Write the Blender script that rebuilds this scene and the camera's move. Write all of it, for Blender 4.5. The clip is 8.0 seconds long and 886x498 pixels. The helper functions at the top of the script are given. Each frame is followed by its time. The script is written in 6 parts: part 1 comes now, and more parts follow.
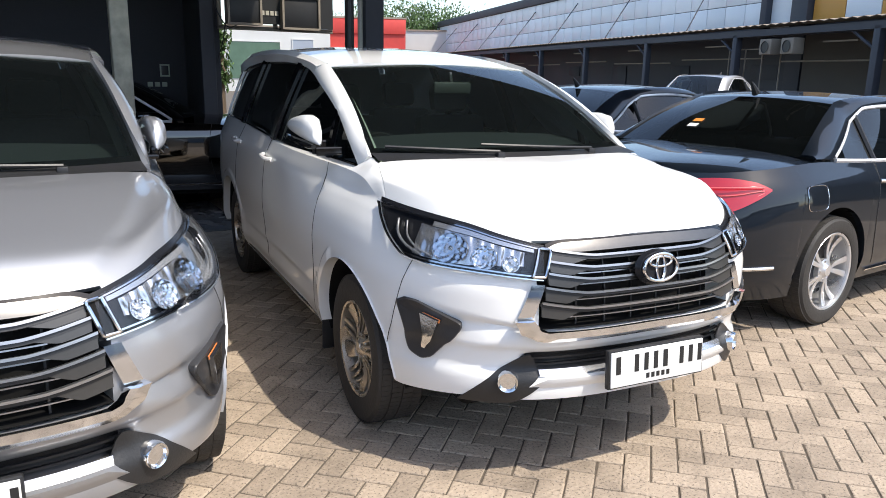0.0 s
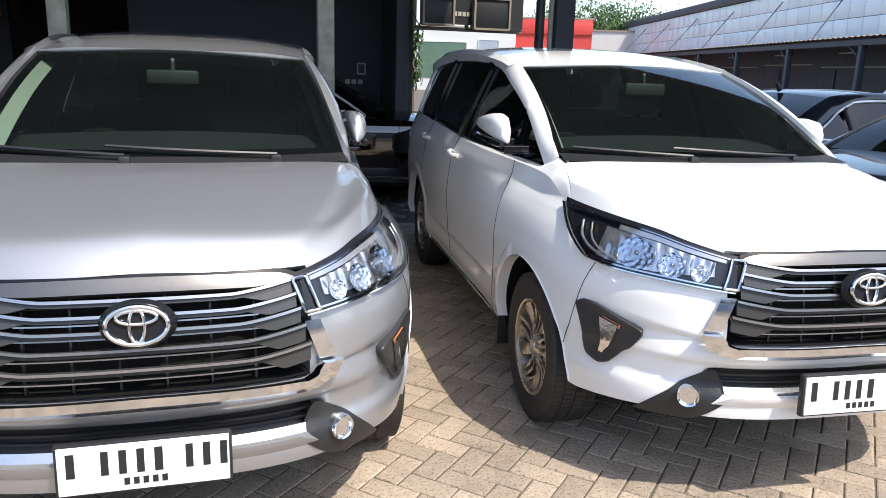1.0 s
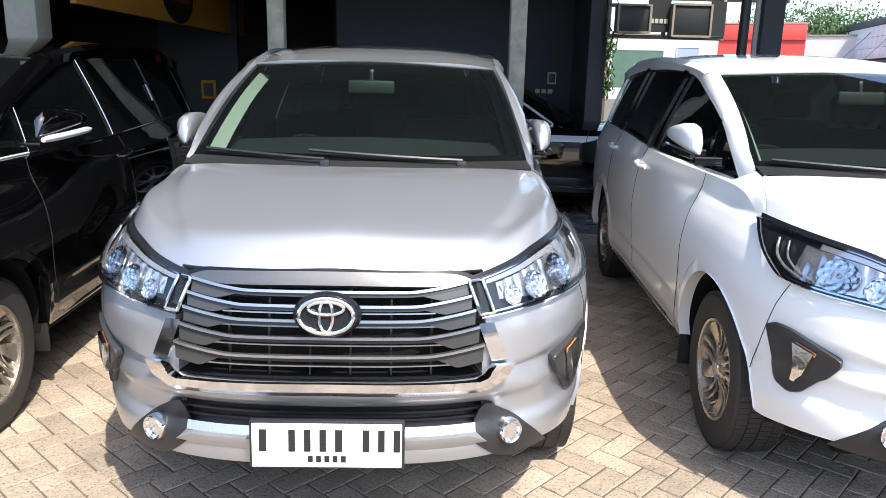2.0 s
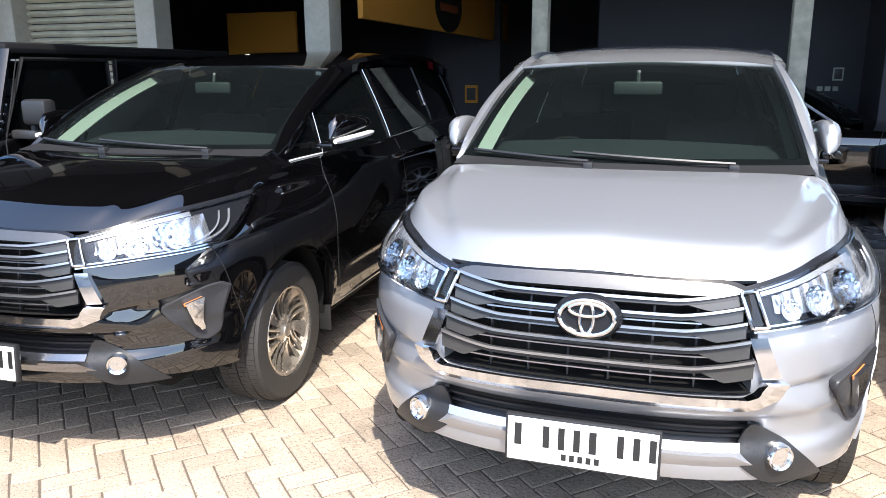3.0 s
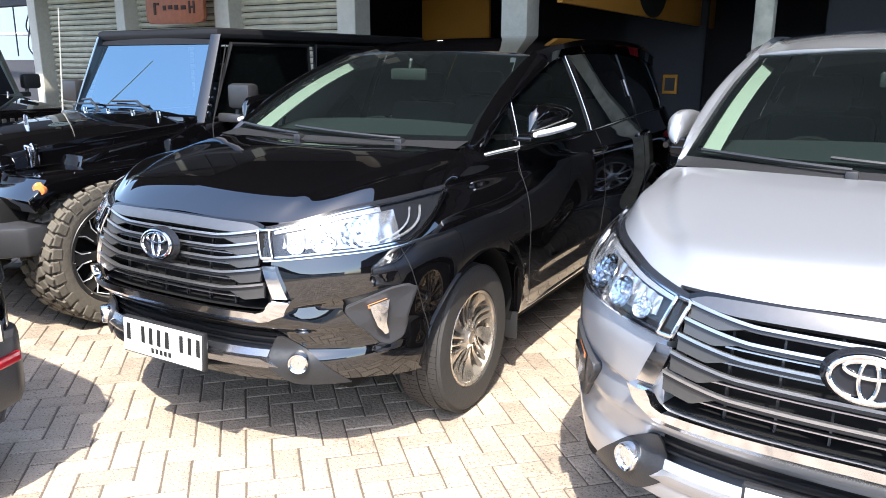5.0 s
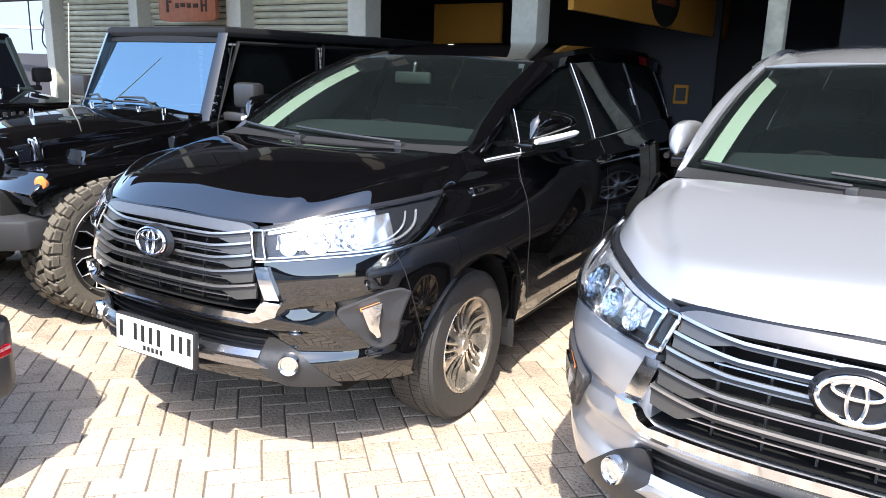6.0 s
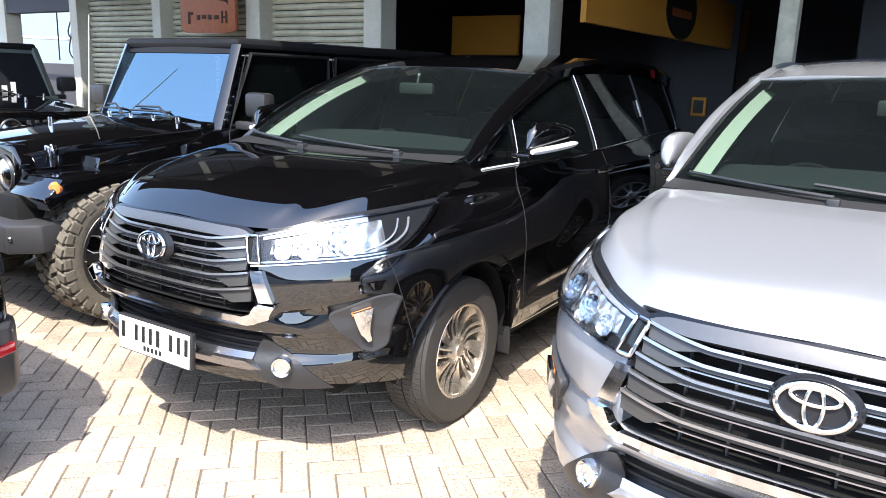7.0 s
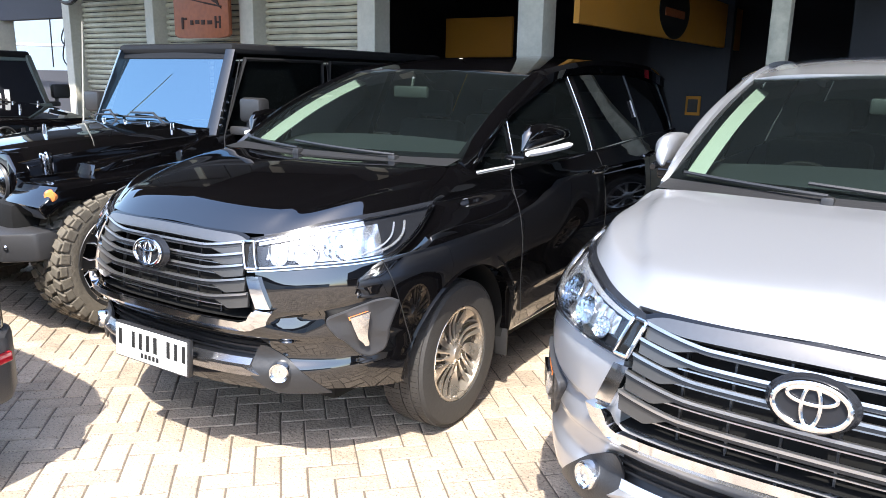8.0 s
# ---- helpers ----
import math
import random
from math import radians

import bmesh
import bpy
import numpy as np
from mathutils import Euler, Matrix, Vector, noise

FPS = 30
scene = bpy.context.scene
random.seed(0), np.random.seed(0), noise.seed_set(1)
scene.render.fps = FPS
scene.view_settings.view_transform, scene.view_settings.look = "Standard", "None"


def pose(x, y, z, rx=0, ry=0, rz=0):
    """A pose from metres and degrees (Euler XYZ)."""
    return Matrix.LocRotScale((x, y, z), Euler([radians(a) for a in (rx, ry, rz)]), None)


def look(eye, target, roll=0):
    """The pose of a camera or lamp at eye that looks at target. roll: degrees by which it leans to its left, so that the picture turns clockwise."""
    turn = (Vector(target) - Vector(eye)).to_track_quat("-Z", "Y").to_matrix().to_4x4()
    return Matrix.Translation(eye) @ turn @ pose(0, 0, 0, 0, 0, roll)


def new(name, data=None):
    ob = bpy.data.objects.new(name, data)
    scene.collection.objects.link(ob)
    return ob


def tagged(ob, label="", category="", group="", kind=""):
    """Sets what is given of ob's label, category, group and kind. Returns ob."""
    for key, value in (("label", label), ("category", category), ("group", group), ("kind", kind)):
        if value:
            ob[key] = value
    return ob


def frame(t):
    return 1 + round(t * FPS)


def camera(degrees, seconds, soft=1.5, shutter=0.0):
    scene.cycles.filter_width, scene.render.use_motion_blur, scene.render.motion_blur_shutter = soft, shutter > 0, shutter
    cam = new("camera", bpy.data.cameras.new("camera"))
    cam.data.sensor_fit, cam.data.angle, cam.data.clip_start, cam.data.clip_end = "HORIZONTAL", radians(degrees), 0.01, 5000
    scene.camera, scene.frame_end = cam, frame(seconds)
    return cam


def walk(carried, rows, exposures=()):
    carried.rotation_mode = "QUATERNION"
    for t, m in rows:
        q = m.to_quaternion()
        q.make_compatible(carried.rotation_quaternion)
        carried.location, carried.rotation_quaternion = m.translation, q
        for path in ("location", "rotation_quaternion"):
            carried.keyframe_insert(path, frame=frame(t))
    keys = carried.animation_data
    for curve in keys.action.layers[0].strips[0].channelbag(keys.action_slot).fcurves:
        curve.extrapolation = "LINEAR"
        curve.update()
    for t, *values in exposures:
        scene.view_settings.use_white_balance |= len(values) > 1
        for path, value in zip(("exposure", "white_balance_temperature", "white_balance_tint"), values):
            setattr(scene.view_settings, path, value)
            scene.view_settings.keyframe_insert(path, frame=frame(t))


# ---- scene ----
cam = camera(61.67, 8.0, soft=0.45)
PATH = [
    (0.0, 0.308, -2.913, 1.539, -29.48, -13.36, 1.10),
    (0.5, 0.281, -2.909, 1.537, -26.42, -13.73, 1.12),
    (1.0, 0.257, -2.916, 1.534, -16.00, -13.65, 1.79),
    (1.2, 0.258, -2.921, 1.532, -12.07, -13.95, 2.02),
    (2.3, 0.273, -2.947, 1.533, 2.18, -13.19, 0.94),
    (2.5, 0.261, -2.952, 1.544, 5.39, -13.62, 0.66),
    (3.0, 0.227, -2.964, 1.532, 17.88, -13.31, -0.29),
    (3.5, 0.238, -2.976, 1.541, 27.64, -12.32, 0.84),
    (4.0, 0.191, -2.907, 1.539, 30.18, -12.57, 0.27),
    (4.5, 0.038, -2.775, 1.526, 31.22, -13.05, 0.34),
    (4.7, -0.005, -2.733, 1.525, 31.30, -14.22, -0.13),
    (5.8, -0.002, -2.644, 1.521, 32.87, -13.81, 1.44),
    (6.0, 0.029, -2.643, 1.526, 32.32, -13.86, 1.56),
    (6.5, 0.126, -2.623, 1.537, 33.38, -13.11, 1.23),
    (7.0, 0.164, -2.628, 1.529, 34.14, -13.08, 1.80),
    (7.5, 0.181, -2.619, 1.536, 34.01, -13.56, 1.47),
    (8.0, 0.166, -2.628, 1.535, 33.89, -12.94, 1.11),
]
walk(cam, [(t, pose(x, y, z, 90 + pitch, 0, yaw) @ pose(0, 0, 0, 0, 0, roll)) for t, x, y, z, yaw, pitch, roll in PATH],
     [(t, s, k, 10) for t, s, k in ((0.0, 1.10, 6950), (0.5, 1.12, 6950), (1.0, 1.24, 6900), (2.5, 1.88, 6700), (3.5, 2.07, 6600), (4.5, 2.22, 6600), (8.0, 2.33, 6700))])

# ---- world, sun, exposure ----
SUN_EL, SUN_AZ = 56.0, 153.4      # elevation; compass turn from +y towards +x
world = bpy.data.worlds.new("sky")
scene.world = world
world.use_nodes = True
wn = world.node_tree
sky = wn.nodes.new("ShaderNodeTexSky")
sky.sky_type = "NISHITA"
sky.sun_disc = False
sky.sun_elevation, sky.sun_rotation = radians(SUN_EL), radians(SUN_AZ)
sky.dust_density, sky.ozone_density = 1.6, 3.0
wn.links.new(sky.outputs[0], wn.nodes["Background"].inputs[0])
wn.nodes["Background"].inputs[1].default_value = 0.15
sun = new("sun", bpy.data.lights.new("sun", "SUN"))
sun.data.energy, sun.data.angle, sun.data.color = 2.35, radians(0.53), (1.0, 0.965, 0.90)
_d = Vector((math.sin(radians(SUN_AZ)) * math.cos(radians(SUN_EL)), math.cos(radians(SUN_AZ)) * math.cos(radians(SUN_EL)), math.sin(radians(SUN_EL))))
sun.matrix_world = look(_d * 40, (0, 0, 0))


# ---- materials ----
def mat(name, col, rough=0.5, metal=0.0, coat=0.0, coat_ior=1.5, grain=0.0, scale=40.0, stain=0.0, stain_scale=3.0, bump=0.0, spec=0.5, hue=None, island=0.0, piece=0.0, pits=0.0, coords="Object"):
    """A principled material: fine grain and broad stains in colour and gloss, bump, and changes from piece to piece."""
    m = bpy.data.materials.new(name)
    m.use_nodes = True
    nt = m.node_tree
    b = nt.nodes["Principled BSDF"]
    b.inputs["Roughness"].default_value, b.inputs["Metallic"].default_value = rough, metal
    b.inputs["Coat Weight"].default_value, b.inputs["Coat Roughness"].default_value = coat, 0.03
    b.inputs["Coat IOR"].default_value = coat_ior
    b.inputs["Specular IOR Level"].default_value = spec
    b.inputs["Base Color"].default_value = (*col, 1)
    if not (grain or stain or bump or island or piece):
        return m
    tc = nt.nodes.new("ShaderNodeTexCoord")
    last = None

    def mul(fac, amount, dark):
        nonlocal last
        mr = nt.nodes.new("ShaderNodeMapRange")
        mr.inputs["To Min"].default_value, mr.inputs["To Max"].default_value = 1 - amount, 1 + amount * dark
        nt.links.new(fac, mr.inputs["Value"])
        mx = nt.nodes.new("ShaderNodeMix")
        mx.data_type, mx.blend_type = "RGBA", "MULTIPLY"
        mx.inputs["Factor"].default_value = 1
        if last is None:
            mx.inputs["A"].default_value = (*col, 1)
        else:
            nt.links.new(last, mx.inputs["A"])
        nt.links.new(mr.outputs[0], mx.inputs["B"])
        last = mx.outputs["Result"]

    def tex(s, detail):
        n = nt.nodes.new("ShaderNodeTexNoise")
        n.inputs["Scale"].default_value, n.inputs["Detail"].default_value = s, detail
        nt.links.new(tc.outputs[coords], n.inputs["Vector"])
        return n.outputs["Fac"]
    if grain:
        mul(tex(scale, 6), grain, 0.6)
    if stain:
        f = tex(stain_scale, 4)
        mul(f, stain, 0.5)
        mr = nt.nodes.new("ShaderNodeMapRange")
        mr.inputs["To Min"].default_value, mr.inputs["To Max"].default_value = max(0.02, rough - 0.12), min(1, rough + 0.12)
        nt.links.new(f, mr.inputs["Value"])
        nt.links.new(mr.outputs[0], b.inputs["Roughness"])
    if pits:
        mr = nt.nodes.new("ShaderNodeMapRange")
        mr.inputs["From Min"].default_value, mr.inputs["From Max"].default_value = 0.66, 0.58
        nt.links.new(tex(95, 2), mr.inputs["Value"])
        mul(mr.outputs[0], pits, 0.0)
        mr = nt.nodes.new("ShaderNodeMapRange")
        mr.inputs["From Min"].default_value, mr.inputs["From Max"].default_value = 0.70, 0.50
        nt.links.new(tex(4.5, 5), mr.inputs["Value"])
        mul(mr.outputs[0], pits * 0.5, 0.0)
    if island:
        g = nt.nodes.new("ShaderNodeNewGeometry")
        mul(g.outputs["Random Per Island"], island, 1.0)
    if piece:
        oi = nt.nodes.new("ShaderNodeObjectInfo")
        mul(oi.outputs["Random"], piece, 1.0)
    if last is not None:
        nt.links.new(last, b.inputs["Base Color"])
    if bump:
        bp = nt.nodes.new("ShaderNodeBump")
        bp.inputs["Strength"].default_value, bp.inputs["Distance"].default_value = bump, 0.01
        nt.links.new(tex(scale, 6), bp.inputs["Height"])
        nt.links.new(bp.outputs[0], b.inputs["Normal"])
    return m


def glass(name, tint, rough=0.0, clear=0.5, ior=1.52, sheen=(1.0, 1.0, 1.0), haze=0.0):
    """Thin tinted glass: a clear pane that lets a share of light through, with a mirror gloss."""
    m = bpy.data.materials.new(name)
    m.use_nodes = True
    nt = m.node_tree
    nt.nodes.remove(nt.nodes["Principled BSDF"])
    out = nt.nodes["Material Output"]
    tr, gl, mx, fr = (nt.nodes.new(k) for k in ("ShaderNodeBsdfTransparent", "ShaderNodeBsdfGlossy", "ShaderNodeMixShader", "ShaderNodeFresnel"))
    tr.inputs["Color"].default_value = (*[c * clear for c in tint], 1)
    gl.inputs["Roughness"].default_value = rough
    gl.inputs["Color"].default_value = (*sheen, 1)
    fr.inputs["IOR"].default_value = ior
    nt.links.new(fr.outputs[0], mx.inputs[0])
    nt.links.new(tr.outputs[0], mx.inputs[1])
    nt.links.new(gl.outputs[0], mx.inputs[2])
    nt.links.new(mx.outputs[0], out.inputs["Surface"])
    if haze:      # light haze over the panes, painted in as an uneven pale diffuse
        df, m2, nz, mr = (nt.nodes.new(k) for k in ("ShaderNodeBsdfDiffuse", "ShaderNodeMixShader", "ShaderNodeTexNoise", "ShaderNodeMapRange"))
        df.inputs["Color"].default_value = (0.42, 0.55, 0.58, 1)
        nz.inputs["Scale"].default_value, nz.inputs["Detail"].default_value = 3.0, 4
        mr.inputs["To Min"].default_value, mr.inputs["To Max"].default_value = haze * 0.5, haze * 1.5
        nt.links.new(nz.outputs["Fac"], mr.inputs["Value"])
        nt.links.new(mr.outputs[0], m2.inputs[0])
        nt.links.new(mx.outputs[0], m2.inputs[1])
        nt.links.new(df.outputs[0], m2.inputs[2])
        nt.links.new(m2.outputs[0], out.inputs["Surface"])
    return m


def glow(name, col, power):
    m = bpy.data.materials.new(name)
    m.use_nodes = True
    b = m.node_tree.nodes["Principled BSDF"]
    b.inputs["Emission Color"].default_value = (*col, 1)
    b.inputs["Emission Strength"].default_value = power
    return m


M_WHITE = mat("white car paint", (0.80, 0.80, 0.785), 0.5, 0, 1.0, spec=0.1, stain=0.015)
M_SILVER = mat("silver metallic car paint", (0.385, 0.393, 0.412), 0.45, 0.65, 1.0, grain=0.06, scale=900)
M_BLACK = mat("black car paint", (0.0016, 0.0015, 0.0018), 0.5, 0, 1.0, coat_ior=1.9, spec=0.0)
M_NAVY = mat("dark blue-black car paint", (0.005, 0.008, 0.013), 0.4, 0.0, 1.0, coat_ior=1.48, spec=0.1, grain=0.06, scale=900)
M_CHROME = mat("chrome", (0.75, 0.76, 0.78), 0.07, 1.0, stain=0.05, stain_scale=20)
M_GRILLE = mat("grey metallic grille trim", (0.28, 0.28, 0.29), 0.20, 0.95, grain=0.08, scale=60)
M_BAR = mat("dark brushed grille bar", (0.16, 0.155, 0.15), 0.30, 0.8, grain=0.1, scale=60)
M_SLAT = mat("dark satin slat", (0.035, 0.035, 0.036), 0.35, 0.3, grain=0.1, scale=60)
M_GLOSS = mat("gloss black trim", (0.004, 0.004, 0.005), 0.08)
M_GRILLE2 = mat("dark grey grille tab", (0.075, 0.074, 0.072), 0.32, 0.5, grain=0.1, scale=60)
M_EDGE = mat("bright slat edge", (0.42, 0.42, 0.425), 0.28, 0.9, grain=0.1, scale=60)
M_WINTRIM = mat("bright window trim", (0.80, 0.81, 0.83), 0.30, 0.35, stain=0.04)
M_SATIN = mat("satin bright trim", (0.60, 0.61, 0.63), 0.17, 0.8, grain=0.05, scale=80)
M_PLASTIC = mat("black plastic", (0.018, 0.018, 0.019), 0.45, grain=0.2, scale=120, bump=0.1)
M_GREYPLASTIC = mat("grey plastic", (0.032, 0.032, 0.034), 0.42, grain=0.15, scale=150, bump=0.1)
M_RUBBER = mat("tyre rubber", (0.035, 0.032, 0.029), 0.7, grain=0.25, scale=60, stain=0.3, stain_scale=8, bump=0.2)
M_RIMBRIGHT = mat("bright silver alloy", (0.72, 0.72, 0.73), 0.3, 0.8, stain=0.08, stain_scale=9)
M_RIM = mat("brushed alloy", (0.58, 0.52, 0.445), 0.28, 0.85, stain=0.15, stain_scale=9)
M_RIMDARK = mat("dark painted alloy", (0.05, 0.05, 0.05), 0.4, 0.6, stain=0.1)
M_DISH = mat("dull bronze-grey alloy", (0.16, 0.14, 0.115), 0.4, 0.7, stain=0.2, stain_scale=9)
M_WELL = mat("wheel well lining", (0.009, 0.009, 0.009), 0.8, grain=0.2, spec=0.15)
M_GLASS = glass("windscreen glass", (0.80, 0.92, 0.88), clear=0.75, ior=1.5, haze=0.007)
M_TINT = glass("dark tinted glass", (0.8, 0.85, 0.9), clear=0.16, haze=0.005)
M_LENS = glass("clear lamp lens", (0.95, 0.97, 1.0), clear=0.95)
M_REFL = mat("lamp reflector", (0.78, 0.79, 0.80), 0.10, 1.0, grain=0.12, scale=60, bump=0.15)
M_BOWL = mat("bright lamp panel", (0.62, 0.63, 0.645), 0.20, 0.9, grain=0.12, scale=40)
M_LAMPDARK = mat("dark lamp housing", (0.014, 0.015, 0.018), 0.25, spec=0.3)
M_AMBER = mat("amber lamp", (0.75, 0.22, 0.06), 0.2, coat=1)
M_RED = mat("red lamp cover", (0.42, 0.012, 0.022), 0.12, coat=1, stain=0.2, stain_scale=12)
M_CABIN = mat("dark cabin plastic", (0.013, 0.018, 0.019), 0.7, grain=0.15, scale=80)
M_SEAT = mat("dark seat fabric", (0.10, 0.11, 0.115), 0.9, grain=0.2, scale=60)
M_TRIM = mat("pale plastic, also sunlit pillar trim", (0.40, 0.45, 0.385), 0.7, stain=0.05)
M_PLATE = mat("white plate", (0.78, 0.78, 0.76), 0.45, stain=0.04, stain_scale=10)
M_INK = mat("black plate print", (0.015, 0.015, 0.015), 0.5)
M_PAVER = mat("worn concrete pavers", (0.43, 0.345, 0.262), 0.85, grain=0.34, scale=55, stain=0.38, stain_scale=1.6, bump=0.75, island=0.17, pits=0.5)
M_PAVER1 = mat("worn concrete paver", (0.43, 0.345, 0.262), 0.85, grain=0.34, scale=55, stain=0.24, stain_scale=9, bump=0.75, piece=0.17, pits=0.5)
M_JOINT = mat("dirty joints", (0.13, 0.105, 0.08), 0.95, grain=0.3, scale=60, stain=0.3)
M_CONC = mat("grey painted concrete", (0.50, 0.475, 0.40), 0.8, grain=0.2, scale=25, stain=0.25, stain_scale=2.5, bump=0.15)
M_OLDPOST = mat("worn painted post", (0.56, 0.525, 0.41), 0.75, grain=0.4, scale=14, stain=0.65, stain_scale=6, bump=0.3)
M_DARKWALL = mat("charcoal wall paint", (0.048, 0.049, 0.058), 0.8, grain=0.1, scale=20, stain=0.25, stain_scale=1.5)
# Unseen canopy underside, set near black to keep bonnet and screen reflections dark.
M_SOFFIT = mat("near-black unseen soffit", (0.010, 0.009, 0.009), 0.8, grain=0.1, scale=20, stain=0.25, stain_scale=1.5)
M_ORANGE = mat("mustard wall paint", (0.55, 0.24, 0.03), 0.7, grain=0.08, stain=0.12)
M_SHUTTER = mat("dusty grey shutter", (0.52, 0.485, 0.37), 0.6, 0.1, grain=0.35, scale=9, stain=0.35, stain_scale=3, bump=0.4)
M_CARVED = mat("burnt carving", (0.035, 0.014, 0.008), 0.8, grain=0.3)
M_REDLINE = mat("pale red lamp bar", (0.75, 0.10, 0.10), 0.2, coat=1)
M_ORANGETAG = mat("orange sticker", (0.85, 0.30, 0.05), 0.5)
M_WOOD = mat("reddish carved wood", (0.30, 0.085, 0.03), 0.6, grain=0.35, scale=16, stain=0.3, bump=0.3)


# ---- mesh helpers ----
def part(name, geo, material, parent=None, label="", smooth=35):
    """Links (vertices, faces) as one mesh object, under a parent where one is given."""
    me = bpy.data.meshes.new(name)
    me.from_pydata([tuple(v) for v in geo[0]], [], [tuple(int(i) for i in f) for f in geo[1]])
    me.validate()
    bm = bmesh.new()
    bm.from_mesh(me)
    if name in ("body", "bonnet", "roof"):
        bmesh.ops.remove_doubles(bm, verts=bm.verts, dist=0.0004)
    bmesh.ops.recalc_face_normals(bm, faces=bm.faces)
    if "glass" in material.name or "lens" in material.name:      # panes face outwards
        c = sum((v.co for v in bm.verts), Vector()) / max(1, len(bm.verts))
        if sum((f.normal * f.calc_area() for f in bm.faces), Vector()).dot(Vector((c.x, 0, 0.6))) < 0:
            bmesh.ops.reverse_faces(bm, faces=bm.faces[:])
    bm.to_mesh(me)
    bm.free()
    if smooth:
        me.shade_smooth()
        me.set_sharp_from_angle(angle=radians(smooth))
    me.materials.append(material)
    ob = new(name, me)
    if parent is not None:
        ob.parent = parent
    if label:
        ob["label"] = label
    return ob


def thing(name, label, category, m=None, group="", kind=""):
    ob = new(name)
    ob.empty_display_size = 0.2
    if m is not None:
        ob.matrix_world = m
    return tagged(ob, label, category, group, kind)


def join(*geos):
    vs, fs, k = [], [], 0
    for v, f in geos:
        vs += [tuple(p) for p in v]
        fs += [tuple(int(i) + k for i in q) for q in f]
        k += len(v)
    return vs, fs


def box(x0, x1, y0, y1, z0, z1, bev=0.0):
    """A box; bev chamfers all its edges."""
    if bev <= 0:
        v = [(x, y, z) for x in (x0, x1) for y in (y0, y1) for z in (z0, z1)]
        return v, [(0, 1, 3, 2), (4, 6, 7, 5), (0, 4, 5, 1), (2, 3, 7, 6), (0, 2, 6, 4), (1, 5, 7, 3)]
    bm = bmesh.new()
    bmesh.ops.create_cube(bm, size=1)
    for p in bm.verts:
        p.co = Vector(((x0 + x1) / 2 + p.co.x * (x1 - x0), (y0 + y1) / 2 + p.co.y * (y1 - y0), (z0 + z1) / 2 + p.co.z * (z1 - z0)))
    bmesh.ops.bevel(bm, geom=bm.edges[:], offset=bev, segments=2, profile=0.5, affect="EDGES")
    bm.verts.index_update()
    g = [tuple(p.co) for p in bm.verts], [tuple(p.index for p in f.verts) for f in bm.faces]
    bm.free()
    return g


def moved(geo, m):
    return [tuple(m @ Vector(v)) for v in geo[0]], geo[1]


def mir(geo, sg):
    return geo if sg > 0 else mirrored(geo)


def mirrored(geo):
    return [(-v[0], v[1], v[2]) for v in geo[0]], geo[1]


def grid(P, thick=0.0, wrap=False, flip=False):
    """A sheet through a grid of points (n, m, 3); thick gives it a back and a rim (towards minus the normal; flip turns that)."""
    P = np.asarray(P, float)
    n, m = P.shape[:2]
    idx = np.arange(n * m).reshape(n, m)
    mm = m if wrap else m - 1
    fs = [(idx[i, j], idx[i + 1, j], idx[i + 1, (j + 1) % m], idx[i, (j + 1) % m]) for i in range(n - 1) for j in range(mm)]
    vs = P.reshape(-1, 3)
    if thick:
        du = np.gradient(P, axis=0)
        dv = np.gradient(P, axis=1)
        nr = np.cross(du, dv)
        nr /= np.maximum(np.linalg.norm(nr, axis=2, keepdims=True), 1e-9)
        Q = P + nr * (thick if flip else -thick)
        k = n * m
        fs += [(f[3] + k, f[2] + k, f[1] + k, f[0] + k) for f in fs]
        ring = [(idx[i, 0], idx[i + 1, 0]) for i in range(n - 1)] + [(idx[n - 1, j], idx[n - 1, j + 1]) for j in range(m - 1)]
        ring += [(idx[i + 1, m - 1], idx[i, m - 1]) for i in range(n - 2, -1, -1)] + [(idx[0, j + 1], idx[0, j]) for j in range(m - 2, -1, -1)]
        fs += [(b, a, a + k, b + k) for a, b in ring]
        vs = np.vstack([vs, Q.reshape(-1, 3)])
    return vs, fs


def smooth_curve(keys, t):
    """A smooth curve through keys [(t, value...)] at the numbers t."""
    K = np.asarray(keys, float)
    x, V = K[:, 0], K[:, 1:]
    h = np.diff(x)
    d = np.diff(V, axis=0) / h[:, None]
    s = np.zeros_like(V)
    s[0], s[-1] = d[0], d[-1]
    for i in range(1, len(x) - 1):
        same = d[i - 1] * d[i] > 0
        w1, w2 = 2 * h[i] + h[i - 1], h[i] + 2 * h[i - 1]
        with np.errstate(divide="ignore", invalid="ignore"):
            s[i] = np.where(same, (w1 + w2) / (w1 / d[i - 1] + w2 / d[i]), 0)
    t = np.clip(np.asarray(t, float), x[0], x[-1])
    i = np.clip(np.searchsorted(x, t, "right") - 1, 0, len(h) - 1)
    u = ((t - x[i]) / h[i])[..., None]
    r = (2 * u**3 - 3 * u**2 + 1) * V[i] + (u**3 - 2 * u**2 + u) * h[i][..., None] * s[i] + (-2 * u**3 + 3 * u**2) * V[i + 1] + (u**3 - u**2) * h[i][..., None] * s[i + 1]
    return r[..., 0] if r.shape[-1] == 1 else r


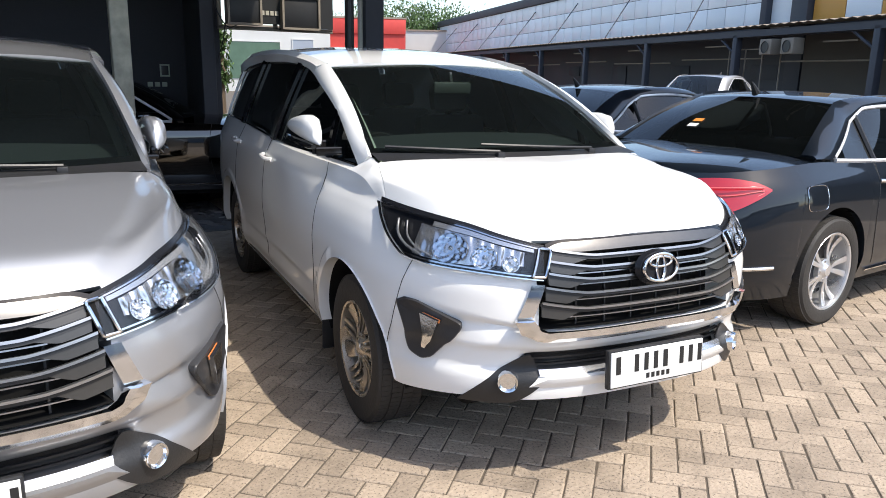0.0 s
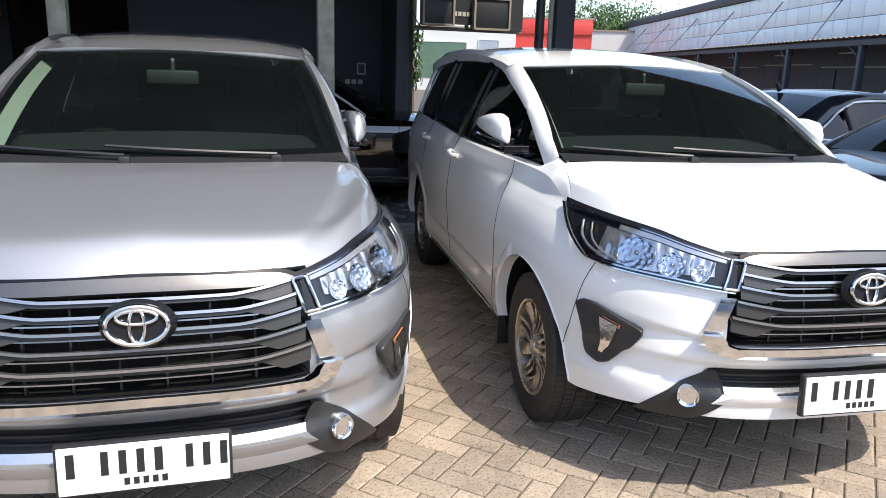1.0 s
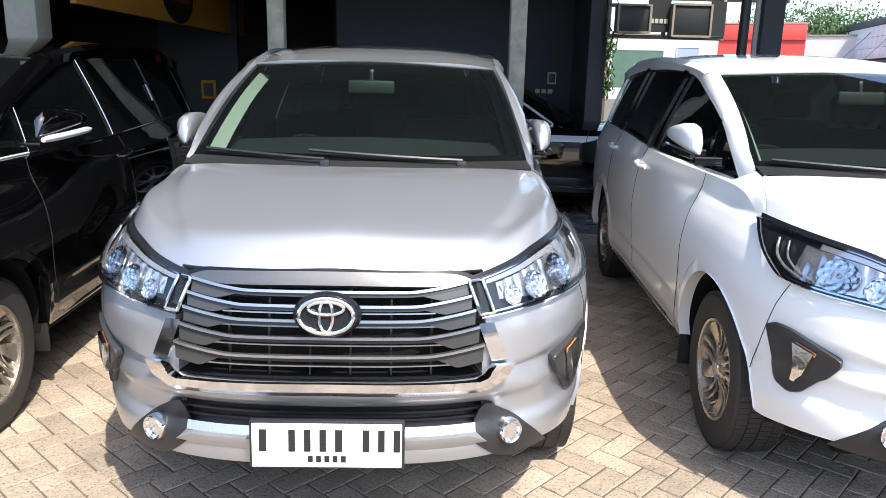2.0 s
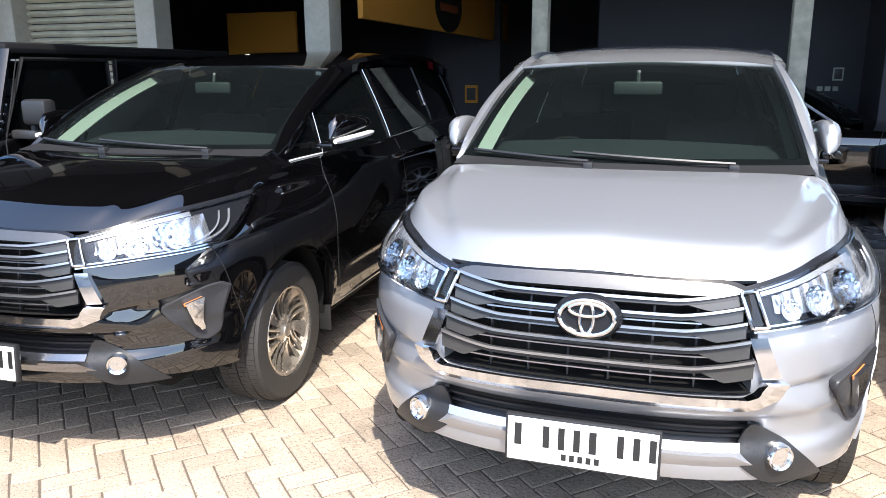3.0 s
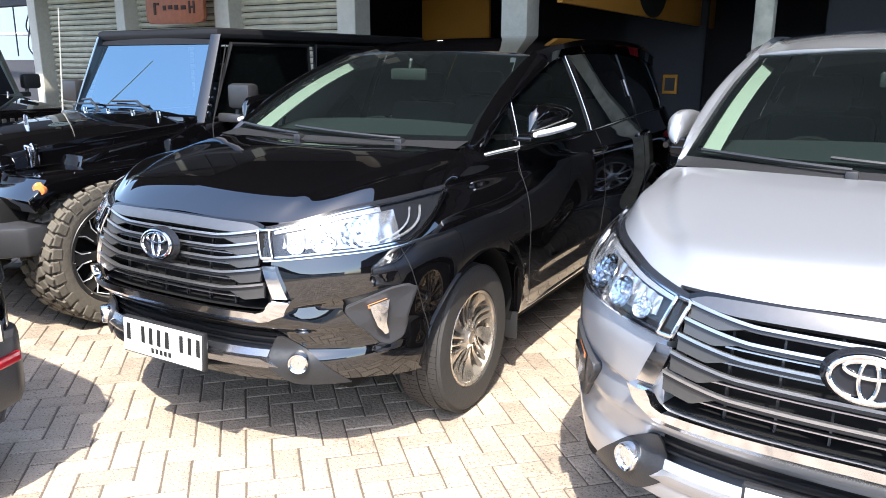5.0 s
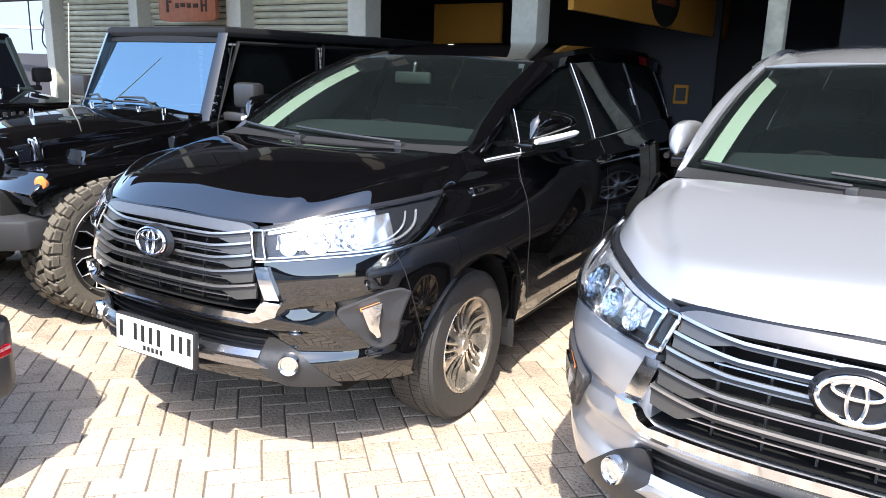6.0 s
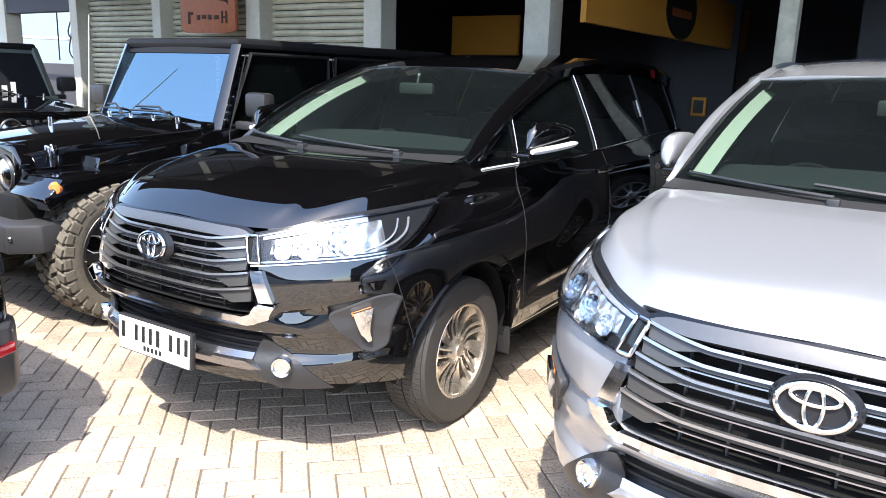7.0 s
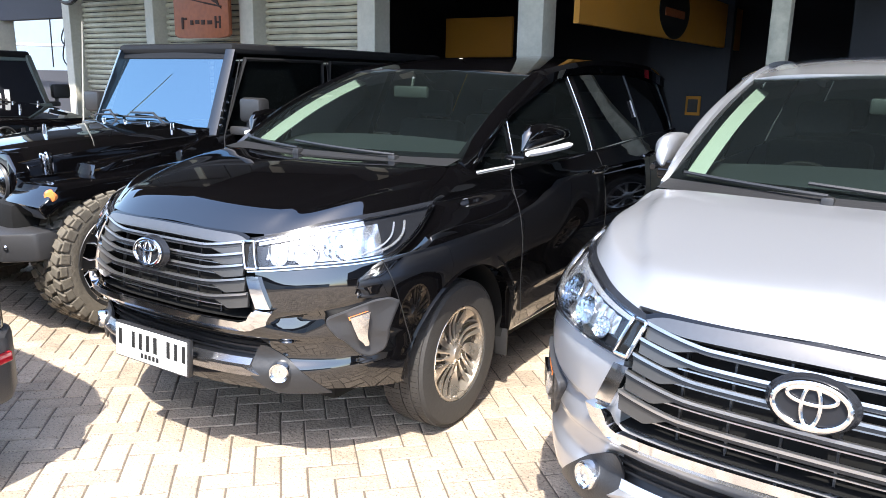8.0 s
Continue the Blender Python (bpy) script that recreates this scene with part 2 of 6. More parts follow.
def tube(pts, r, n=8, closed=False):
    """A round bar along points; r is a radius or one radius a point."""
    P = np.asarray(pts, float)
    k = len(P)
    rr = np.broadcast_to(r, (k,))
    T = np.gradient(P, axis=0) if not closed else np.roll(P, -1, 0) - np.roll(P, 1, 0)
    T /= np.maximum(np.linalg.norm(T, axis=1, keepdims=True), 1e-9)
    up = np.array([0, 0, 1.0])
    vs, fs = [], []
    A = np.cross(T[0], up if abs(T[0][2]) < 0.9 else np.array([1.0, 0, 0]))
    for i in range(k):
        A = A - T[i] * (A @ T[i])
        A /= np.linalg.norm(A)
        B = np.cross(T[i], A)
        for j in range(n):
            a = 2 * math.pi * j / n
            vs.append(P[i] + rr[i] * (math.cos(a) * A + math.sin(a) * B))
    kk = k if closed else k - 1
    for i in range(kk):
        for j in range(n):
            fs.append((i * n + j, i * n + (j + 1) % n, ((i + 1) % k) * n + (j + 1) % n, ((i + 1) % k) * n + j))
    if not closed:
        fs += [tuple(range(n))[::-1], tuple((k - 1) * n + j for j in range(n))]
    return vs, fs


def lathe(profile, n=48, axis="x"):
    """A turned shape from (radius, along) pairs about the x axis (or z)."""
    vs, fs = [], []
    k = len(profile)
    for i in range(n):
        a = 2 * math.pi * i / n
        for r, h in profile:
            vs.append((h, r * math.cos(a), r * math.sin(a)) if axis == "x" else (r * math.cos(a), r * math.sin(a), h))
    for i in range(n):
        for j in range(k - 1):
            fs.append((i * k + j, i * k + j + 1, ((i + 1) % n) * k + j + 1, ((i + 1) % n) * k + j))
    return vs, fs


def prism(poly, axis, a, b, bev=0.0):
    """A polygon drawn in the plane across an axis, pushed from a to b along it. For x: (y, z); for y: (x, z); for z: (x, y)."""
    def at(p, h):
        return {"x": (h, p[0], p[1]), "y": (p[0], h, p[1]), "z": (p[0], p[1], h)}[axis]
    n = len(poly)
    vs = [at(p, a) for p in poly] + [at(p, b) for p in poly]
    fs = [tuple(range(n)), tuple(range(2 * n - 1, n - 1, -1))] + [(i, i + n, (i + 1) % n + n, (i + 1) % n) for i in range(n)]
    if bev:
        bm = bmesh.new()
        vv = [bm.verts.new(v) for v in vs]
        for f in fs:
            bm.faces.new([vv[i] for i in f])
        bmesh.ops.bevel(bm, geom=bm.edges[:], offset=bev, segments=2, profile=0.5, affect="EDGES")
        bm.verts.index_update()
        vs, fs = [tuple(p.co) for p in bm.verts], [tuple(p.index for p in f.verts) for f in bm.faces]
        bm.free()
    return vs, fs


# ---- the three people carriers ----
# Car axes: x to the car's left, y backwards from the front axle, z up.
NOSE_W, NOSE_C, NOSE_Y, NOSE_P = 0.917, 0.2, -0.90, 2.9


def front_in(z):
    return smooth_curve([(0.25, 0.11), (0.33, 0.022), (0.41, 0.002), (0.445, 0.006), (0.495, 0.036), (0.555, 0.026), (0.582, 0.003), (0.62, 0.0), (0.75, 0.008), (0.84, 0.025), (0.92, 0.055), (0.97, 0.085), (1.05, 0.14), (1.2, 0.26)], z)


def front_side(z):
    return smooth_curve([(0.2, 0.06), (0.34, 0.030), (0.5, 0.008), (0.75, 0.0), (0.85, 0.016), (0.92, 0.042), (0.98, 0.082), (1.03, 0.122), (1.10, 0.136), (1.2, 0.17)], z)


def sculpt(x, z):
    """Folds of the bumper skin: a hollow cheek that opens outwards round the side vent, under a sharp upper fold."""
    a = np.abs(np.asarray(x, float))
    z = np.asarray(z, float)
    zu = smooth_curve([(0.44, 0.640), (0.54, 0.664), (0.61, 0.678), (0.70, 0.696), (0.82, 0.735)], a)
    zl = smooth_curve([(0.44, 0.615), (0.55, 0.606), (0.62, 0.583), (0.72, 0.492), (0.82, 0.43)], a)
    deep = smooth_curve([(0.45, 0.0), (0.52, 0.010), (0.60, 0.022), (0.70, 0.030), (0.78, 0.020), (0.84, 0.0)], a)
    u = np.clip((zu - z) / np.maximum(zu - zl, 0.004), 0, 1)
    hollow = np.where(u < 0.22, u / 0.22, (1 - u) / 0.78)
    brow = np.clip((z - zu) / 0.10, 0, 1) * np.clip((0.86 - z) / 0.08, 0, 1)
    return deep * hollow - 0.006 * brow * np.clip((a - 0.5) / 0.1, 0, 1) * np.clip((0.80 - a) / 0.1, 0, 1)


def nose_base(x, z):
    """The plain front skin of the carrier, before its folds: how far forward it stands at x across and z up."""
    a = np.clip(np.abs(x) / (NOSE_W - front_side(z)), 0, 0.9999)
    return NOSE_C - (NOSE_C - NOSE_Y - front_in(z)) * (1 - a**NOSE_P) ** (1 / NOSE_P)


def nose_y(x, z):
    return nose_base(x, z) + sculpt(x, z)


def corner_point(th, z, off=0.0):
    """A point of the front skin where it wraps round the corner: th runs from 0 at the middle to a quarter turn at the side; off stands off outwards."""
    th, z = np.broadcast_arrays(np.asarray(th, float), np.asarray(z, float))
    k = np.cos(th) ** (2 / NOSE_P)
    a = np.sin(th) ** (2 / NOSE_P)
    d = NOSE_C - NOSE_Y - front_in(z)
    w = NOSE_W - front_side(z)
    n = np.stack([a ** (NOSE_P - 1) / w, -k ** (NOSE_P - 1) / d, 0 * z], -1)
    n /= np.linalg.norm(n, axis=-1, keepdims=True)
    return np.stack([w * a, NOSE_C - d * k, z], -1) + n * np.asarray(off)[..., None]


def recess(x, z):
    """Hollows in the nose behind the grille and the lower intake."""
    def ramp(v, a, b):
        return np.clip((v - a) / (b - a), 0, 1)
    g = ramp(0.455 - np.abs(x), 0, 0.03) * ramp(z, 0.636, 0.650) * ramp(0.958 - z, 0, 0.025)
    i = ramp(0.50 - np.abs(x), 0, 0.05) * ramp(z, 0.44, 0.46) * ramp(0.55 - z, 0, 0.02)
    return 0.12 * g + 0.06 * i


def side_in(y, z):
    back = smooth_curve([(0.2, 0.06), (0.34, 0.035), (0.42, 0.012), (0.55, 0.012), (0.75, 0.0), (0.95, 0.012), (1.03, 0.022), (1.10, 0.05), (1.18, 0.085), (1.3, 0.13)], z)
    k = np.clip((np.asarray(y) - 0.1) / 1.0, 0, 1)
    k = k * k * (3 - 2 * k)
    return front_side(z) * (1 - k) + back * k


def belt_z(y):
    return smooth_curve([(-0.12, 1.03), (0.08, 1.085), (0.27, 1.098), (1.5, 1.125), (3.1, 1.169), (3.8, 1.17)], y)


def side_x(y, z):
    """Half the carrier's width above the sill, behind the nose."""
    y = np.asarray(y, float)
    a = np.clip((NOSE_C - y) / (NOSE_C - NOSE_Y - front_in(z)), 0, 0.9999)
    w = (NOSE_W - side_in(y, z)) * (1 - a**NOSE_P) ** (1 / NOSE_P)
    b = np.clip((y - 2.9) / 0.95, 0, 0.9999)
    lip = 0
    for yc in (0.0, 2.75):
        k = np.clip((0.468 - np.hypot(y - yc, np.asarray(z) - 0.345)) / 0.025, 0, 1)
        lip = lip + 0.009 * k * k * (3 - 2 * k)
    crease = 0.010 * np.clip((np.asarray(z) - 0.52) / 0.03, -1, 0) * np.clip((y - 0.5) / 0.3, 0, 1) * np.clip((2.3 - y) / 0.3, 0, 1)
    return w * (1 - b**3.2) ** (1 / 3.2) + lip + crease


def green_x(y, z):
    """Half the width of the glasshouse: it leans in from the belt to the roof rail."""
    y = np.asarray(y, float)
    b = belt_z(y)
    low = side_x(np.minimum(y, 3.1), b) - np.clip(y - 3.0, 0, 1) ** 2 * 0.25
    top = smooth_curve([(0.2, 0.66), (1.1, 0.635), (2.0, 0.665), (3.0, 0.645), (3.7, 0.58)], y)
    k = np.clip((1.5 - y) / 1.0, 0, 1)
    low = low - 0.014 - 0.042 * k * k * (3 - 2 * k)
    t = np.clip((z - b) / (1.58 - b), 0, 1.3)
    return low + (top - low) * t**1.15


def rail_z(y):
    """Height of the roof's side edge."""
    return smooth_curve([(1.1, 1.565), (1.6, 1.63), (2.2, 1.655), (3.0, 1.64), (3.6, 1.585)], y)


def dlo_z(y):
    """Upper edge of the side windows."""
    return smooth_curve([(0.25, 1.10), (0.41, 1.216), (0.63, 1.345), (1.1, 1.49), (1.36, 1.555), (1.6, 1.585), (2.0, 1.60), (2.5, 1.60), (3.0, 1.575), (3.45, 1.50)], y)


def ws_point(s, t):
    """The windscreen: s across from -1 to 1, t from the cowl up to the roof."""
    s, t = np.asarray(s, float), np.asarray(t, float)
    x = (0.708 + (0.622 - 0.708) * t) * s
    y = 0.04 + 0.155 * s**2 + (1.0 - 0.04 - 0.05 * s**2) * t
    z = 1.163 + (1.583 - 1.163 - 0.024 * s**2) * t + 0.035 * np.sin(np.pi * t)
    return np.stack([x, y, z], -1)


def ruled(A, B, m, bulge=0.0):
    t = np.linspace(0, 1, m)[None, :, None]
    return np.asarray(A)[:, None, :] * (1 - t) + np.asarray(B)[:, None, :] * t


def skin(xs, zlo, zhi, m, off):
    """A patch on the nose: for each x the skin from zlo to zhi, stood off forwards."""
    xs, zlo, zhi = (np.asarray(a, float) for a in (xs, zlo, zhi))
    t = np.linspace(0, 1, m)
    Z = zlo[:, None] + (zhi - zlo)[:, None] * t
    X = np.broadcast_to(xs[:, None], Z.shape)
    Y = nose_y(X, Z) - off
    return np.stack([X, Y, Z], -1)


def wheel(parent, x, y, side, r=0.335, rim=0.218, width=0.205, material=None, spokes=10, name="wheel", dark=False):
    """A wheel with a treaded tyre and a rim; side is +1 for the car's left."""
    w = thing(name, "", "")
    w.parent = parent
    w.matrix_basis = pose(x, y, r, 0, 0, 0 if side > 0 else 180)
    h = width / 2
    prof = [(rim * 0.93, -h * 0.8), (rim, -h * 0.98), (r * 0.80, -h * 1.04), (r * 0.93, -h * 1.0), (r * 0.985, -h * 0.82), (r * 0.985, h * 0.82), (r * 0.93, h * 1.0), (r * 0.80, h * 1.04), (rim * 1.02, h * 0.98), (rim * 0.98, h * 0.86), (rim * 0.93, h * 0.8)]
    tyre = part("tyre", lathe(prof, 72), M_RUBBER, w)
    tr = []
    n = 80
    for i in range(n):
        a = 2 * math.pi * i / n
        for k, (x0, x1, sh) in enumerate(((-0.90, -0.52, 0), (-0.47, -0.03, 0.5), (0.03, 0.47, 0), (0.52, 0.90, 0.5))):
            g = box(x0 * h, x1 * h, -0.46 * 2 * math.pi * r / n, 0.46 * 2 * math.pi * r / n, r * 0.97, r - 0.004 * (abs(x0 + x1) > 1) + 0.001)
            tr.append(moved(g, pose(0, 0, 0, math.degrees(a) + sh * 360 / n)))
    part("tread", join(*tr), M_RUBBER, tyre, smooth=0)
    face = h * 0.80
    barrel = [(rim * 1.0, h * 0.92), (rim * 0.985, h * 0.96), (rim * 0.94, h * 0.93), (rim * 0.92, h * 0.6), (rim * 0.88, -h * 0.2), (rim * 0.86, -h * 0.8)]
    rm = part("rim", lathe(barrel, 64), material or M_RIM, w)
    back = part("brake_disc", lathe([(0.001, -h * 0.1), (rim * 0.72, -h * 0.1), (rim * 0.72, -h * 0.25), (0.001, -h * 0.25)], 40), M_RIMDARK, w)
    hub = part("hub_cap", lathe([(0.001, face + 0.004), (rim * 0.13, face + 0.003), (rim * 0.155, face - 0.006), (rim * 0.3, face - 0.02), (rim * 0.3, face - 0.05)], 32), material or M_RIM, rm)
    for i in range(5):
        a = 2 * math.pi * (i + 0.5) / 5
        nut = moved(lathe([(0.001, 0.012), (0.008, 0.01), (0.010, 0.0)], 8), pose(face - 0.022, rim * 0.24 * math.cos(a), rim * 0.24 * math.sin(a)))
        part("wheel_nut", nut, M_CHROME, rm)
    def spoke(a0, swing, r0, r1, w0, w1, rise, thick=0.016):
        t = np.linspace(0, 1, 9)
        rad = rim * (r0 + (r1 - r0) * t)
        ang = np.radians(a0 + swing * t)
        half = w0 + (w1 - w0) * t
        px = face - 0.012 - 0.020 * np.sin(np.pi * t) + 0.012 * t + rise
        c, s = np.cos(ang), np.sin(ang)
        A = np.stack([px, rad * c - half * s, rad * s + half * c], -1)
        B = np.stack([px + 0.003, rad * c, rad * s], -1)
        C = np.stack([px, rad * c + half * s, rad * s - half * c], -1)
        part("spoke", grid(np.stack([A, B, C], 1), thick, flip=True), material or M_RIM, rm)
    if spokes == 5:
        for i in range(5):
            for tw in (-11, 11):
                spoke(72 * i + tw * 0.6, tw * 0.62, 0.20, 0.96, 0.010, 0.021, 0.0)
    else:      # five swirling groups: a broad blade and three slim ribs over a dark dish
        part("dish", lathe([(rim * 0.25, face - 0.055), (rim * 0.60, face - 0.062), (rim * 0.92, face - 0.045)], 48), M_DISH, rm)
        for i in range(5):
            a0 = 72 * i
            spoke(a0, -18, 0.26, 0.96, 0.006, 0.044, 0.0)
            spoke(a0 + 20, -6, 0.24, 0.96, 0.0065, 0.0115, 0.002)
            spoke(a0 + 44, -20, 0.24, 0.96, 0.0060, 0.0110, 0.004)
            spoke(a0 + 58, -26, 0.45, 0.95, 0.0040, 0.0085, -0.006)
    return w


def plate(parent, m, w, h, chars, sheet=None):
    """A number plate in a black holder, its writing as plain bars."""
    p = thing("number_plate", "", "")
    p.parent = parent
    p.matrix_basis = m
    part("holder", box(-w / 2, w / 2, -0.012, 0.012, -h / 2, h / 2, 0.005), M_PLASTIC, p)
    part("sheet", box(-w / 2 + 0.008, w / 2 - 0.008, -0.0165, -0.010, -h / 2 + 0.007, h / 2 - 0.008, 0.002), sheet or M_PLATE, p)
    xs = -w / 2 + 0.03
    rows = []
    for k, cw in enumerate(chars):
        if cw < 0:
            xs += -cw
            continue
        rows.append(box(xs, xs + cw * 0.42, -0.0185, -0.0160, -h * 0.12, h * 0.33))
        xs += cw
    for r in rows:
        part("plate_bar", r, M_INK, p, smooth=0)
    for k in range(5):
        part("plate_bar", box(-0.055 + k * 0.024, -0.055 + k * 0.024 + 0.014, -0.0185, -0.0160, -h * 0.34, -h * 0.21), M_INK, p, smooth=0)
    return p


def carrier(paint, m, label, plate_z=0.47, plate_y=-0.93, group="people carriers in a row", fold=(0.0, 0.0)):
    car = thing("people_carrier", label, "car", m, group)
    ARCH, AR, AZ = (0.0, 2.75), 0.405, 0.345
    # outline of the half body, from the middle of the nose round to the tail
    th = np.linspace(0, math.pi / 2, 120)
    nx = NOSE_W * np.sin(th) ** (2 / NOSE_P)
    ny = NOSE_C - (NOSE_C - NOSE_Y) * np.cos(th) ** (2 / NOSE_P)
    arch = [yc - AR * math.cos(a) for yc in ARCH for a in np.linspace(0, math.pi, 41)]
    ys = sorted(set([round(v, 5) for v in list(ny[nx > 0.80]) + arch + list(np.linspace(0.45, 2.3, 24)) + list(np.linspace(3.2, 3.45, 5))]))
    y_start = float(np.interp(0.80, nx, ny))
    ys = [y for y in ys if y > y_start + 0.004]
    cols = [(x, y) for x, y in zip(nx, ny) if x <= 0.80] + [(0.9, y) for y in ys]
    rows = []
    M = 64
    tt = np.linspace(0, 1, M)
    for x, y in cols:
        k = (NOSE_C - y) / (NOSE_C - NOSE_Y)
        zt = float(smooth_curve([(0, 0.966), (0.40, 0.957), (0.47, 0.957), (0.78, 1.02)], x)) if y <= ny[nx <= 0.80][-1] else float(belt_z(y)) if y > -0.12 else float(np.interp(y, [y_start, -0.12], [1.02, 1.03]))
        zb = 0.335 + 0.035 * float(np.clip((-0.45 - y) / 0.25, 0, 1))
        for yc in ARCH:
            if abs(y - yc) < AR:
                zb = max(zb, AZ + math.sqrt(AR**2 - (y - yc) ** 2))
        Z = zb + (zt - zb) * tt
        yy = NOSE_C - (NOSE_C - NOSE_Y - front_in(Z)) * k if y < NOSE_C else np.full(M, y)
        if y < NOSE_C:
            X = (NOSE_W - side_in(yy, Z)) * max(0.0, 1 - min(k, 1) ** NOSE_P) ** (1 / NOSE_P)
        else:
            X = side_x(yy, Z)
        yy = yy + recess(X, Z) + (sculpt(X, Z) if y < -0.25 else 0)
        rows.append(np.stack([X, yy, Z], -1))
    tail = []
    for a in np.linspace(0.12, 1, 10):      # tail
        last = rows[-1] if not tail else None
        base = rows[-1] if last is not None else base
        X = base[:, 0] * np.cos(a * math.pi / 2) ** 0.6 if a < 1 else base[:, 0] * 0
        Y = base[:, 1] + (3.80 - 3.45) * np.sin(a * math.pi / 2) ** 0.9 - 0.05 * np.clip(base[:, 2] - 0.9, 0, 1)
        tail.append(np.stack([X, Y, base[:, 2]], -1))
    half = np.array(rows + tail)
    g1 = grid(half)
    g2 = mirrored(g1)
    lip = []
    for yc in ARCH:                         # rolled lips of the wheel arches
        a = np.linspace(0, math.pi, 41)
        y = yc - AR * np.cos(a)
        z = AZ + AR * np.sin(a)
        xo = side_x(y, z)
        A = np.stack([xo, y, z], -1)
        B = A.copy()
        B[:, 0] -= 0.05
        B[:, 1] = yc + (B[:, 1] - yc) * 0.985
        g = grid(ruled(A, B, 3))
        lip += [g, mirrored(g)]
    body = part("body", join(g1, g2, *lip), paint, car, smooth=40)
    # floor and dark wells
    part("underbody", join(box(-0.60, 0.60, -0.55, 3.6, 0.24, 0.40, 0.03), box(-0.84, 0.84, 0.45, 2.3, 0.26, 0.38, 0.03), box(-0.55, 0.55, -0.5, 3.5, 0.38, 0.75)), M_WELL, car)
    for yc in ARCH:
        for sg in (1, -1):
            a = np.linspace(-0.12, math.pi + 0.12, 25)
            A = np.stack([side_x(yc - AR * np.cos(a), AZ + AR * np.sin(a)) - 0.035, yc - AR * np.cos(a), AZ + AR * np.sin(a)], -1)
            B = A.copy()
            B[:, 0] = 0.55
            C = B.copy()
            C[:, 1], C[:, 2] = yc, AZ
            g = join(grid(ruled(A, B, 2)), grid(ruled(B, C, 2)))
            part("wheel_well", g if sg > 0 else mirrored(g), M_WELL, car)
            wheel(car, 0.765 * sg, yc, sg)
    for sg in (1, -1):                      # mud flaps and sill strips
        part("mud_flap", box(0.72 * sg - 0.0, 0.885 * sg, 0.405, 0.42, 0.20, 0.43, 0.006), M_PLASTIC, car)
        part("sill_strip", box(0.85 * sg, 0.875 * sg, 0.45, 2.32, 0.318, 0.345, 0.006), M_CHROME, car, "bright sill strip")
        q = np.array([(0, y_, z_) for y_, z_ in zip(np.linspace(-0.50, -0.385, 9), np.linspace(0.865, 0.50, 9))])
        q[:, 0] = side_x(q[:, 1], q[:, 2]) + 0.0005
        part("bumper_gap", tube(q * [sg, 1, 1], 0.002, 5), M_PLASTIC, car)
        for z_ in (0.27, 0.38):
            part("flap_bolt", moved(lathe([(0.001, 0.006), (0.009, 0.005), (0.011, 0.0)], 10), Matrix.Translation((0.80 * sg, 0.404, z_)) @ Matrix.Rotation(-math.pi / 2, 4, "Z")), M_CHROME, car)
    # bonnet
    n = 91
    s = np.linspace(-1, 1, n)
    ex = 0.779 * s
    ez = smooth_curve([(0, 0.966), (0.40, 0.957), (0.47, 0.957), (0.78, 1.03)], np.abs(ex))
    E = np.stack([ex, nose_y(ex, ez), ez], -1)
    Bk = np.stack([0.712 * s, 0.028 + 0.07 * s**2, 1.160 - 0.012 * s**8], -1)
    run = np.linalg.norm((Bk - E)[:, :2], axis=1)
    t = np.concatenate([np.linspace(0, 0.14, 22), np.linspace(0.16, 1, 30)])
    k = len(t)
    tc = np.clip(0.085 / run, 0.06, 0.38)                     # rounded front edge, then a flat bonnet
    tt_ = np.where(t[None, :] <= 0.075, t[None, :] / 0.075 * tc[:, None], tc[:, None] + (t[None, :] - 0.075) / 0.925 * (1 - tc[:, None]))
    dz = (Bk - E)[:, 2]
    rise = np.minimum(0.080, 0.52 * dz)
    u_ = np.clip((t - 0.075) / 0.925, 0, 1)
    up_ = np.where(t[None, :] <= 0.075, (t[None, :] / 0.075) ** 0.9 * rise[:, None], rise[:, None] + (dz - rise)[:, None] * (1 - (1 - u_) ** 1.3)[None, :])
    for _ in range(34):
        for a_ in (tt_, up_):
            a_[:, 1:-1] = 0.5 * a_[:, 1:-1] + 0.25 * (a_[:, :-2] + a_[:, 2:])
    H = E[:, None, :] * (1 - tt_)[:, :, None] + Bk[:, None, :] * tt_[:, :, None]
    H[:, :, 2] = E[:, 2:3] + up_
    fold_s = smooth_curve([(0, 0.55), (0.25, 0.72), (0.6, 0.86), (1, 0.94)], t)      # a fold sweeps from the grille corner back to the screen
    d_ = np.clip(np.abs(s)[:, None] - fold_s[None, :], 0, 1) * 0.75
    env = np.clip(t * 7, 0, 1) * np.clip((1 - t) * 4, 0, 1)
    H[:, :, 2] -= 0.017 * (d_ / 0.06) * np.exp(1 - d_ / 0.06) * env[None, :]
    H[:, :, 2] += 0.014 * np.clip(1 - np.abs(s)[:, None] / fold_s[None, :], 0, 1) ** 0.8 * env[None, :]
    part("bonnet", grid(H, 0.02), paint, car)
    seam = H[-1]
    # wing top between bonnet seam, belt and screen corner
    for sg in (1, -1):
        yy = np.linspace(float(seam[0, 1]), 0.275, 34)
        rim_ = half[:len(cols), -1]
        rim_ = rim_[rim_[:, 0] > 0.5]
        A = np.stack([np.interp(yy, rim_[:, 1], rim_[:, c]) for c in range(3)], -1)
        u = np.linspace(0, 1, 34)
        us = np.linspace(0, 0.6, len(seam))
        Bc = np.stack([np.interp(u, np.append(us, 1.0), np.append(seam[:, c], (0.708, 0.195, 1.163)[c])) for c in range(3)], -1)
        Bc[:, 2] -= 0.003
        P_ = ruled(A, Bc, 9)
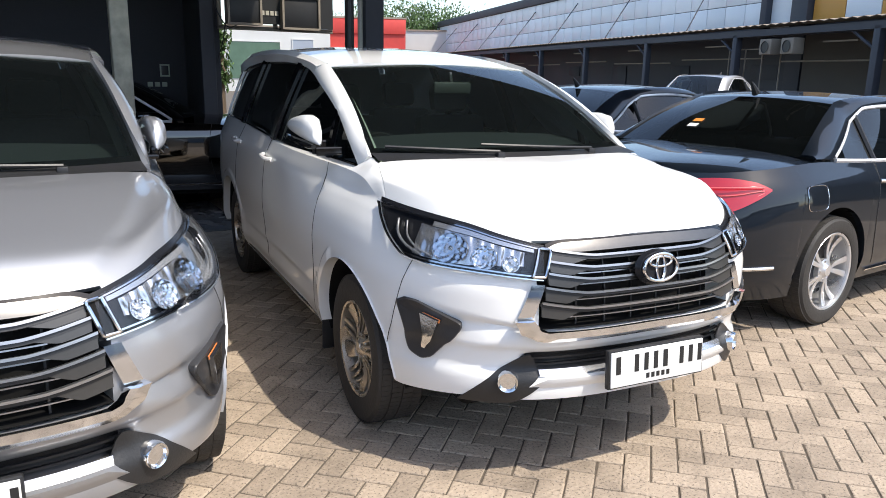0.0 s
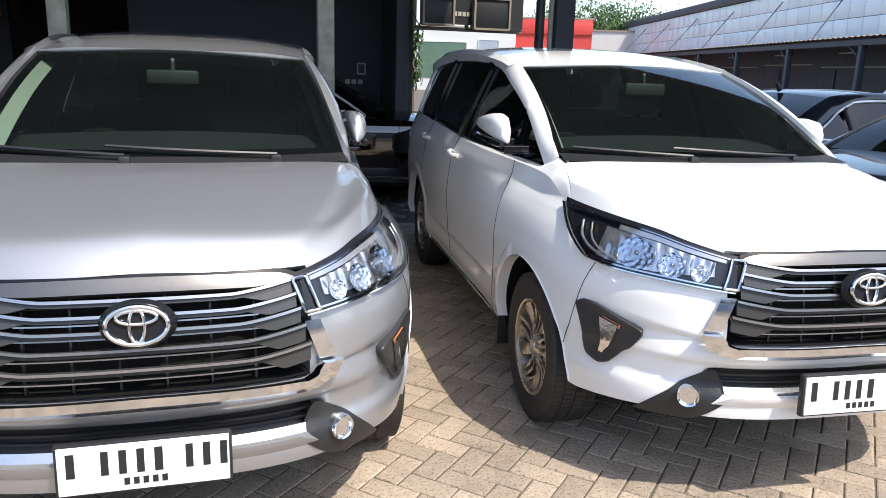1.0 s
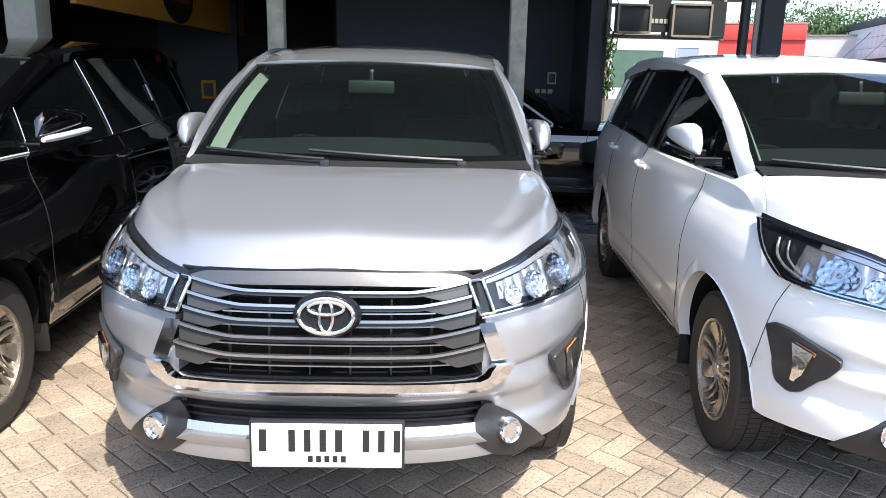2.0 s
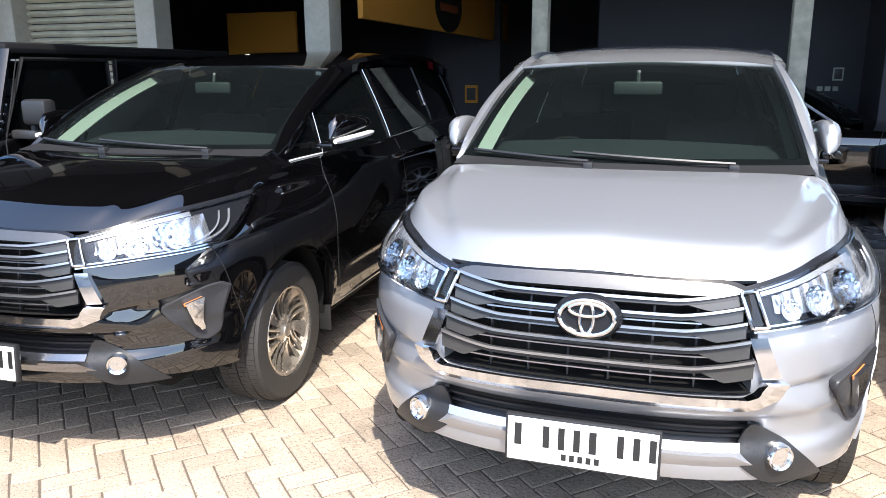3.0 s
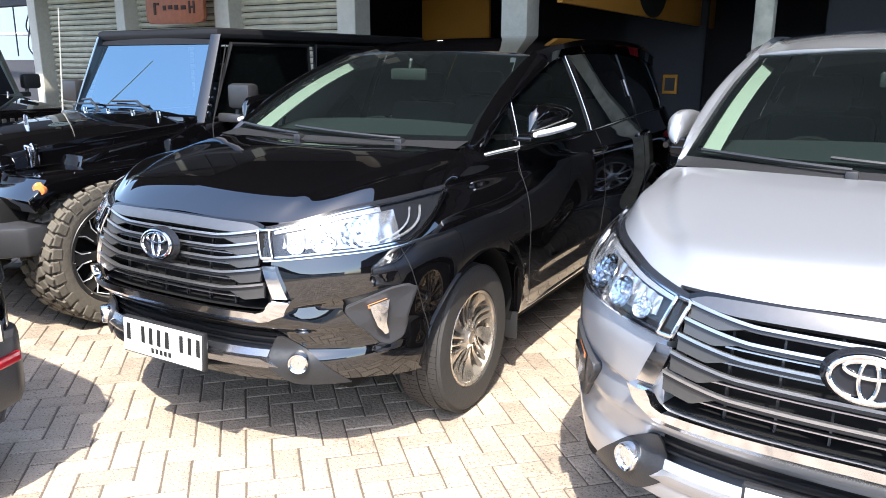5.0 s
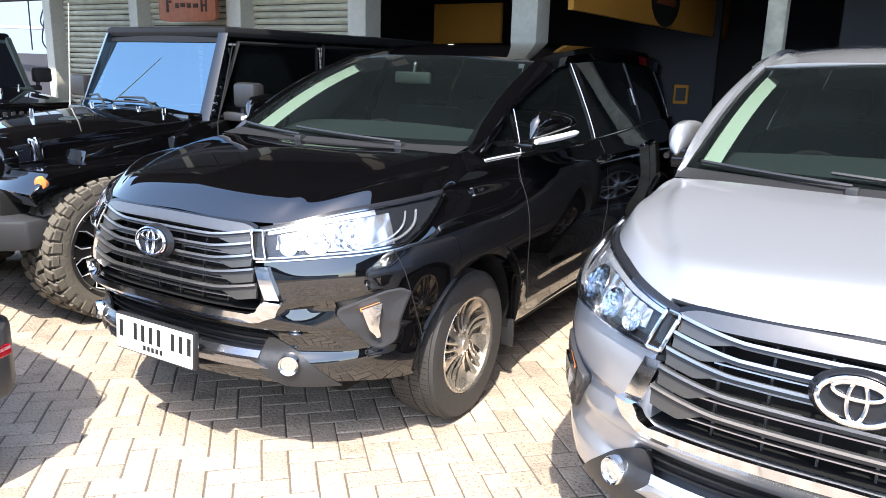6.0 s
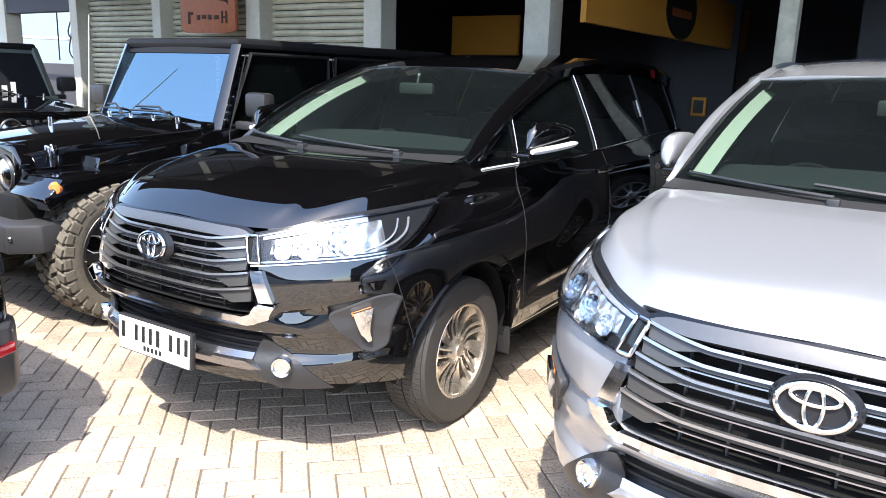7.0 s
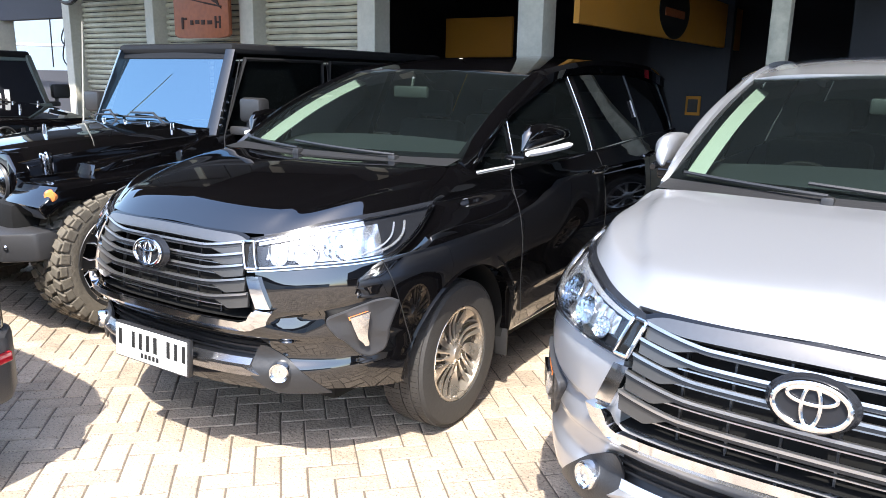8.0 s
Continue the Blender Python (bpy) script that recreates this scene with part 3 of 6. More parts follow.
        P_[:, :, 2] += 0.012 * np.sin(np.pi * np.linspace(0, 1, 9))[None, :] * np.sin(np.pi * np.clip(u * 1.1, 0, 1))[:, None]
        g = grid(P_)
        part("wing_top", g if sg > 0 else mirrored(g), paint, car)
    # cowl, wipers
    cw = np.linspace(-1, 1, 31)
    A = np.stack([0.71 * cw, 0.02 + 0.075 * cw**2, 1.156 + 0 * cw], -1)
    B = ws_point(cw, 0.03 + 0 * cw)
    part("cowl", grid(ruled(A, B, 3)), M_PLASTIC, car)
    for x0, x1, t0, t1 in ((0.42, -0.20, 0.02, 0.075), (-0.13, -0.64, 0.02, 0.06)):
        u = np.linspace(0, 1, 14)
        q = ws_point(x0 / 0.7 + (x1 - x0) / 0.7 * u, t0 + (t1 - t0) * u)
        q[:, 1] -= 0.022
        q[:, 2] += 0.014
        part("wiper", join(tube(q, 0.007, 6), box(x0 - 0.02, x0 + 0.02, q[0, 1] - 0.02, q[0, 1] + 0.02, 1.15, 1.185, 0.006)), M_PLASTIC, car)
    # windscreen
    S, T = np.meshgrid(np.linspace(-1, 1, 33), np.linspace(0, 1, 20), indexing="ij")
    ws = part("windscreen", grid(ws_point(S, T)), M_GLASS, car)
    rim = []
    for s0, s1, t0, t1 in ((-1, -0.962, 0, 1), (0.962, 1, 0, 1), (-0.962, 0.962, 0, 0.075), (-0.962, 0.962, 0.955, 1)):
        S, T = np.meshgrid(np.linspace(s0, s1, 3 if s1 - s0 < 0.1 else 33), np.linspace(t0, t1, 20 if t1 - t0 > 0.5 else 3), indexing="ij")
        rim.append(grid(ws_point(S, T) + [0, 0.002, -0.004]))
    part("screen_border", join(*rim), M_GLOSS, car, "black printed border of the screen")
    # screen pillar, roof rail and roof
    for sg in (1, -1):
        u = np.linspace(0, 1, 22)
        A = ws_point(1 + 0 * u, u)
        yb = 0.255 + (1.20 - 0.255) * u
        zb = dlo_z(yb)
        B = np.stack([green_x(yb, zb), yb, zb], -1)
        mid = (A + B) / 2
        bul = np.clip(u * 6, 0, 1)
        mid[:, 0] += 0.012 * bul
        mid[:, 2] += 0.008 * bul
        g = grid(np.stack([A, (A + mid) / 2 + bul[:, None] * [0.005, -0.002, 0.004], mid, (B + mid) / 2 + bul[:, None] * [0.005, 0, 0.002], B], 1), 0.02)
        part("screen_pillar", g if sg > 0 else mirrored(g), paint, car)
    yr = np.linspace(0, 1, 34)
    rows = []
    for sgn in np.linspace(-1, 1, 35):
        a = abs(sgn)
        y0 = float(ws_point(a, 1.0)[1])
        y = y0 + (3.70 - 0.14 * a**2 - y0) * yr
        xe = smooth_curve([(1.0, 0.622), (1.5, 0.645), (2.2, 0.655), (3.0, 0.64), (3.7, 0.58)], y)
        zc = smooth_curve([(1.0, 1.583), (1.3, 1.635), (1.7, 1.678), (2.2, 1.70), (2.8, 1.69), (3.4, 1.65), (3.7, 1.61)], y)
        ze = smooth_curve([(1.1, 1.559), (1.4, 1.60), (1.8, 1.64), (2.3, 1.655), (3.0, 1.64), (3.6, 1.585)], y)
        rows.append(np.stack([xe * sgn, y, zc + (ze - zc) * a**3], -1))
    roof = part("roof", grid(np.array(rows), 0.02), paint, car)
    edge = rows[-1]
    for sg in (1, -1):
        yb = np.clip(edge[:, 1] + 0.09, 1.19, 3.52)
        zb = dlo_z(np.minimum(yb, 3.45))
        B = np.stack([green_x(yb, zb), yb, zb], -1)
        mid = (edge + B) / 2 + [0.022, 0, 0.012]
        g = grid(np.stack([edge, mid, B], 1), 0.02)
        part("roof_rail", g if sg > 0 else mirrored(g), paint, car)
        # side panes in one leaning wall; dark posts between
        posts = [(0.27, 0.615), (0.645, 1.50), (1.585, 2.50), (2.57, 3.36)]
        for j, (a0, a1) in enumerate(posts):
            u = np.linspace(0, 1, 14)
            zl = lambda y: belt_z(y) + 0.004
            yy = a0 + (a1 - a0) * u
            v = np.linspace(0, 1, 8)
            Y = np.broadcast_to(yy[:, None], (14, 8))
            Zl, Zh = zl(yy), dlo_z(yy) - 0.004
            Z = Zl[:, None] + (Zh - Zl)[:, None] * v[None, :]
            P = np.stack([green_x(Y, Z) - 0.006, Y, Z], -1)
            p = part("side_window", grid(P if sg > 0 else P * [-1, 1, 1]), M_TINT, car)
        for a0, a1 in ((0.615, 0.645), (1.50, 1.585), (2.50, 2.57)):
            v = np.linspace(0, 1, 10)
            yy = np.array([a0, a1])
            Z = belt_z(yy)[:, None] + (dlo_z(yy) - belt_z(yy))[:, None] * v
            Y = np.broadcast_to(yy[:, None], Z.shape)
            P = np.stack([green_x(Y, Z) + 0.001, Y, Z], -1)
            part("window_post", grid(P if sg > 0 else P * [-1, 1, 1], 0.02), M_GLOSS, car)
        # rear pillar and tail wall
        v = np.linspace(0, 1, 10)
        yy = np.linspace(3.36, 3.62, 6)
        zt = dlo_z(np.minimum(yy, 3.45)) + 0.02
        Z = belt_z(yy)[:, None] + (zt - belt_z(yy))[:, None] * v
        Y = np.broadcast_to(yy[:, None], Z.shape) - 0.10 * np.clip(Z - 1.17, 0, 1)
        P = np.stack([green_x(Y, Z), Y, Z], -1)
        part("rear_pillar", grid(P if sg > 0 else P * [-1, 1, 1], 0.02), paint, car)
        yb = np.linspace(0.22, 3.40, 50)
        A = np.stack([side_x(np.minimum(yb, 3.1), belt_z(yb)) - np.clip(yb - 3.0, 0, 1) ** 2 * 0.25, yb, belt_z(yb) - 0.001], -1)
        B = np.stack([green_x(yb, belt_z(yb)) - 0.012, yb, belt_z(yb) + 0.008], -1)
        M_ = A * 0.45 + B * 0.55 + [0, 0, 0.004]
        part("shoulder", mir(grid(np.stack([A, M_, B], 1)), sg), paint, car)
        # belt moulding, chrome
        yb = np.linspace(0.30, 3.36, 40)
        q = np.stack([green_x(yb, belt_z(yb)) + 0.004, yb, belt_z(yb) + 0.010], -1)
        part("belt_strip", tube(q * [sg, 1, 1], 0.006, 6), M_CHROME if paint is M_BLACK else M_GLOSS, car)
        if paint is M_BLACK:
            y_ = np.linspace(0.31, 0.62, 8)
            part("quarter_trim", tube(np.stack([(green_x(y_, belt_z(y_)) + 0.009) * sg, y_, belt_z(y_) + 0.012], -1), 0.005, 6), M_WINTRIM, car, "bright trim under the quarter pane")
            # Divider trim, then a tube drawing the door post's bright reflection.
            for y0, y1 in ((0.635, 0.635), (1.505, 1.50)):
                z_ = np.linspace(float(belt_z(y0)) + 0.01, float(dlo_z(y1)) - 0.015, 10)
                y_ = np.linspace(y0, y1, 10)
                part("post_trim", tube(np.stack([(green_x(y_, z_) + 0.003) * sg, y_, z_], -1), 0.003, 6), M_SATIN, car, "slim bright line down the post")
        # door gaps
        for y0, zlo in ((0.52, 0.36), (1.55, 0.36), (2.44, 0.55)):
            z = np.linspace(zlo, float(belt_z(y0)), 14)
            yy = y0 + 0.05 * np.sin(np.pi * (z - zlo) / (1.1 - zlo)) * (-1 if y0 < 1 else 1)
            q = np.stack([side_x(yy, z) + 0.0005, yy, z], -1)
            part("door_gap", tube(q * [sg, 1, 1], 0.0022, 5), M_PLASTIC, car)
        for y0, z0 in ((1.49, 1.03), (2.45, 1.05)):
            xo = float(side_x(y0, z0))
            u = np.linspace(-1, 1, 9)
            q = np.stack([xo + 0.005 + 0.03 * (1 - u**4), y0 + 0.10 * u, z0 + 0.006 * u], -1)
            part("door_handle", tube(q * [sg, 1, 1], 0.013, 8), paint if paint is not M_BLACK else M_CHROME, car)
        mirror_unit(car, paint, sg, *(fold if sg < 0 or paint is not M_WHITE else (-0.11, 0.03)))
    # tail wall and rear glass
    xs = np.linspace(-1, 1, 15)
    A = np.stack([0.72 * xs, 3.72 - 0.12 * xs**2, 1.16 + 0 * xs], -1)
    B = np.stack([0.58 * xs, 3.70 - 0.14 * xs**2, 1.61 - 0.03 * xs**2], -1)
    part("tailgate", grid(ruled(A, B, 5), 0.02), paint, car)
    nose_parts(car, paint)
    plate(car, pose(0, plate_y, plate_z, -4), 0.452, 0.148, (0.05, -0.035, 0.045, 0.045, 0.045, 0.05, -0.03, 0.045, 0.045, 0.045))
    cabin(car)
    return car


def mirror_unit(car, paint, sg, out=0.0, back=0.0):
    """A door mirror folded back along the door."""
    mu = thing("door_mirror", "folded door mirror", "")
    mu.parent = car
    mu.matrix_basis = pose(out * sg, back, 0)
    y = np.array([0.37, 0.385, 0.42, 0.50, 0.60, 0.72, 0.83, 0.90, 0.925])
    hh = 0.87 * np.array([0.006, 0.050, 0.068, 0.071, 0.064, 0.050, 0.034, 0.018, 0.003])
    zc = 1.200 + 0.045 * (y - 0.37) / 0.55 + hh
    th = 0.82 * np.array([0.004, 0.040, 0.062, 0.075, 0.078, 0.070, 0.052, 0.028, 0.004])
    a = np.linspace(0, 2 * math.pi, 25)
    ca, sa = np.cos(a), np.sin(a)
    X = 0.895 + th[:, None] * np.where(ca > 0, np.abs(ca) ** 0.8, -0.35 * np.abs(ca))[None, :]
    Z = zc[:, None] + hh[:, None] * (np.sign(sa) * np.abs(sa) ** 0.8)[None, :]
    Y = np.broadcast_to(y[:, None], X.shape)
    part("shell", grid(np.stack([X * sg, Y, Z], -1)), paint, mu)
    q = np.stack([np.full(12, 0.925) + 0.022 * np.sin(np.linspace(0.3, 2.6, 12)), np.linspace(0.36, 0.88, 12), np.linspace(1.198, 1.212, 12)], -1)
    part("indicator_strip", tube(q * [sg, 1, 1], [0.012, 0.016] + [0.017] * 8 + [0.014, 0.006], 8), M_WINTRIM if paint is M_BLACK else M_GLOSS, mu)
    part("stalk", join(box(0.80 * sg, 0.905 * sg, 0.38, 0.45, 1.162, 1.184, 0.008), box(0.875 * sg, 0.91 * sg, 0.39, 0.46, 1.178, 1.215, 0.01)), M_GLOSS, mu)


def rounded(keys, t):
    """A closed polygon with slightly eased corners."""
    K = np.asarray(keys, float)
    P = np.stack([np.interp(t, K[:, 0], K[:, k]) for k in (1, 2)], -1)
    Q = P[:-1]
    for _ in range(3):
        Q = 0.5 * Q + 0.25 * (np.roll(Q, 1, 0) + np.roll(Q, -1, 0))
    return np.vstack([Q, Q[:1]])


def nose_parts(car, paint):
    # headlights: housing, reflectors, lens, bright lower strip
    for sg in (1, -1):
        flip = np.array([sg, 1, 1])
        hl = thing("headlight", "clear lens headlight with a bright lower edge", "")
        hl.parent = car
        th = np.linspace(0.358, 1.352, 56)
        top = smooth_curve([(0.35, 0.938), (0.55, 0.970), (0.75, 1.0), (1.05, 1.02), (1.36, 1.034)], th)
        bot = smooth_curve([(0.35, 0.833), (0.66, 0.855), (0.92, 0.864), (1.04, 0.874), (1.09, 0.893), (1.36, 1.032)], th)

        def band(t0, t1, lo, hi, m, off, n=30):
            t_ = np.linspace(t0, t1, n)
            lo, hi = lo(t_), hi(t_)
            Z = lo[:, None] + (hi - lo)[:, None] * np.linspace(0, 1, m)
            return corner_point(np.broadcast_to(t_[:, None], Z.shape), Z, off)

        def edge(f, dz=0.0):
            return lambda t_: np.interp(t_, th, f) + dz
        part("housing", mir(grid(band(0.345, 1.36, edge(bot, -0.010), edge(top, 0.004), 12, 0.004, 56), 0.01), sg), M_LAMPDARK, hl)
        lens = part("lens", grid(band(0.358, 1.352, edge(bot), edge(top), 12, 0.024, 56) * flip), M_LENS, hl)
        lens.visible_shadow = False
        part("lower_strip", mir(grid(band(0.37, 1.34, edge(bot, 0.005), edge(bot, 0.0105), 3, 0.022, 50), 0.008), sg), M_CHROME, hl)
        part("lower_edge", mir(grid(band(0.36, 1.35, edge(bot, -0.005), edge(bot, -0.0005), 3, 0.026, 50), 0.012), sg), M_CHROME, hl)
        part("upper_strip", mir(grid(band(0.37, 1.33, edge(top, -0.010), edge(top, -0.006), 3, 0.020, 50), 0.008), sg), M_CHROME, hl)
        part("top_reflector", grid(band(0.40, 0.93, lambda t_: edge(top, -0.018)(t_) - np.interp(t_, [0.40, 0.8], [0.007, 0.012]), edge(top, -0.014), 5, 0.016) * flip), M_SATIN, hl, "bright strip reflector")
        P = band(0.44, 1.00, lambda t_: edge(bot, 0.013)(t_) + np.interp(t_, [0.44, 0.7], [0.022, 0.0]), edge(top, -0.032), 16, 0.0125, 90)
        P[:, :, 1] += 0.0028 * np.sin(P[:, :, 0] * 210 + 60 * P[:, :, 2]) + 0.0022 * np.sin(P[:, :, 2] * 120 + 90 * P[:, :, 0])
        part("reflector_panel", grid(P * flip), M_BOWL, hl, "bright fluted reflector panel")
        for tc_, w, zc, h in ((0.500, 0.029, 0.884, 0.027), (0.625, 0.045, 0.900, 0.039), (0.800, 0.068, 0.920, 0.049)):
            rr_, aa = np.meshgrid(np.linspace(0.06, 1, 12), np.linspace(0, 2 * math.pi, 49), indexing="ij")
            P = corner_point(tc_ + w / 0.78 * rr_ * np.cos(aa), zc + h * rr_ * np.sin(aa), 0.0125 + 0.0085 * rr_**2 + 0.0030 * np.cos(8 * aa) * np.clip(rr_ * 3 - 1, 0, 1) * np.sin(rr_ * 13))
            part("reflector", grid(P * flip), M_REFL, hl)
            t_ = np.linspace(0, 2 * math.pi, 37)[:-1]
            part("reflector_rim", tube(corner_point(tc_ + w / 0.78 * 1.03 * np.cos(t_), zc + h * 1.03 * np.sin(t_), 0.021) * flip, 0.0015, 6, True), M_CHROME, hl)
            cp = corner_point(tc_, zc, 0.012) * flip
            part("bulb", moved(lathe([(0.001, 0.012), (0.007, 0.010), (0.010, 0.0)], 12), Matrix.Translation(cp) @ Matrix.Rotation(-math.pi / 2, 4, "Z")), M_REFL, hl)
        for dt, r_ in ((0.0, 0.0055), (-0.060, 0.004)):
            q = smooth_curve([(0, 1.15 + dt, 0.985), (0.4, 1.12 + dt, 0.945), (0.75, 1.05 + dt, 0.908), (1, 0.95 + dt, 0.884)], np.linspace(0, 1, 18))
            part("day_light", tube(corner_point(q[:, 0], q[:, 1], 0.016) * flip, r_, 8), M_SATIN, hl)
        # frame by the grille: upright bright bracket and blade
        K = np.array([(0.408, 0.934), (0.448, 0.938), (0.486, 0.843), (0.444, 0.842), (0.408, 0.934)])
        u = np.linspace(0, 4, 33)[:-1]
        bx, bz = np.interp(u, range(5), K[:, 0]), np.interp(u, range(5), K[:, 1])
        part("grille_bracket", tube(np.stack([bx * sg, nose_y(bx, bz) - 0.032, bz], -1), 0.0058, 8, True), M_CHROME, car, "bright slotted bracket")
        v = np.linspace(0, 1, 5)
        X = (K[0, 0] + (K[3, 0] - K[0, 0]) * v)[:, None] + 0.040 * np.linspace(0, 1, 4)[None, :]
        Z = np.broadcast_to((0.934 - 0.091 * v)[:, None], X.shape)
        part("bracket_slot", mir(grid(np.stack([X, nose_y(X, Z) - 0.025, Z], -1), 0.01), sg), M_WELL, car)
        zz = np.linspace(0.694, 0.812, 10)
        xi = np.interp(zz, [0.69, 0.81], [0.484, 0.440])
        xo = np.interp(zz, [0.69, 0.81], [0.536, 0.486])
        X = xi[None, :] + (xo - xi)[None, :] * np.linspace(0, 1, 6)[:, None]
        Z = np.broadcast_to(zz, X.shape)
        part("grille_blade", mir(grid(np.stack([X, nose_y(X, Z) - 0.018, Z], -1), 0.02), sg), M_CHROME, car, "chrome blade beside the grille")
        # side vent bezel, its lamp, and the round fog lamp
        poly = rounded([(0, 0.827, 0.713), (0.9, 0.845, 0.69), (2, 0.81, 0.50), (2.4, 0.782, 0.479), (2.8, 0.755, 0.495), (4, 0.688, 0.635), (4.4, 0.690, 0.655), (5.6, 0.80, 0.712), (6, 0.827, 0.713)], np.linspace(0, 6, 97))[:-1]
        cx, cz = poly.mean(0)
        rings = []
        for k, off in ((1.0, -0.035), (1.0, 0.008), (0.96, 0.013), (0.90, 0.012), (0.66, 0.004), (0.4, 0.003), (0.02, 0.003)):
            X, Z = cx + (poly[:, 0] - cx) * k, cz + (poly[:, 1] - cz) * k
            rings.append(np.stack([X + off * 0.6, nose_base(X, Z) + 0.004 - off, Z], -1))
        R_ = np.array(rings).transpose(1, 0, 2)
        R_ = np.concatenate([R_, R_[:1]])
        bez = part("vent_bezel", grid(R_ * flip), M_GREYPLASTIC, car, "dark grey bezel with a slim clear lamp")
        lam = np.linspace(0, 1, 10)
        A = np.stack([0.790 - 0.012 * lam, 0 * lam, 0.672 - 0.135 * lam], -1)
        B = np.stack([0.748 + 0.022 * lam, 0 * lam, 0.655 - 0.12 * lam], -1)
        P = ruled(A, B, 5)
        P[:, :, 1] = nose_base(P[:, :, 0], P[:, :, 2]) - 0.006
        part("marker_lamp", mir(grid(P, 0.02), sg), M_REFL, bez, "clear marker lamp")
        P2 = P[:2].copy()
        P2[:, :, 1] -= 0.004
        part("amber_lamp", mir(grid(P2, 0.004), sg), M_AMBER, bez)
        yf = float(nose_y(0.554, 0.446))
        fog = part("fog_lamp", moved(lathe([(0.001, -0.002), (0.014, -0.005), (0.028, -0.003), (0.032, 0.006), (0.037, 0.009), (0.041, 0.0), (0.041, -0.03)], 32), Matrix.Translation((0.554 * sg, yf - 0.018, 0.446)) @ Matrix.Rotation(radians(-90 + 30 * sg), 4, "Z")), M_REFL, car, "round clear fog lamp")
        # dark cheek round the fog lamp
        X = np.linspace(0.425, 0.69, 20)
        lo_ = smooth_curve([(0.42, 0.44), (0.545, 0.354), (0.69, 0.349)], X)
        hi_ = smooth_curve([(0.42, 0.450), (0.470, 0.540), (0.53, 0.511), (0.59, 0.468), (0.65, 0.408), (0.69, 0.351)], X)
        part("fog_cheek", mir(grid(skin(X, lo_, hi_, 8, 0.005), 0.008), sg), M_PLASTIC, car)
    # grille: dark back, top bar, slats, frame
    x = np.linspace(-0.455, 0.455, 41)
    ax = np.abs(x)
    lo = np.full(41, 0.645) + 0.0 * ax
    hi = np.full(41, 0.945)
    gr = thing("grille", "dark grille with seven bright-edged slats", "")
    gr.parent = car
    part("backing", grid(skin(x, lo, hi, 10, -0.105), 0.006), M_WELL, gr)
    A = np.stack([x, nose_y(x, 0.646) + 0.004, 0.6500 + 0 * x], -1)
    part("grille_floor", grid(ruled(A, A + [0, 0.125, 0.004], 4), 0.003), M_WELL, gr)
    x = np.linspace(-0.415, 0.415, 41)
    ax = np.abs(x)
    bar_top = 0.963 - 0.010 * (ax / 0.41) ** 2 - 0.014 * np.clip((ax - 0.35) / 0.065, 0, 1) ** 2
    part("top_bar", grid(skin(x, 0.927 - 0.004 * (ax / 0.3) ** 2 + 0.015 * np.clip((ax - 0.30) / 0.115, 0, 1) ** 1.2, bar_top, 6, 0.026), 0.04), M_BAR, gr, "brushed dark grey top bar")
    part("bonnet_lip", grid(skin(x * 1.01, bar_top - 0.002, bar_top + 0.004 + 0.006 * (ax / 0.41) ** 2, 3, 0.022), 0.02), M_GLOSS, gr)
    for k, (z0, zm) in enumerate(((0.908, 0.0), (0.869, 0.846), (0.828, 0.808), (0.779, 0.754), (0.724, 0.692))):
        w = 0.405 + (0.925 - z0) * 0.26
        x = np.linspace(-w, w, 61)
        ax = np.abs(x)
        rise = 0.024 * np.clip((ax - (w - 0.17)) / 0.17, 0, 1) ** 1.3
        part("slat", grid(skin(x, z0 - 0.013 + rise, z0 + rise, 3, 0.022), 0.018), M_SLAT, gr)
        part("slat_edge", grid(skin(x, z0 + rise - 0.001, z0 + 0.0068 + rise, 2, 0.031), 0.016), M_EDGE, gr, "bright upper edge")
        if k:
            x2 = x * (0.74 if k == 1 else 0.84)
            part("mid_slat", grid(skin(x2, np.full(61, zm - 0.002), np.full(61, zm + 0.002), 2, 0.008), 0.016), M_EDGE, gr)
        drop = (0.022, 0.022, 0.026, 0.032, 0.036)[k]
        for sg in (1, -1):
            xt = np.linspace(w - 0.14, w - 0.002, 14)
            rt = 0.024 * np.clip((xt - (w - 0.17)) / 0.17, 0, 1) ** 1.3
            dr = drop * np.clip((xt - (w - 0.14)) / 0.06, 0.02, 1)
            part("slat_tab", mir(grid(skin(xt, z0 - 0.013 + rt - dr, z0 - 0.0132 + rt, 3, 0.020), 0.014), sg), M_GRILLE2, gr)
    for xv in (-0.30, -0.18, -0.06, 0.06, 0.18, 0.30):
        part("rib", grid(skin([xv - 0.003, xv + 0.003], [0.65] * 2, [0.93] * 2, 10, -0.03), 0.01), M_PLASTIC, gr)
    zz = np.linspace(0, 1, 60)
    # frame: bright U under the grille
    inn = np.stack([np.interp(zz, [0, 0.08, 0.14, 0.5, 0.86, 0.92, 1], [-0.484, -0.462, -0.432, 0, 0.432, 0.462, 0.484]), np.interp(zz, [0, 0.08, 0.14, 0.5, 0.86, 0.92, 1], [0.690, 0.660, 0.644, 0.648, 0.644, 0.660, 0.690])], -1)
    out = np.stack([np.interp(zz, [0, 0.08, 0.14, 0.5, 0.86, 0.92, 1], [-0.538, -0.512, -0.462, 0, 0.462, 0.512, 0.538]), np.interp(zz, [0, 0.08, 0.14, 0.5, 0.86, 0.92, 1], [0.688, 0.645, 0.627, 0.631, 0.627, 0.645, 0.688])], -1)
    A = np.stack([inn[:, 0], nose_y(inn[:, 0], inn[:, 1]) - 0.020, inn[:, 1]], -1)
    B = np.stack([out[:, 0], nose_y(out[:, 0], out[:, 1]) - 0.010, out[:, 1]], -1)
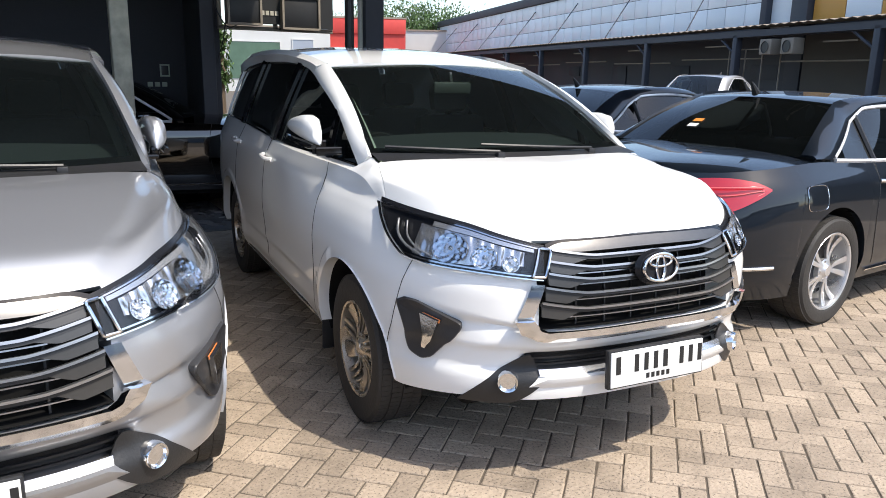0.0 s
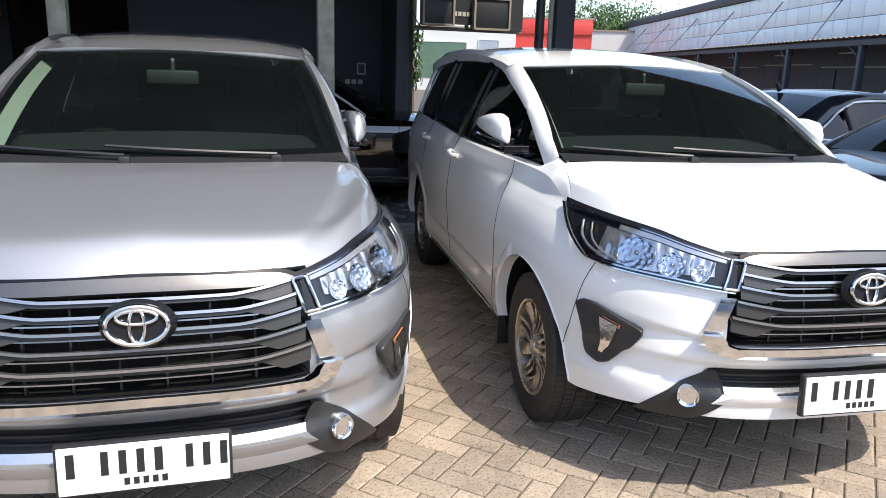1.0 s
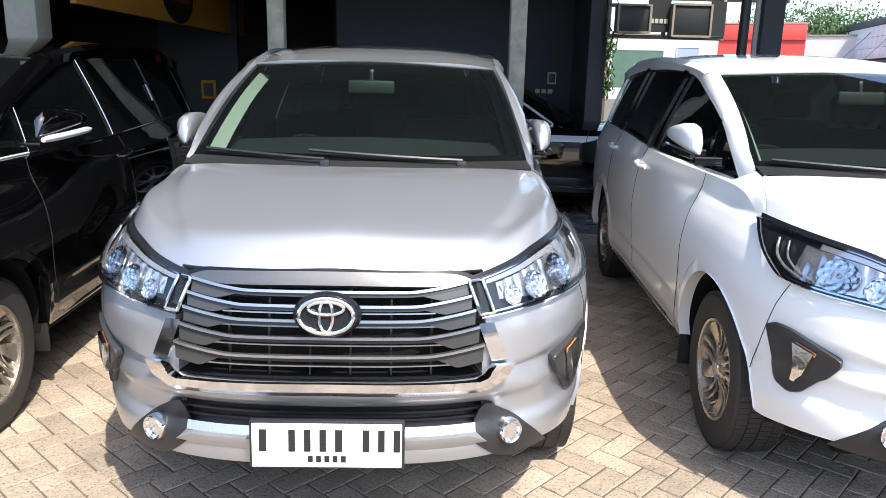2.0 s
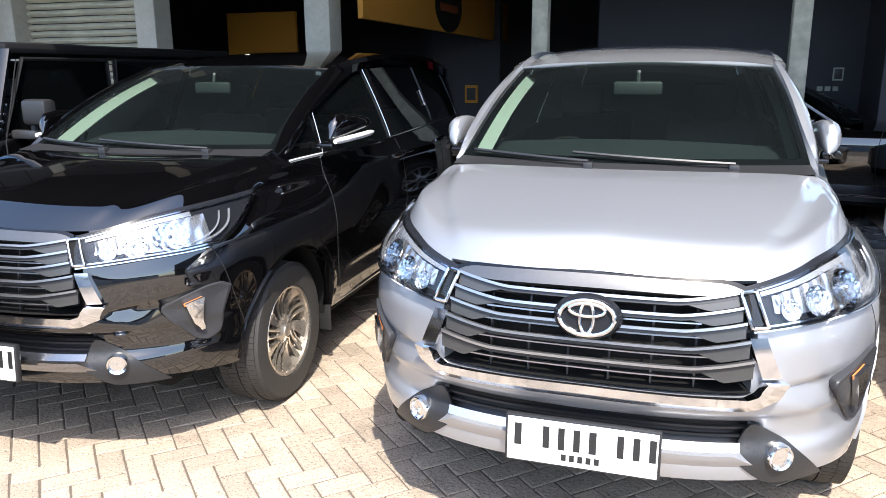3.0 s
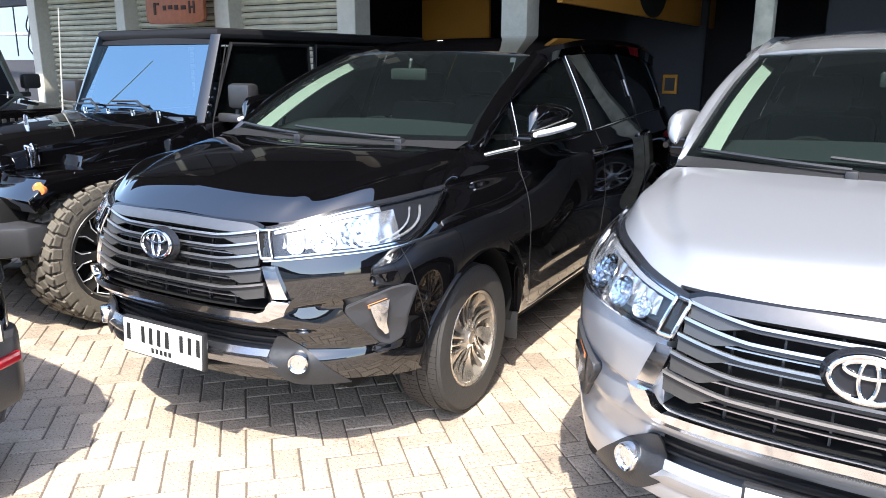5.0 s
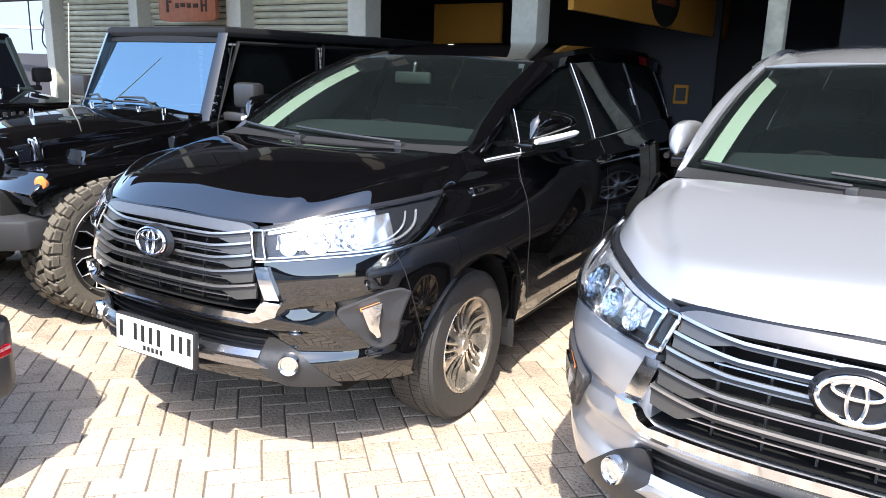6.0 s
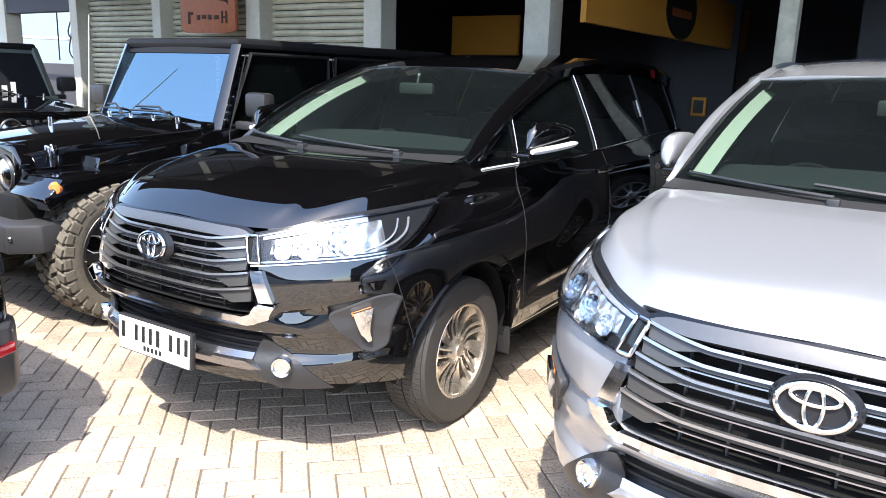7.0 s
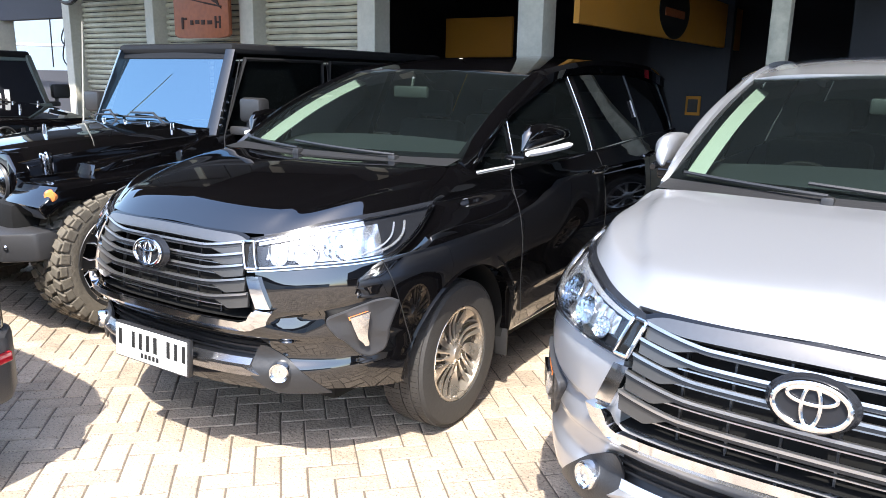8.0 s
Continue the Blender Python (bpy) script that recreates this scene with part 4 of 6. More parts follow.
    part("lower_frame", grid(np.stack([A, A * 0.7 + B * 0.3 + [0, -0.004, 0], B], 1), 0.03), M_CHROME, gr, "bright lower grille frame", smooth=12)
    # emblem: oval disc and rings, plain shapes
    em = thing("badge", "oval chrome badge", "")
    em.parent = car
    em.matrix_basis = pose(0, -0.935, 0.858, -8)
    part("badge_disc", moved(lathe([(0.001, 0.004), (0.9, 0.0), (1.0, -0.02)], 40), Matrix.Rotation(-math.pi / 2, 4, "Z") @ Matrix.Diagonal((1, 0.098, 0.067, 1))), M_LAMPDARK, em)

    def oval(a, b, cz, r):
        t = np.linspace(0, 2 * math.pi, 49)[:-1]
        return tube(np.stack([a * np.cos(t), np.full(48, -0.008), cz + b * np.sin(t)], -1), r, 8, True)
    part("badge_ring", oval(0.077, 0.050, 0, 0.0070), M_CHROME, em)
    part("badge_ring", oval(0.050, 0.018, 0.022, 0.0055), M_CHROME, em)
    part("badge_ring", oval(0.019, 0.046, 0.0, 0.0055), M_CHROME, em)
    # lower intake, skid bar
    x = np.linspace(-0.50, 0.50, 41)
    ax = np.abs(x)
    part("lower_intake", grid(skin(x, np.full(41, 0.43), 0.545 - 0.02 * (ax / 0.5) ** 3, 8, -0.045), 0.01), M_PLASTIC, car)
    for z0 in (0.47, 0.495, 0.52):
        part("intake_slat", grid(skin(x * 0.94, np.full(41, z0 - 0.004), np.full(41, z0 + 0.004), 2, -0.012), 0.012), M_PLASTIC, car)
    x = np.linspace(-0.545, 0.545, 45)
    ax = np.abs(x)
    up = 0.460 - 0.078 * np.clip((ax - 0.43) / 0.105, 0, 1)
    dn = 0.378 - 0.004 * np.clip((ax - 0.3) / 0.25, 0, 1)
    P = skin(x, np.minimum(dn, up - 0.002), up, 8, 0.034)
    P[:, :, 1] += 0.75 * (0.462 - P[:, :, 2])
    part("skid_bar", grid(P, 0.03), paint if paint is not M_BLACK else M_GRILLE, car, "lower bumper bar")
    x = np.linspace(-0.44, 0.44, 41)
    part("skid_step", grid(skin(x, np.full(41, 0.463), np.full(41, 0.486), 3, 0.016), 0.02), M_SATIN if paint is not M_BLACK else M_GRILLE, car)


mirror_and_shaded_trim = mat("grey mirror back and shaded trim", (0.045, 0.055, 0.052), 0.5)


def cabin(car):
    x = np.linspace(-0.66, 0.66, 15)
    A = np.stack([x, 0.28 + 0.14 * (x / 0.66) ** 2, 1.150 + 0 * x], -1)
    B = np.stack([x, 0.72 + 0 * x, 1.195 + 0.025 * np.cos(x * 2.2)], -1)
    C = np.stack([x, 0.80 + 0 * x, 0.85 + 0 * x], -1)
    part("dashboard", grid(np.stack([A, (A + B) / 2 + [0, 0, 0.012], B, C], 1), 0.03), M_CABIN, car)
    part("cabin_floor", box(-0.78, 0.78, 0.3, 3.6, 0.42, 0.5), M_SEAT, car)
    t = np.linspace(0, 2 * math.pi, 33)[:-1]
    q = np.stack([-0.36 + 0.185 * np.cos(t), 0.98 + 0.07 * np.sin(t), 1.02 + 0.17 * np.sin(t)], -1)
    part("steering_wheel", join(tube(q, 0.015, 8, True), box(-0.50, -0.22, 0.95, 0.98, 1.0, 1.04, 0.01), box(-0.40, -0.32, 0.80, 0.98, 0.96, 1.04, 0.01)), M_WELL, car)
    for y0 in (1.45, 2.35):
        for x0 in (-0.38, 0.38):
            st = thing("seat", "", "")
            st.parent = car
            st.matrix_basis = pose(x0, y0, 0)
            part("cushion", box(-0.26, 0.26, -0.5, 0.06, 0.55, 0.74, 0.06), M_SEAT, st)
            part("backrest", moved(box(-0.25, 0.25, -0.06, 0.08, 0.0, 0.62, 0.05), pose(0, 0.05, 0.66, -14)), M_SEAT, st)
            part("headrest", moved(box(-0.13, 0.13, -0.05, 0.05, 0.64, 0.82, 0.04), pose(0, 0.05, 0.66, -14)), M_SEAT, st)
    part("rear_view_mirror", join(box(-0.115, 0.115, 0.82, 0.85, 1.425, 1.49, 0.012), tube([(0, 0.84, 1.47), (0, 0.86, 1.54)], 0.01)), mirror_and_shaded_trim, car)
    # Sun is painted in: pale trim on the right side, dark on the left.
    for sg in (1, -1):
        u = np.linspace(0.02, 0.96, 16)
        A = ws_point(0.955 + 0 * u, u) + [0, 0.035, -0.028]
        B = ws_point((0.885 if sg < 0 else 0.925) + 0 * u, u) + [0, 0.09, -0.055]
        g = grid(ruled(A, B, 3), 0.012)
        part("pillar_trim", g if sg > 0 else mirrored(g), M_TRIM if sg < 0 else mirror_and_shaded_trim, car, "inner pillar trim, sunlight painted in" if sg < 0 else "")


def window_tag(car):
    y, z = np.meshgrid(np.array([2.42, 2.455]), np.array([1.30, 1.41]), indexing="ij")
    part("window_tag", grid(np.stack([green_x(y, z) + 0.004, y, z], -1), 0.001), M_PLATE, car, "small white window tag")


S_CAR = carrier(M_SILVER, pose(0, 0, 0), "silver people carrier parked nose out on block paving", 0.469, -0.948, fold=(-0.105, 0.02))
W_CAR = carrier(M_WHITE, pose(2.369, -0.067, 0, 0, 0, -3.85), "white people carrier parked nose out on block paving", 0.495, -0.958)
B_CAR = carrier(M_BLACK, pose(-2.371, -0.004, 0, 0, 0, 1.74), "glossy black people carrier parked nose out on block paving", 0.469, -0.948, fold=(0.0, 0.09))
window_tag(B_CAR)


# ---- ground ----
ground = tagged(part("ground", grid(np.array([[(x, y, -0.0055) for y in (-400, 400)] for x in (-400, 400)])), M_JOINT, smooth=0), "sandy bed of the block paving", "ground", kind="structure")


U_A, U_B, A_0, B_0 = 0.1027, 0.106, 0.25, 0.55
C_A, S_A, C_B, S_B = math.cos(radians(46.25)), math.sin(radians(46.25)), math.cos(radians(45.25)), math.sin(radians(45.25))


def lattice(a, b):
    """A node of the paving's slightly skewed square net, on the ground."""
    a, b = (a + A_0) * U_A, (b + B_0) * U_B
    det = C_A * C_B + S_A * S_B
    return (a * C_B - b * S_A) / det, (a * S_B + b * C_A) / det


def paver_geo(l, w, h=0.0, turn=0.0, at=(0.0, 0.0), gap=0.0035, worn=0.0):
    """One block with rounded shoulders, its top at h; worn makes its corners uneven."""
    c, s = math.cos(turn), math.sin(turn)
    tilt = random.uniform(-0.006, 0.006) * (worn > 0), random.uniform(-0.006, 0.006) * (worn > 0)

    def ring(inset, z):
        out = []
        for sx, sy in ((-1, -1), (1, -1), (1, 1), (-1, 1)):
            u, v = sx * (l / 2 - gap - inset) + random.uniform(-worn, worn), sy * (w / 2 - gap - inset) + random.uniform(-worn, worn)
            out.append((at[0] + c * u - s * v, at[1] + s * u + c * v, z + tilt[0] * u + tilt[1] * v))
        return out
    v = ring(0.0065, h) + ring(0.002, h - 0.0015) + ring(0.0, h - 0.005) + ring(0.0, -0.03)
    f = [(0, 1, 2, 3)] + [(4 * k + i, 4 * k + i + 4, 4 * k + (i + 1) % 4 + 4, 4 * k + (i + 1) % 4) for k in range(3) for i in range(4)]
    return v, f


def paving(x0, x1, y0, y1):
    """Herringbone of 2:1 blocks over a stretch of the plan: centre, turn, and whether it lies along the first way of the net."""
    out = []
    n = 150
    for a in range(-n, n):
        for b in range(-n, n):
            k = (a + b) % 4
            if k == 3:      # lies across
                p, q, first = lattice(a + 0.5, b + 1.0), lattice(a + 0.5, b + 2.0), False
            elif k == 1:
                p, q, first = lattice(a + 1.0, b + 0.5), lattice(a + 2.0, b + 0.5), True
            else:
                continue
            if x0 < p[0] < x1 and y0 < p[1] < y1:
                out.append((p[0], p[1], math.atan2(q[1] - p[1], q[0] - p[0]), first))
    return out


# ---- the showroom front ----
Y_F = 4.2
for x, w, d, m_, lab in ((-1.11, 0.15, 0.15, M_OLDPOST, "worn grey painted post"), (1.11, 0.15, 0.15, M_OLDPOST, "worn grey painted post"), (-3.36, 0.28, 0.28, M_CONC, "grey painted concrete column"), (3.45, 0.20, 0.2, M_DARKWALL, "dark steel column")):
    p = part("column", box(x - w / 2, x + w / 2, Y_F - d / 2, Y_F + d / 2, 0, 5.2, 0.012), m_)
    tagged(p, lab, "column", kind="structure")


# ---- saloons ----
def plan_w(y, z, P):
    """Half width of a saloon: rounded plan at both ends, side leaning in above and below."""
    y, z = np.asarray(y, float), np.asarray(z, float)
    f = np.clip((P["fc"] - y) / (P["fc"] - P["front"]), 0, 0.9999)
    r = np.clip((y - P["rc"]) / (P["rear"] - P["rc"]), 0, 0.9999)
    s = smooth_curve([(0.15, 0.07), (0.28, 0.04), (0.40, 0.012), (0.62, 0.0), (0.80, 0.004), (0.90, 0.025), (1.0, 0.085), (1.12, 0.16)], z)
    return (P["w"] - s) * (1 - f**2.7) ** (1 / 2.7) * (1 - r**3.0) ** (1 / 3.0)


def saloon(paint, m, label, P, name="saloon_car", group="parked saloon cars", rims=None):
    """A four-door saloon; axes: x to its left, y backwards from the rear axle, z up."""
    car = thing(name, label, "car", m, group)
    wb, wr = P["wb"], P["wr"]
    AR, AZ = wr + 0.055, wr + 0.005

    def sh(y):
        return smooth_curve(P["shoulder"], y)
    arch = [yc - AR * math.cos(a) for yc in (0.0, -wb) for a in np.linspace(0, math.pi, 31)]
    ends = [P["front"] + (P["fc"] - P["front"]) * (1 - math.cos(a)) for a in np.linspace(0.0, 1.5, 26)] + [P["rear"] - (P["rear"] - P["rc"]) * (1 - math.cos(a)) for a in np.linspace(0.0, 1.5, 26)]
    ys = sorted(set(round(v, 4) for v in arch + ends + list(np.linspace(P["front"], P["rear"], 50))))
    rows = []
    M = 26
    tt = np.linspace(0, 1, M)
    for y in ys:
        zb = 0.24
        for yc in (0.0, -wb):
            if abs(y - yc) < AR:
                zb = max(zb, AZ + math.sqrt(AR**2 - (y - yc) ** 2))
        Z = zb + (float(sh(y)) - zb) * tt
        yy = np.full(M, y)
        k = np.clip((y - P["rc"]) / (P["rear"] - P["rc"]), 0, 1)
        kf = np.clip((P["fc"] - y) / (P["fc"] - P["front"]), 0, 1)
        yy = yy - k * smooth_curve([(0.2, 0.10), (0.45, 0.0), (0.65, 0.0), (0.95, 0.10), (1.1, 0.13)], Z) + kf * smooth_curve([(0.2, 0.10), (0.4, 0.0), (0.55, 0.01), (0.8, 0.14), (1.0, 0.2)], Z)
        rows.append(np.stack([plan_w(y, Z, P), yy, Z], -1))
    half = np.array(rows)
    g = grid(half)
    lip = []
    for yc in (0.0, -wb):
        a = np.linspace(0, math.pi, 31)
        A = np.stack([plan_w(yc - AR * np.cos(a), AZ + AR * np.sin(a), P), yc - AR * np.cos(a), AZ + AR * np.sin(a)], -1)
        Bq = A.copy()
        Bq[:, 0] -= 0.06
        q = grid(ruled(A, Bq, 2))
        lip += [q, mirrored(q)]
    part("body", join(g, mirrored(g), *lip), paint, car, smooth=40)
    part("underbody", join(box(-0.62, 0.62, P["front"] + 0.4, P["rear"] - 0.2, 0.2, 0.34, 0.02), box(-P["w"] + 0.08, P["w"] - 0.08, -wb + 0.5, -0.5, 0.19, 0.3, 0.02)), M_WELL, car)
    for yc in (0.0, -wb):
        for sg in (1, -1):
            a = np.linspace(-0.1, math.pi + 0.1, 21)
            A = np.stack([np.full(21, P["w"] - 0.04), yc - AR * np.cos(a), AZ + AR * np.sin(a)], -1)
            Bq = A.copy()
            Bq[:, 0] = 0.5
            C = Bq.copy()
            C[:, 1], C[:, 2] = yc, AZ
            q = join(grid(ruled(A, Bq, 2)), grid(ruled(Bq, C, 2)))
            part("wheel_well", q if sg > 0 else mirrored(q), M_WELL, car)
            wheel(car, (P["w"] - 0.125) * sg, yc, sg, wr, P["rim"], 0.245, rims or M_RIMBRIGHT, spokes=5 if P.get("five") else 9)
    # decks: bonnet and boot lid
    def deck(y0, y1, crown, nm):
        yy = np.linspace(y0, y1, 24)
        s = np.linspace(-1, 1, 25)
        z = sh(yy)
        x = plan_w(yy, z, P)
        kk = np.clip((yy - P["rc"]) / (P["rear"] - P["rc"]), 0, 1)
        kf = np.clip((P["fc"] - yy) / (P["fc"] - P["front"]), 0, 1)
        y2 = yy - kk * smooth_curve([(0.2, 0.10), (0.45, 0.0), (0.65, 0.0), (0.95, 0.10), (1.1, 0.13)], z) + kf * smooth_curve([(0.2, 0.10), (0.4, 0.0), (0.55, 0.01), (0.8, 0.14), (1.0, 0.2)], z)
        G = np.stack([s[:, None] * x[None, :], np.broadcast_to(y2, (25, 24)), z[None, :] + crown * (1 - np.abs(s[:, None]) ** 3)], -1)
        part(nm, grid(G, 0.02), paint, car)
    deck(P["rw0"] - 0.02, P["rear"] - 0.001, 0.045, "boot_lid")
    deck(P["front"] + 0.001, P["ws0"] + 0.05, 0.06, "bonnet")
    # glasshouse
    ht = P["h"]

    def pane(base, top, nm, mt, sag=0.03):
        s = np.linspace(-1, 1, 21)
        t = np.linspace(0, 1, 12)
        A = np.stack([base[0] * s, base[1] + base[3] * s**2, base[2] - 0.01 * s**2], -1)
        Bq = np.stack([top[0] * s, top[1] + top[3] * s**2, top[2] - 0.03 * s**2], -1)
        G = A[:, None] * (1 - t)[None, :, None] + Bq[:, None] * t[None, :, None]
        G[:, :, 2] += sag * np.sin(np.pi * t)[None, :]
        return G, part(nm, grid(G), mt, car)
    rwz = float(sh(P["rw0"])) + 0.035
    RW, _ = pane((0.74, P["rw0"], rwz, -0.06), (0.56, P["rw1"], ht - 0.045, -0.05), "rear_window", M_TINT)
    wsz = float(sh(P["ws0"])) + 0.05
    WS, _ = pane((0.66, P["ws0"], wsz, 0.16), (0.53, P["ws1"], ht - 0.045, 0.07), "windscreen", M_GLASS)
    yy = np.linspace(0, 1, 24)
    rr = []
    for s in np.linspace(-1, 1, 25):
        a = abs(s)
        y0, y1 = P["ws1"] + 0.07 * a**2, P["rw1"] - 0.05 * a**2
        y = y0 + (y1 - y0) * yy
        xe = 0.53 + 0.055 * np.sin(np.pi * yy) + 0.03 * yy
        rr.append(np.stack([xe * s, y, ht - 0.045 - 0.03 * a**2 + (0.045) * np.sin(np.pi * yy) ** 0.7], -1))
    part("roof", grid(np.array(rr), 0.02), paint, car)
    for sg in (1, -1):
        edge = np.concatenate([WS[-1][:-1], rr[-1], RW[-1][::-1][1:]])
        n = len(edge)
        yb = edge[:, 1]
        top_z = edge[:, 2] - 0.055
        zb = sh(yb) + 0.012
        win_z = np.maximum(zb, np.minimum(top_z, zb + np.clip((yb - (P["ws0"] + 0.25)) / 1.0, 0, 1) * 0.6))
        fall = np.clip((P["dlo"] - yb) / 0.62, 0, 1) ** 0.6
        win_z = np.maximum(zb, np.minimum(win_z, zb + (top_z - zb) * fall))
        xb = plan_w(yb, sh(yb), P) - 0.01
        t = np.clip((win_z - zb) / np.maximum(edge[:, 2] - zb, 0.02), 0, 1)
        xw = xb + (edge[:, 0] + 0.03 - xb) * t
        Wt = np.stack([xw, yb, win_z], -1)
        Bs = np.stack([xb, yb, zb - 0.012], -1)
        f_ = np.linspace(0, 1, 9)
        span = np.linalg.norm(edge - Wt, axis=1)
        swell = (0.02 + 0.10 * np.clip(span - 0.1, 0, 0.6))[:, None] * (4 * f_ * (1 - f_))[None, :]
        R9 = edge[:, None] * (1 - f_)[None, :, None] + Wt[:, None] * f_[None, :, None]
        R9[:, :, 0] += swell * 0.8
        R9[:, :, 2] += swell * 0.35
        q = grid(R9, 0.015)
        part("roof_rail", q if sg > 0 else mirrored(q), paint, car)
        q = grid(ruled(Wt, Bs, 6))
        part("side_window", q if sg > 0 else mirrored(q), M_TINT, car)
        ok = win_z > zb + 0.004
        part("window_chrome", join(tube((Wt[ok] + [0.008, 0, 0]) * [sg, 1, 1], 0.015, 6), tube((Bs[ok] + [0.006, 0, 0.01]) * [sg, 1, 1], 0.014, 6)), M_WINTRIM, car, "bright window surround")
        for yp in (P["dlo"] - 0.50, P["dlo"] - 1.42):
            i = int(np.argmin(np.abs(yb - yp)))
            q = tube(np.array([Bs[i], Wt[i]]) * [sg, 1, 1] + [0.004 * sg, 0, 0], 0.018, 6)
            part("window_post", q, M_PLASTIC, car)
        for y0 in P["gaps"]:
            z = np.linspace(0.34, float(sh(y0)), 14)
            y = y0 + 0.06 * np.sin(np.pi * (z - 0.34) / 0.7)
            part("door_gap", tube(np.stack([plan_w(y, z, P) + 0.0005, y, z], -1) * [sg, 1, 1], 0.003, 5), M_PLASTIC, car)
        for y0 in P["handles"]:
            u = np.linspace(-1, 1, 9)
            xo = plan_w(y0, 0.90, P)
            part("door_handle", tube(np.stack([xo + 0.004 + 0.028 * (1 - u**4), y0 + 0.105 * u, 0.90 + 0 * u], -1) * [sg, 1, 1], 0.013, 8), M_CHROME, car)
        # rear lamp wraps the corner
        yl = np.linspace(P["rear"] - 0.42, P["rear"] - 0.02, 24)
        v = np.linspace(0, 1, 9)
        hi_ = smooth_curve([(0, 0.918), (0.25, 0.958), (0.6, 0.975), (1, 0.955)], np.linspace(0, 1, 24))
        lo_ = smooth_curve([(0, 0.908), (0.25, 0.850), (0.6, 0.780), (1, 0.760)], np.linspace(0, 1, 24))
        zc, hh = (hi_ + lo_) / 2, (hi_ - lo_) / 2
        Z = (zc - hh)[:, None] + (2 * hh)[:, None] * v
        Y = np.broadcast_to(yl[:, None], Z.shape)
        k = np.clip((Y - P["rc"]) / (P["rear"] - P["rc"]), 0, 1)
        X = plan_w(Y, Z, P) + 0.012
        Yd = Y - k * smooth_curve([(0.2, 0.10), (0.45, 0.0), (0.65, 0.0), (0.95, 0.10), (1.1, 0.13)], Z) + 0.012
        lamp = part("tail_lamp", grid(np.stack([X, Yd, Z], -1) * [sg, 1, 1], 0.02, flip=sg < 0), P.get("lamp", M_RED), car, "red tail lamp" if "lamp" not in P else "dark glossy tail lamp")
        for f in (0.25, 0.5, 0.75):
            q = np.stack([X[:, 4] + 0.004, Yd[:, 4] + 0.004, (zc - hh + 2 * hh * f)], -1)
            part("lamp_bar", tube(q[3:] * [sg, 1, 1], 0.004, 6), M_REDLINE if "lamp" not in P else M_CHROME, lamp)
        # bright strip low on the bumper, fuel flap
        yl = np.linspace(P["rear"] - 0.50, P["rear"] - 0.20, 20)
        q = np.stack([plan_w(yl, 0.45, P) + 0.004, yl, 0.45 + 0 * yl], -1)
        part("bumper_strip", tube(q * [sg, 1, 1], 0.012, 6), M_CHROME, car)
        yl = np.linspace(-wb + 0.5, -0.48, 12)
        part("sill_strip", tube(np.stack([plan_w(yl, 0.30, P) + 0.004, yl, 0.30 + 0 * yl], -1) * [sg, 1, 1], 0.012, 6), M_CHROME, car)
        mm = thing("door_mirror", "", "")
        mm.parent = car
        mm.matrix_basis = pose((P["w"] + 0.03) * sg, P["ws0"] + 0.55, 1.02)
        part("shell", box(-0.09, 0.09, -0.06, 0.06, -0.05, 0.06, 0.035), paint, mm)
        part("stalk", box(-0.16 * sg, 0, -0.03, 0.03, -0.07, -0.045, 0.008), M_PLASTIC, mm)
    a = np.linspace(0, 2 * math.pi, 41)
    yl, zl = 0.30 + 0.105 * np.sign(np.cos(a)) * np.abs(np.cos(a)) ** 0.4, 0.845 + 0.075 * np.sign(np.sin(a)) * np.abs(np.sin(a)) ** 0.4
    yl = yl - 0.05
    part("fuel_flap", tube(np.stack([-(plan_w(yl, zl, P) + 0.0015), yl, zl], -1)[:-1], 0.003, 5, True), M_CHROME, car)
    q = np.array([(0, P["rw1"] - 0.02, ht - 0.02), (0, P["rw1"] + 0.02, ht + 0.03), (0, P["rw1"] + 0.05, ht + 0.06)])
    part("roof_aerial", tube(q, [0.03, 0.018, 0.006], 8), M_PLASTIC, car)
    if P.get("tags"):
        for (i0, i1), k0, mt in (((12, 14), 4, M_ORANGETAG), ((12, 14), 3, M_PLATE)):
            part("window_sticker", grid(RW[i0:i1 + 1, k0:k0 + 2] * 0.6 + RW[i0, k0] * 0.4 + [0, 0.002, 0.005], 0.001), mt, car, "small bright window sticker")
    # cabin
    part("cabin", join(box(-0.62, 0.62, P["ws0"] + 0.15, P["rw0"] - 0.1, 0.4, 0.80, 0.05), *[moved(box(-0.25, 0.25, -0.06, 0.06, 0.0, 0.62, 0.05), pose(x, y, 0.52, -14)) for x in (-0.36, 0.36) for y in (P["ws0"] + 1.35, P["rw0"] - 0.75)]), M_SEAT, car)
    return car


LIMO = dict(w=0.945, h=1.455, front=-4.02, rear=1.10, fc=-2.6, rc=0.05, wb=3.08, wr=0.354, rim=0.255, five=True, rw0=0.22, rw1=-0.42, ws0=-2.35, ws1=-1.62, dlo=-0.05, gaps=(-0.55, -1.55, -2.5), handles=(-0.62, -1.62),
            shoulder=[(-4.02, 0.70), (-3.6, 0.82), (-2.5, 0.95), (-1.5, 0.985), (-0.4, 1.02), (0.2, 1.045), (0.7, 1.02), (1.1, 0.985)])
saloon(M_NAVY, pose(4.606, 0.783, 0, 0, 0, 96.0), "dark blue-black limousine with red tail lamps on block paving", dict(LIMO, tags=True))
saloon(M_NAVY, pose(4.877, 3.188, 0, 0, 0, 92.7), "dark blue saloon with bright window surrounds", LIMO)
saloon(M_BLACK, pose(-0.18, 6.72, 0, 0, 0, 80.0), "black saloon parked inside the dark showroom", LIMO)
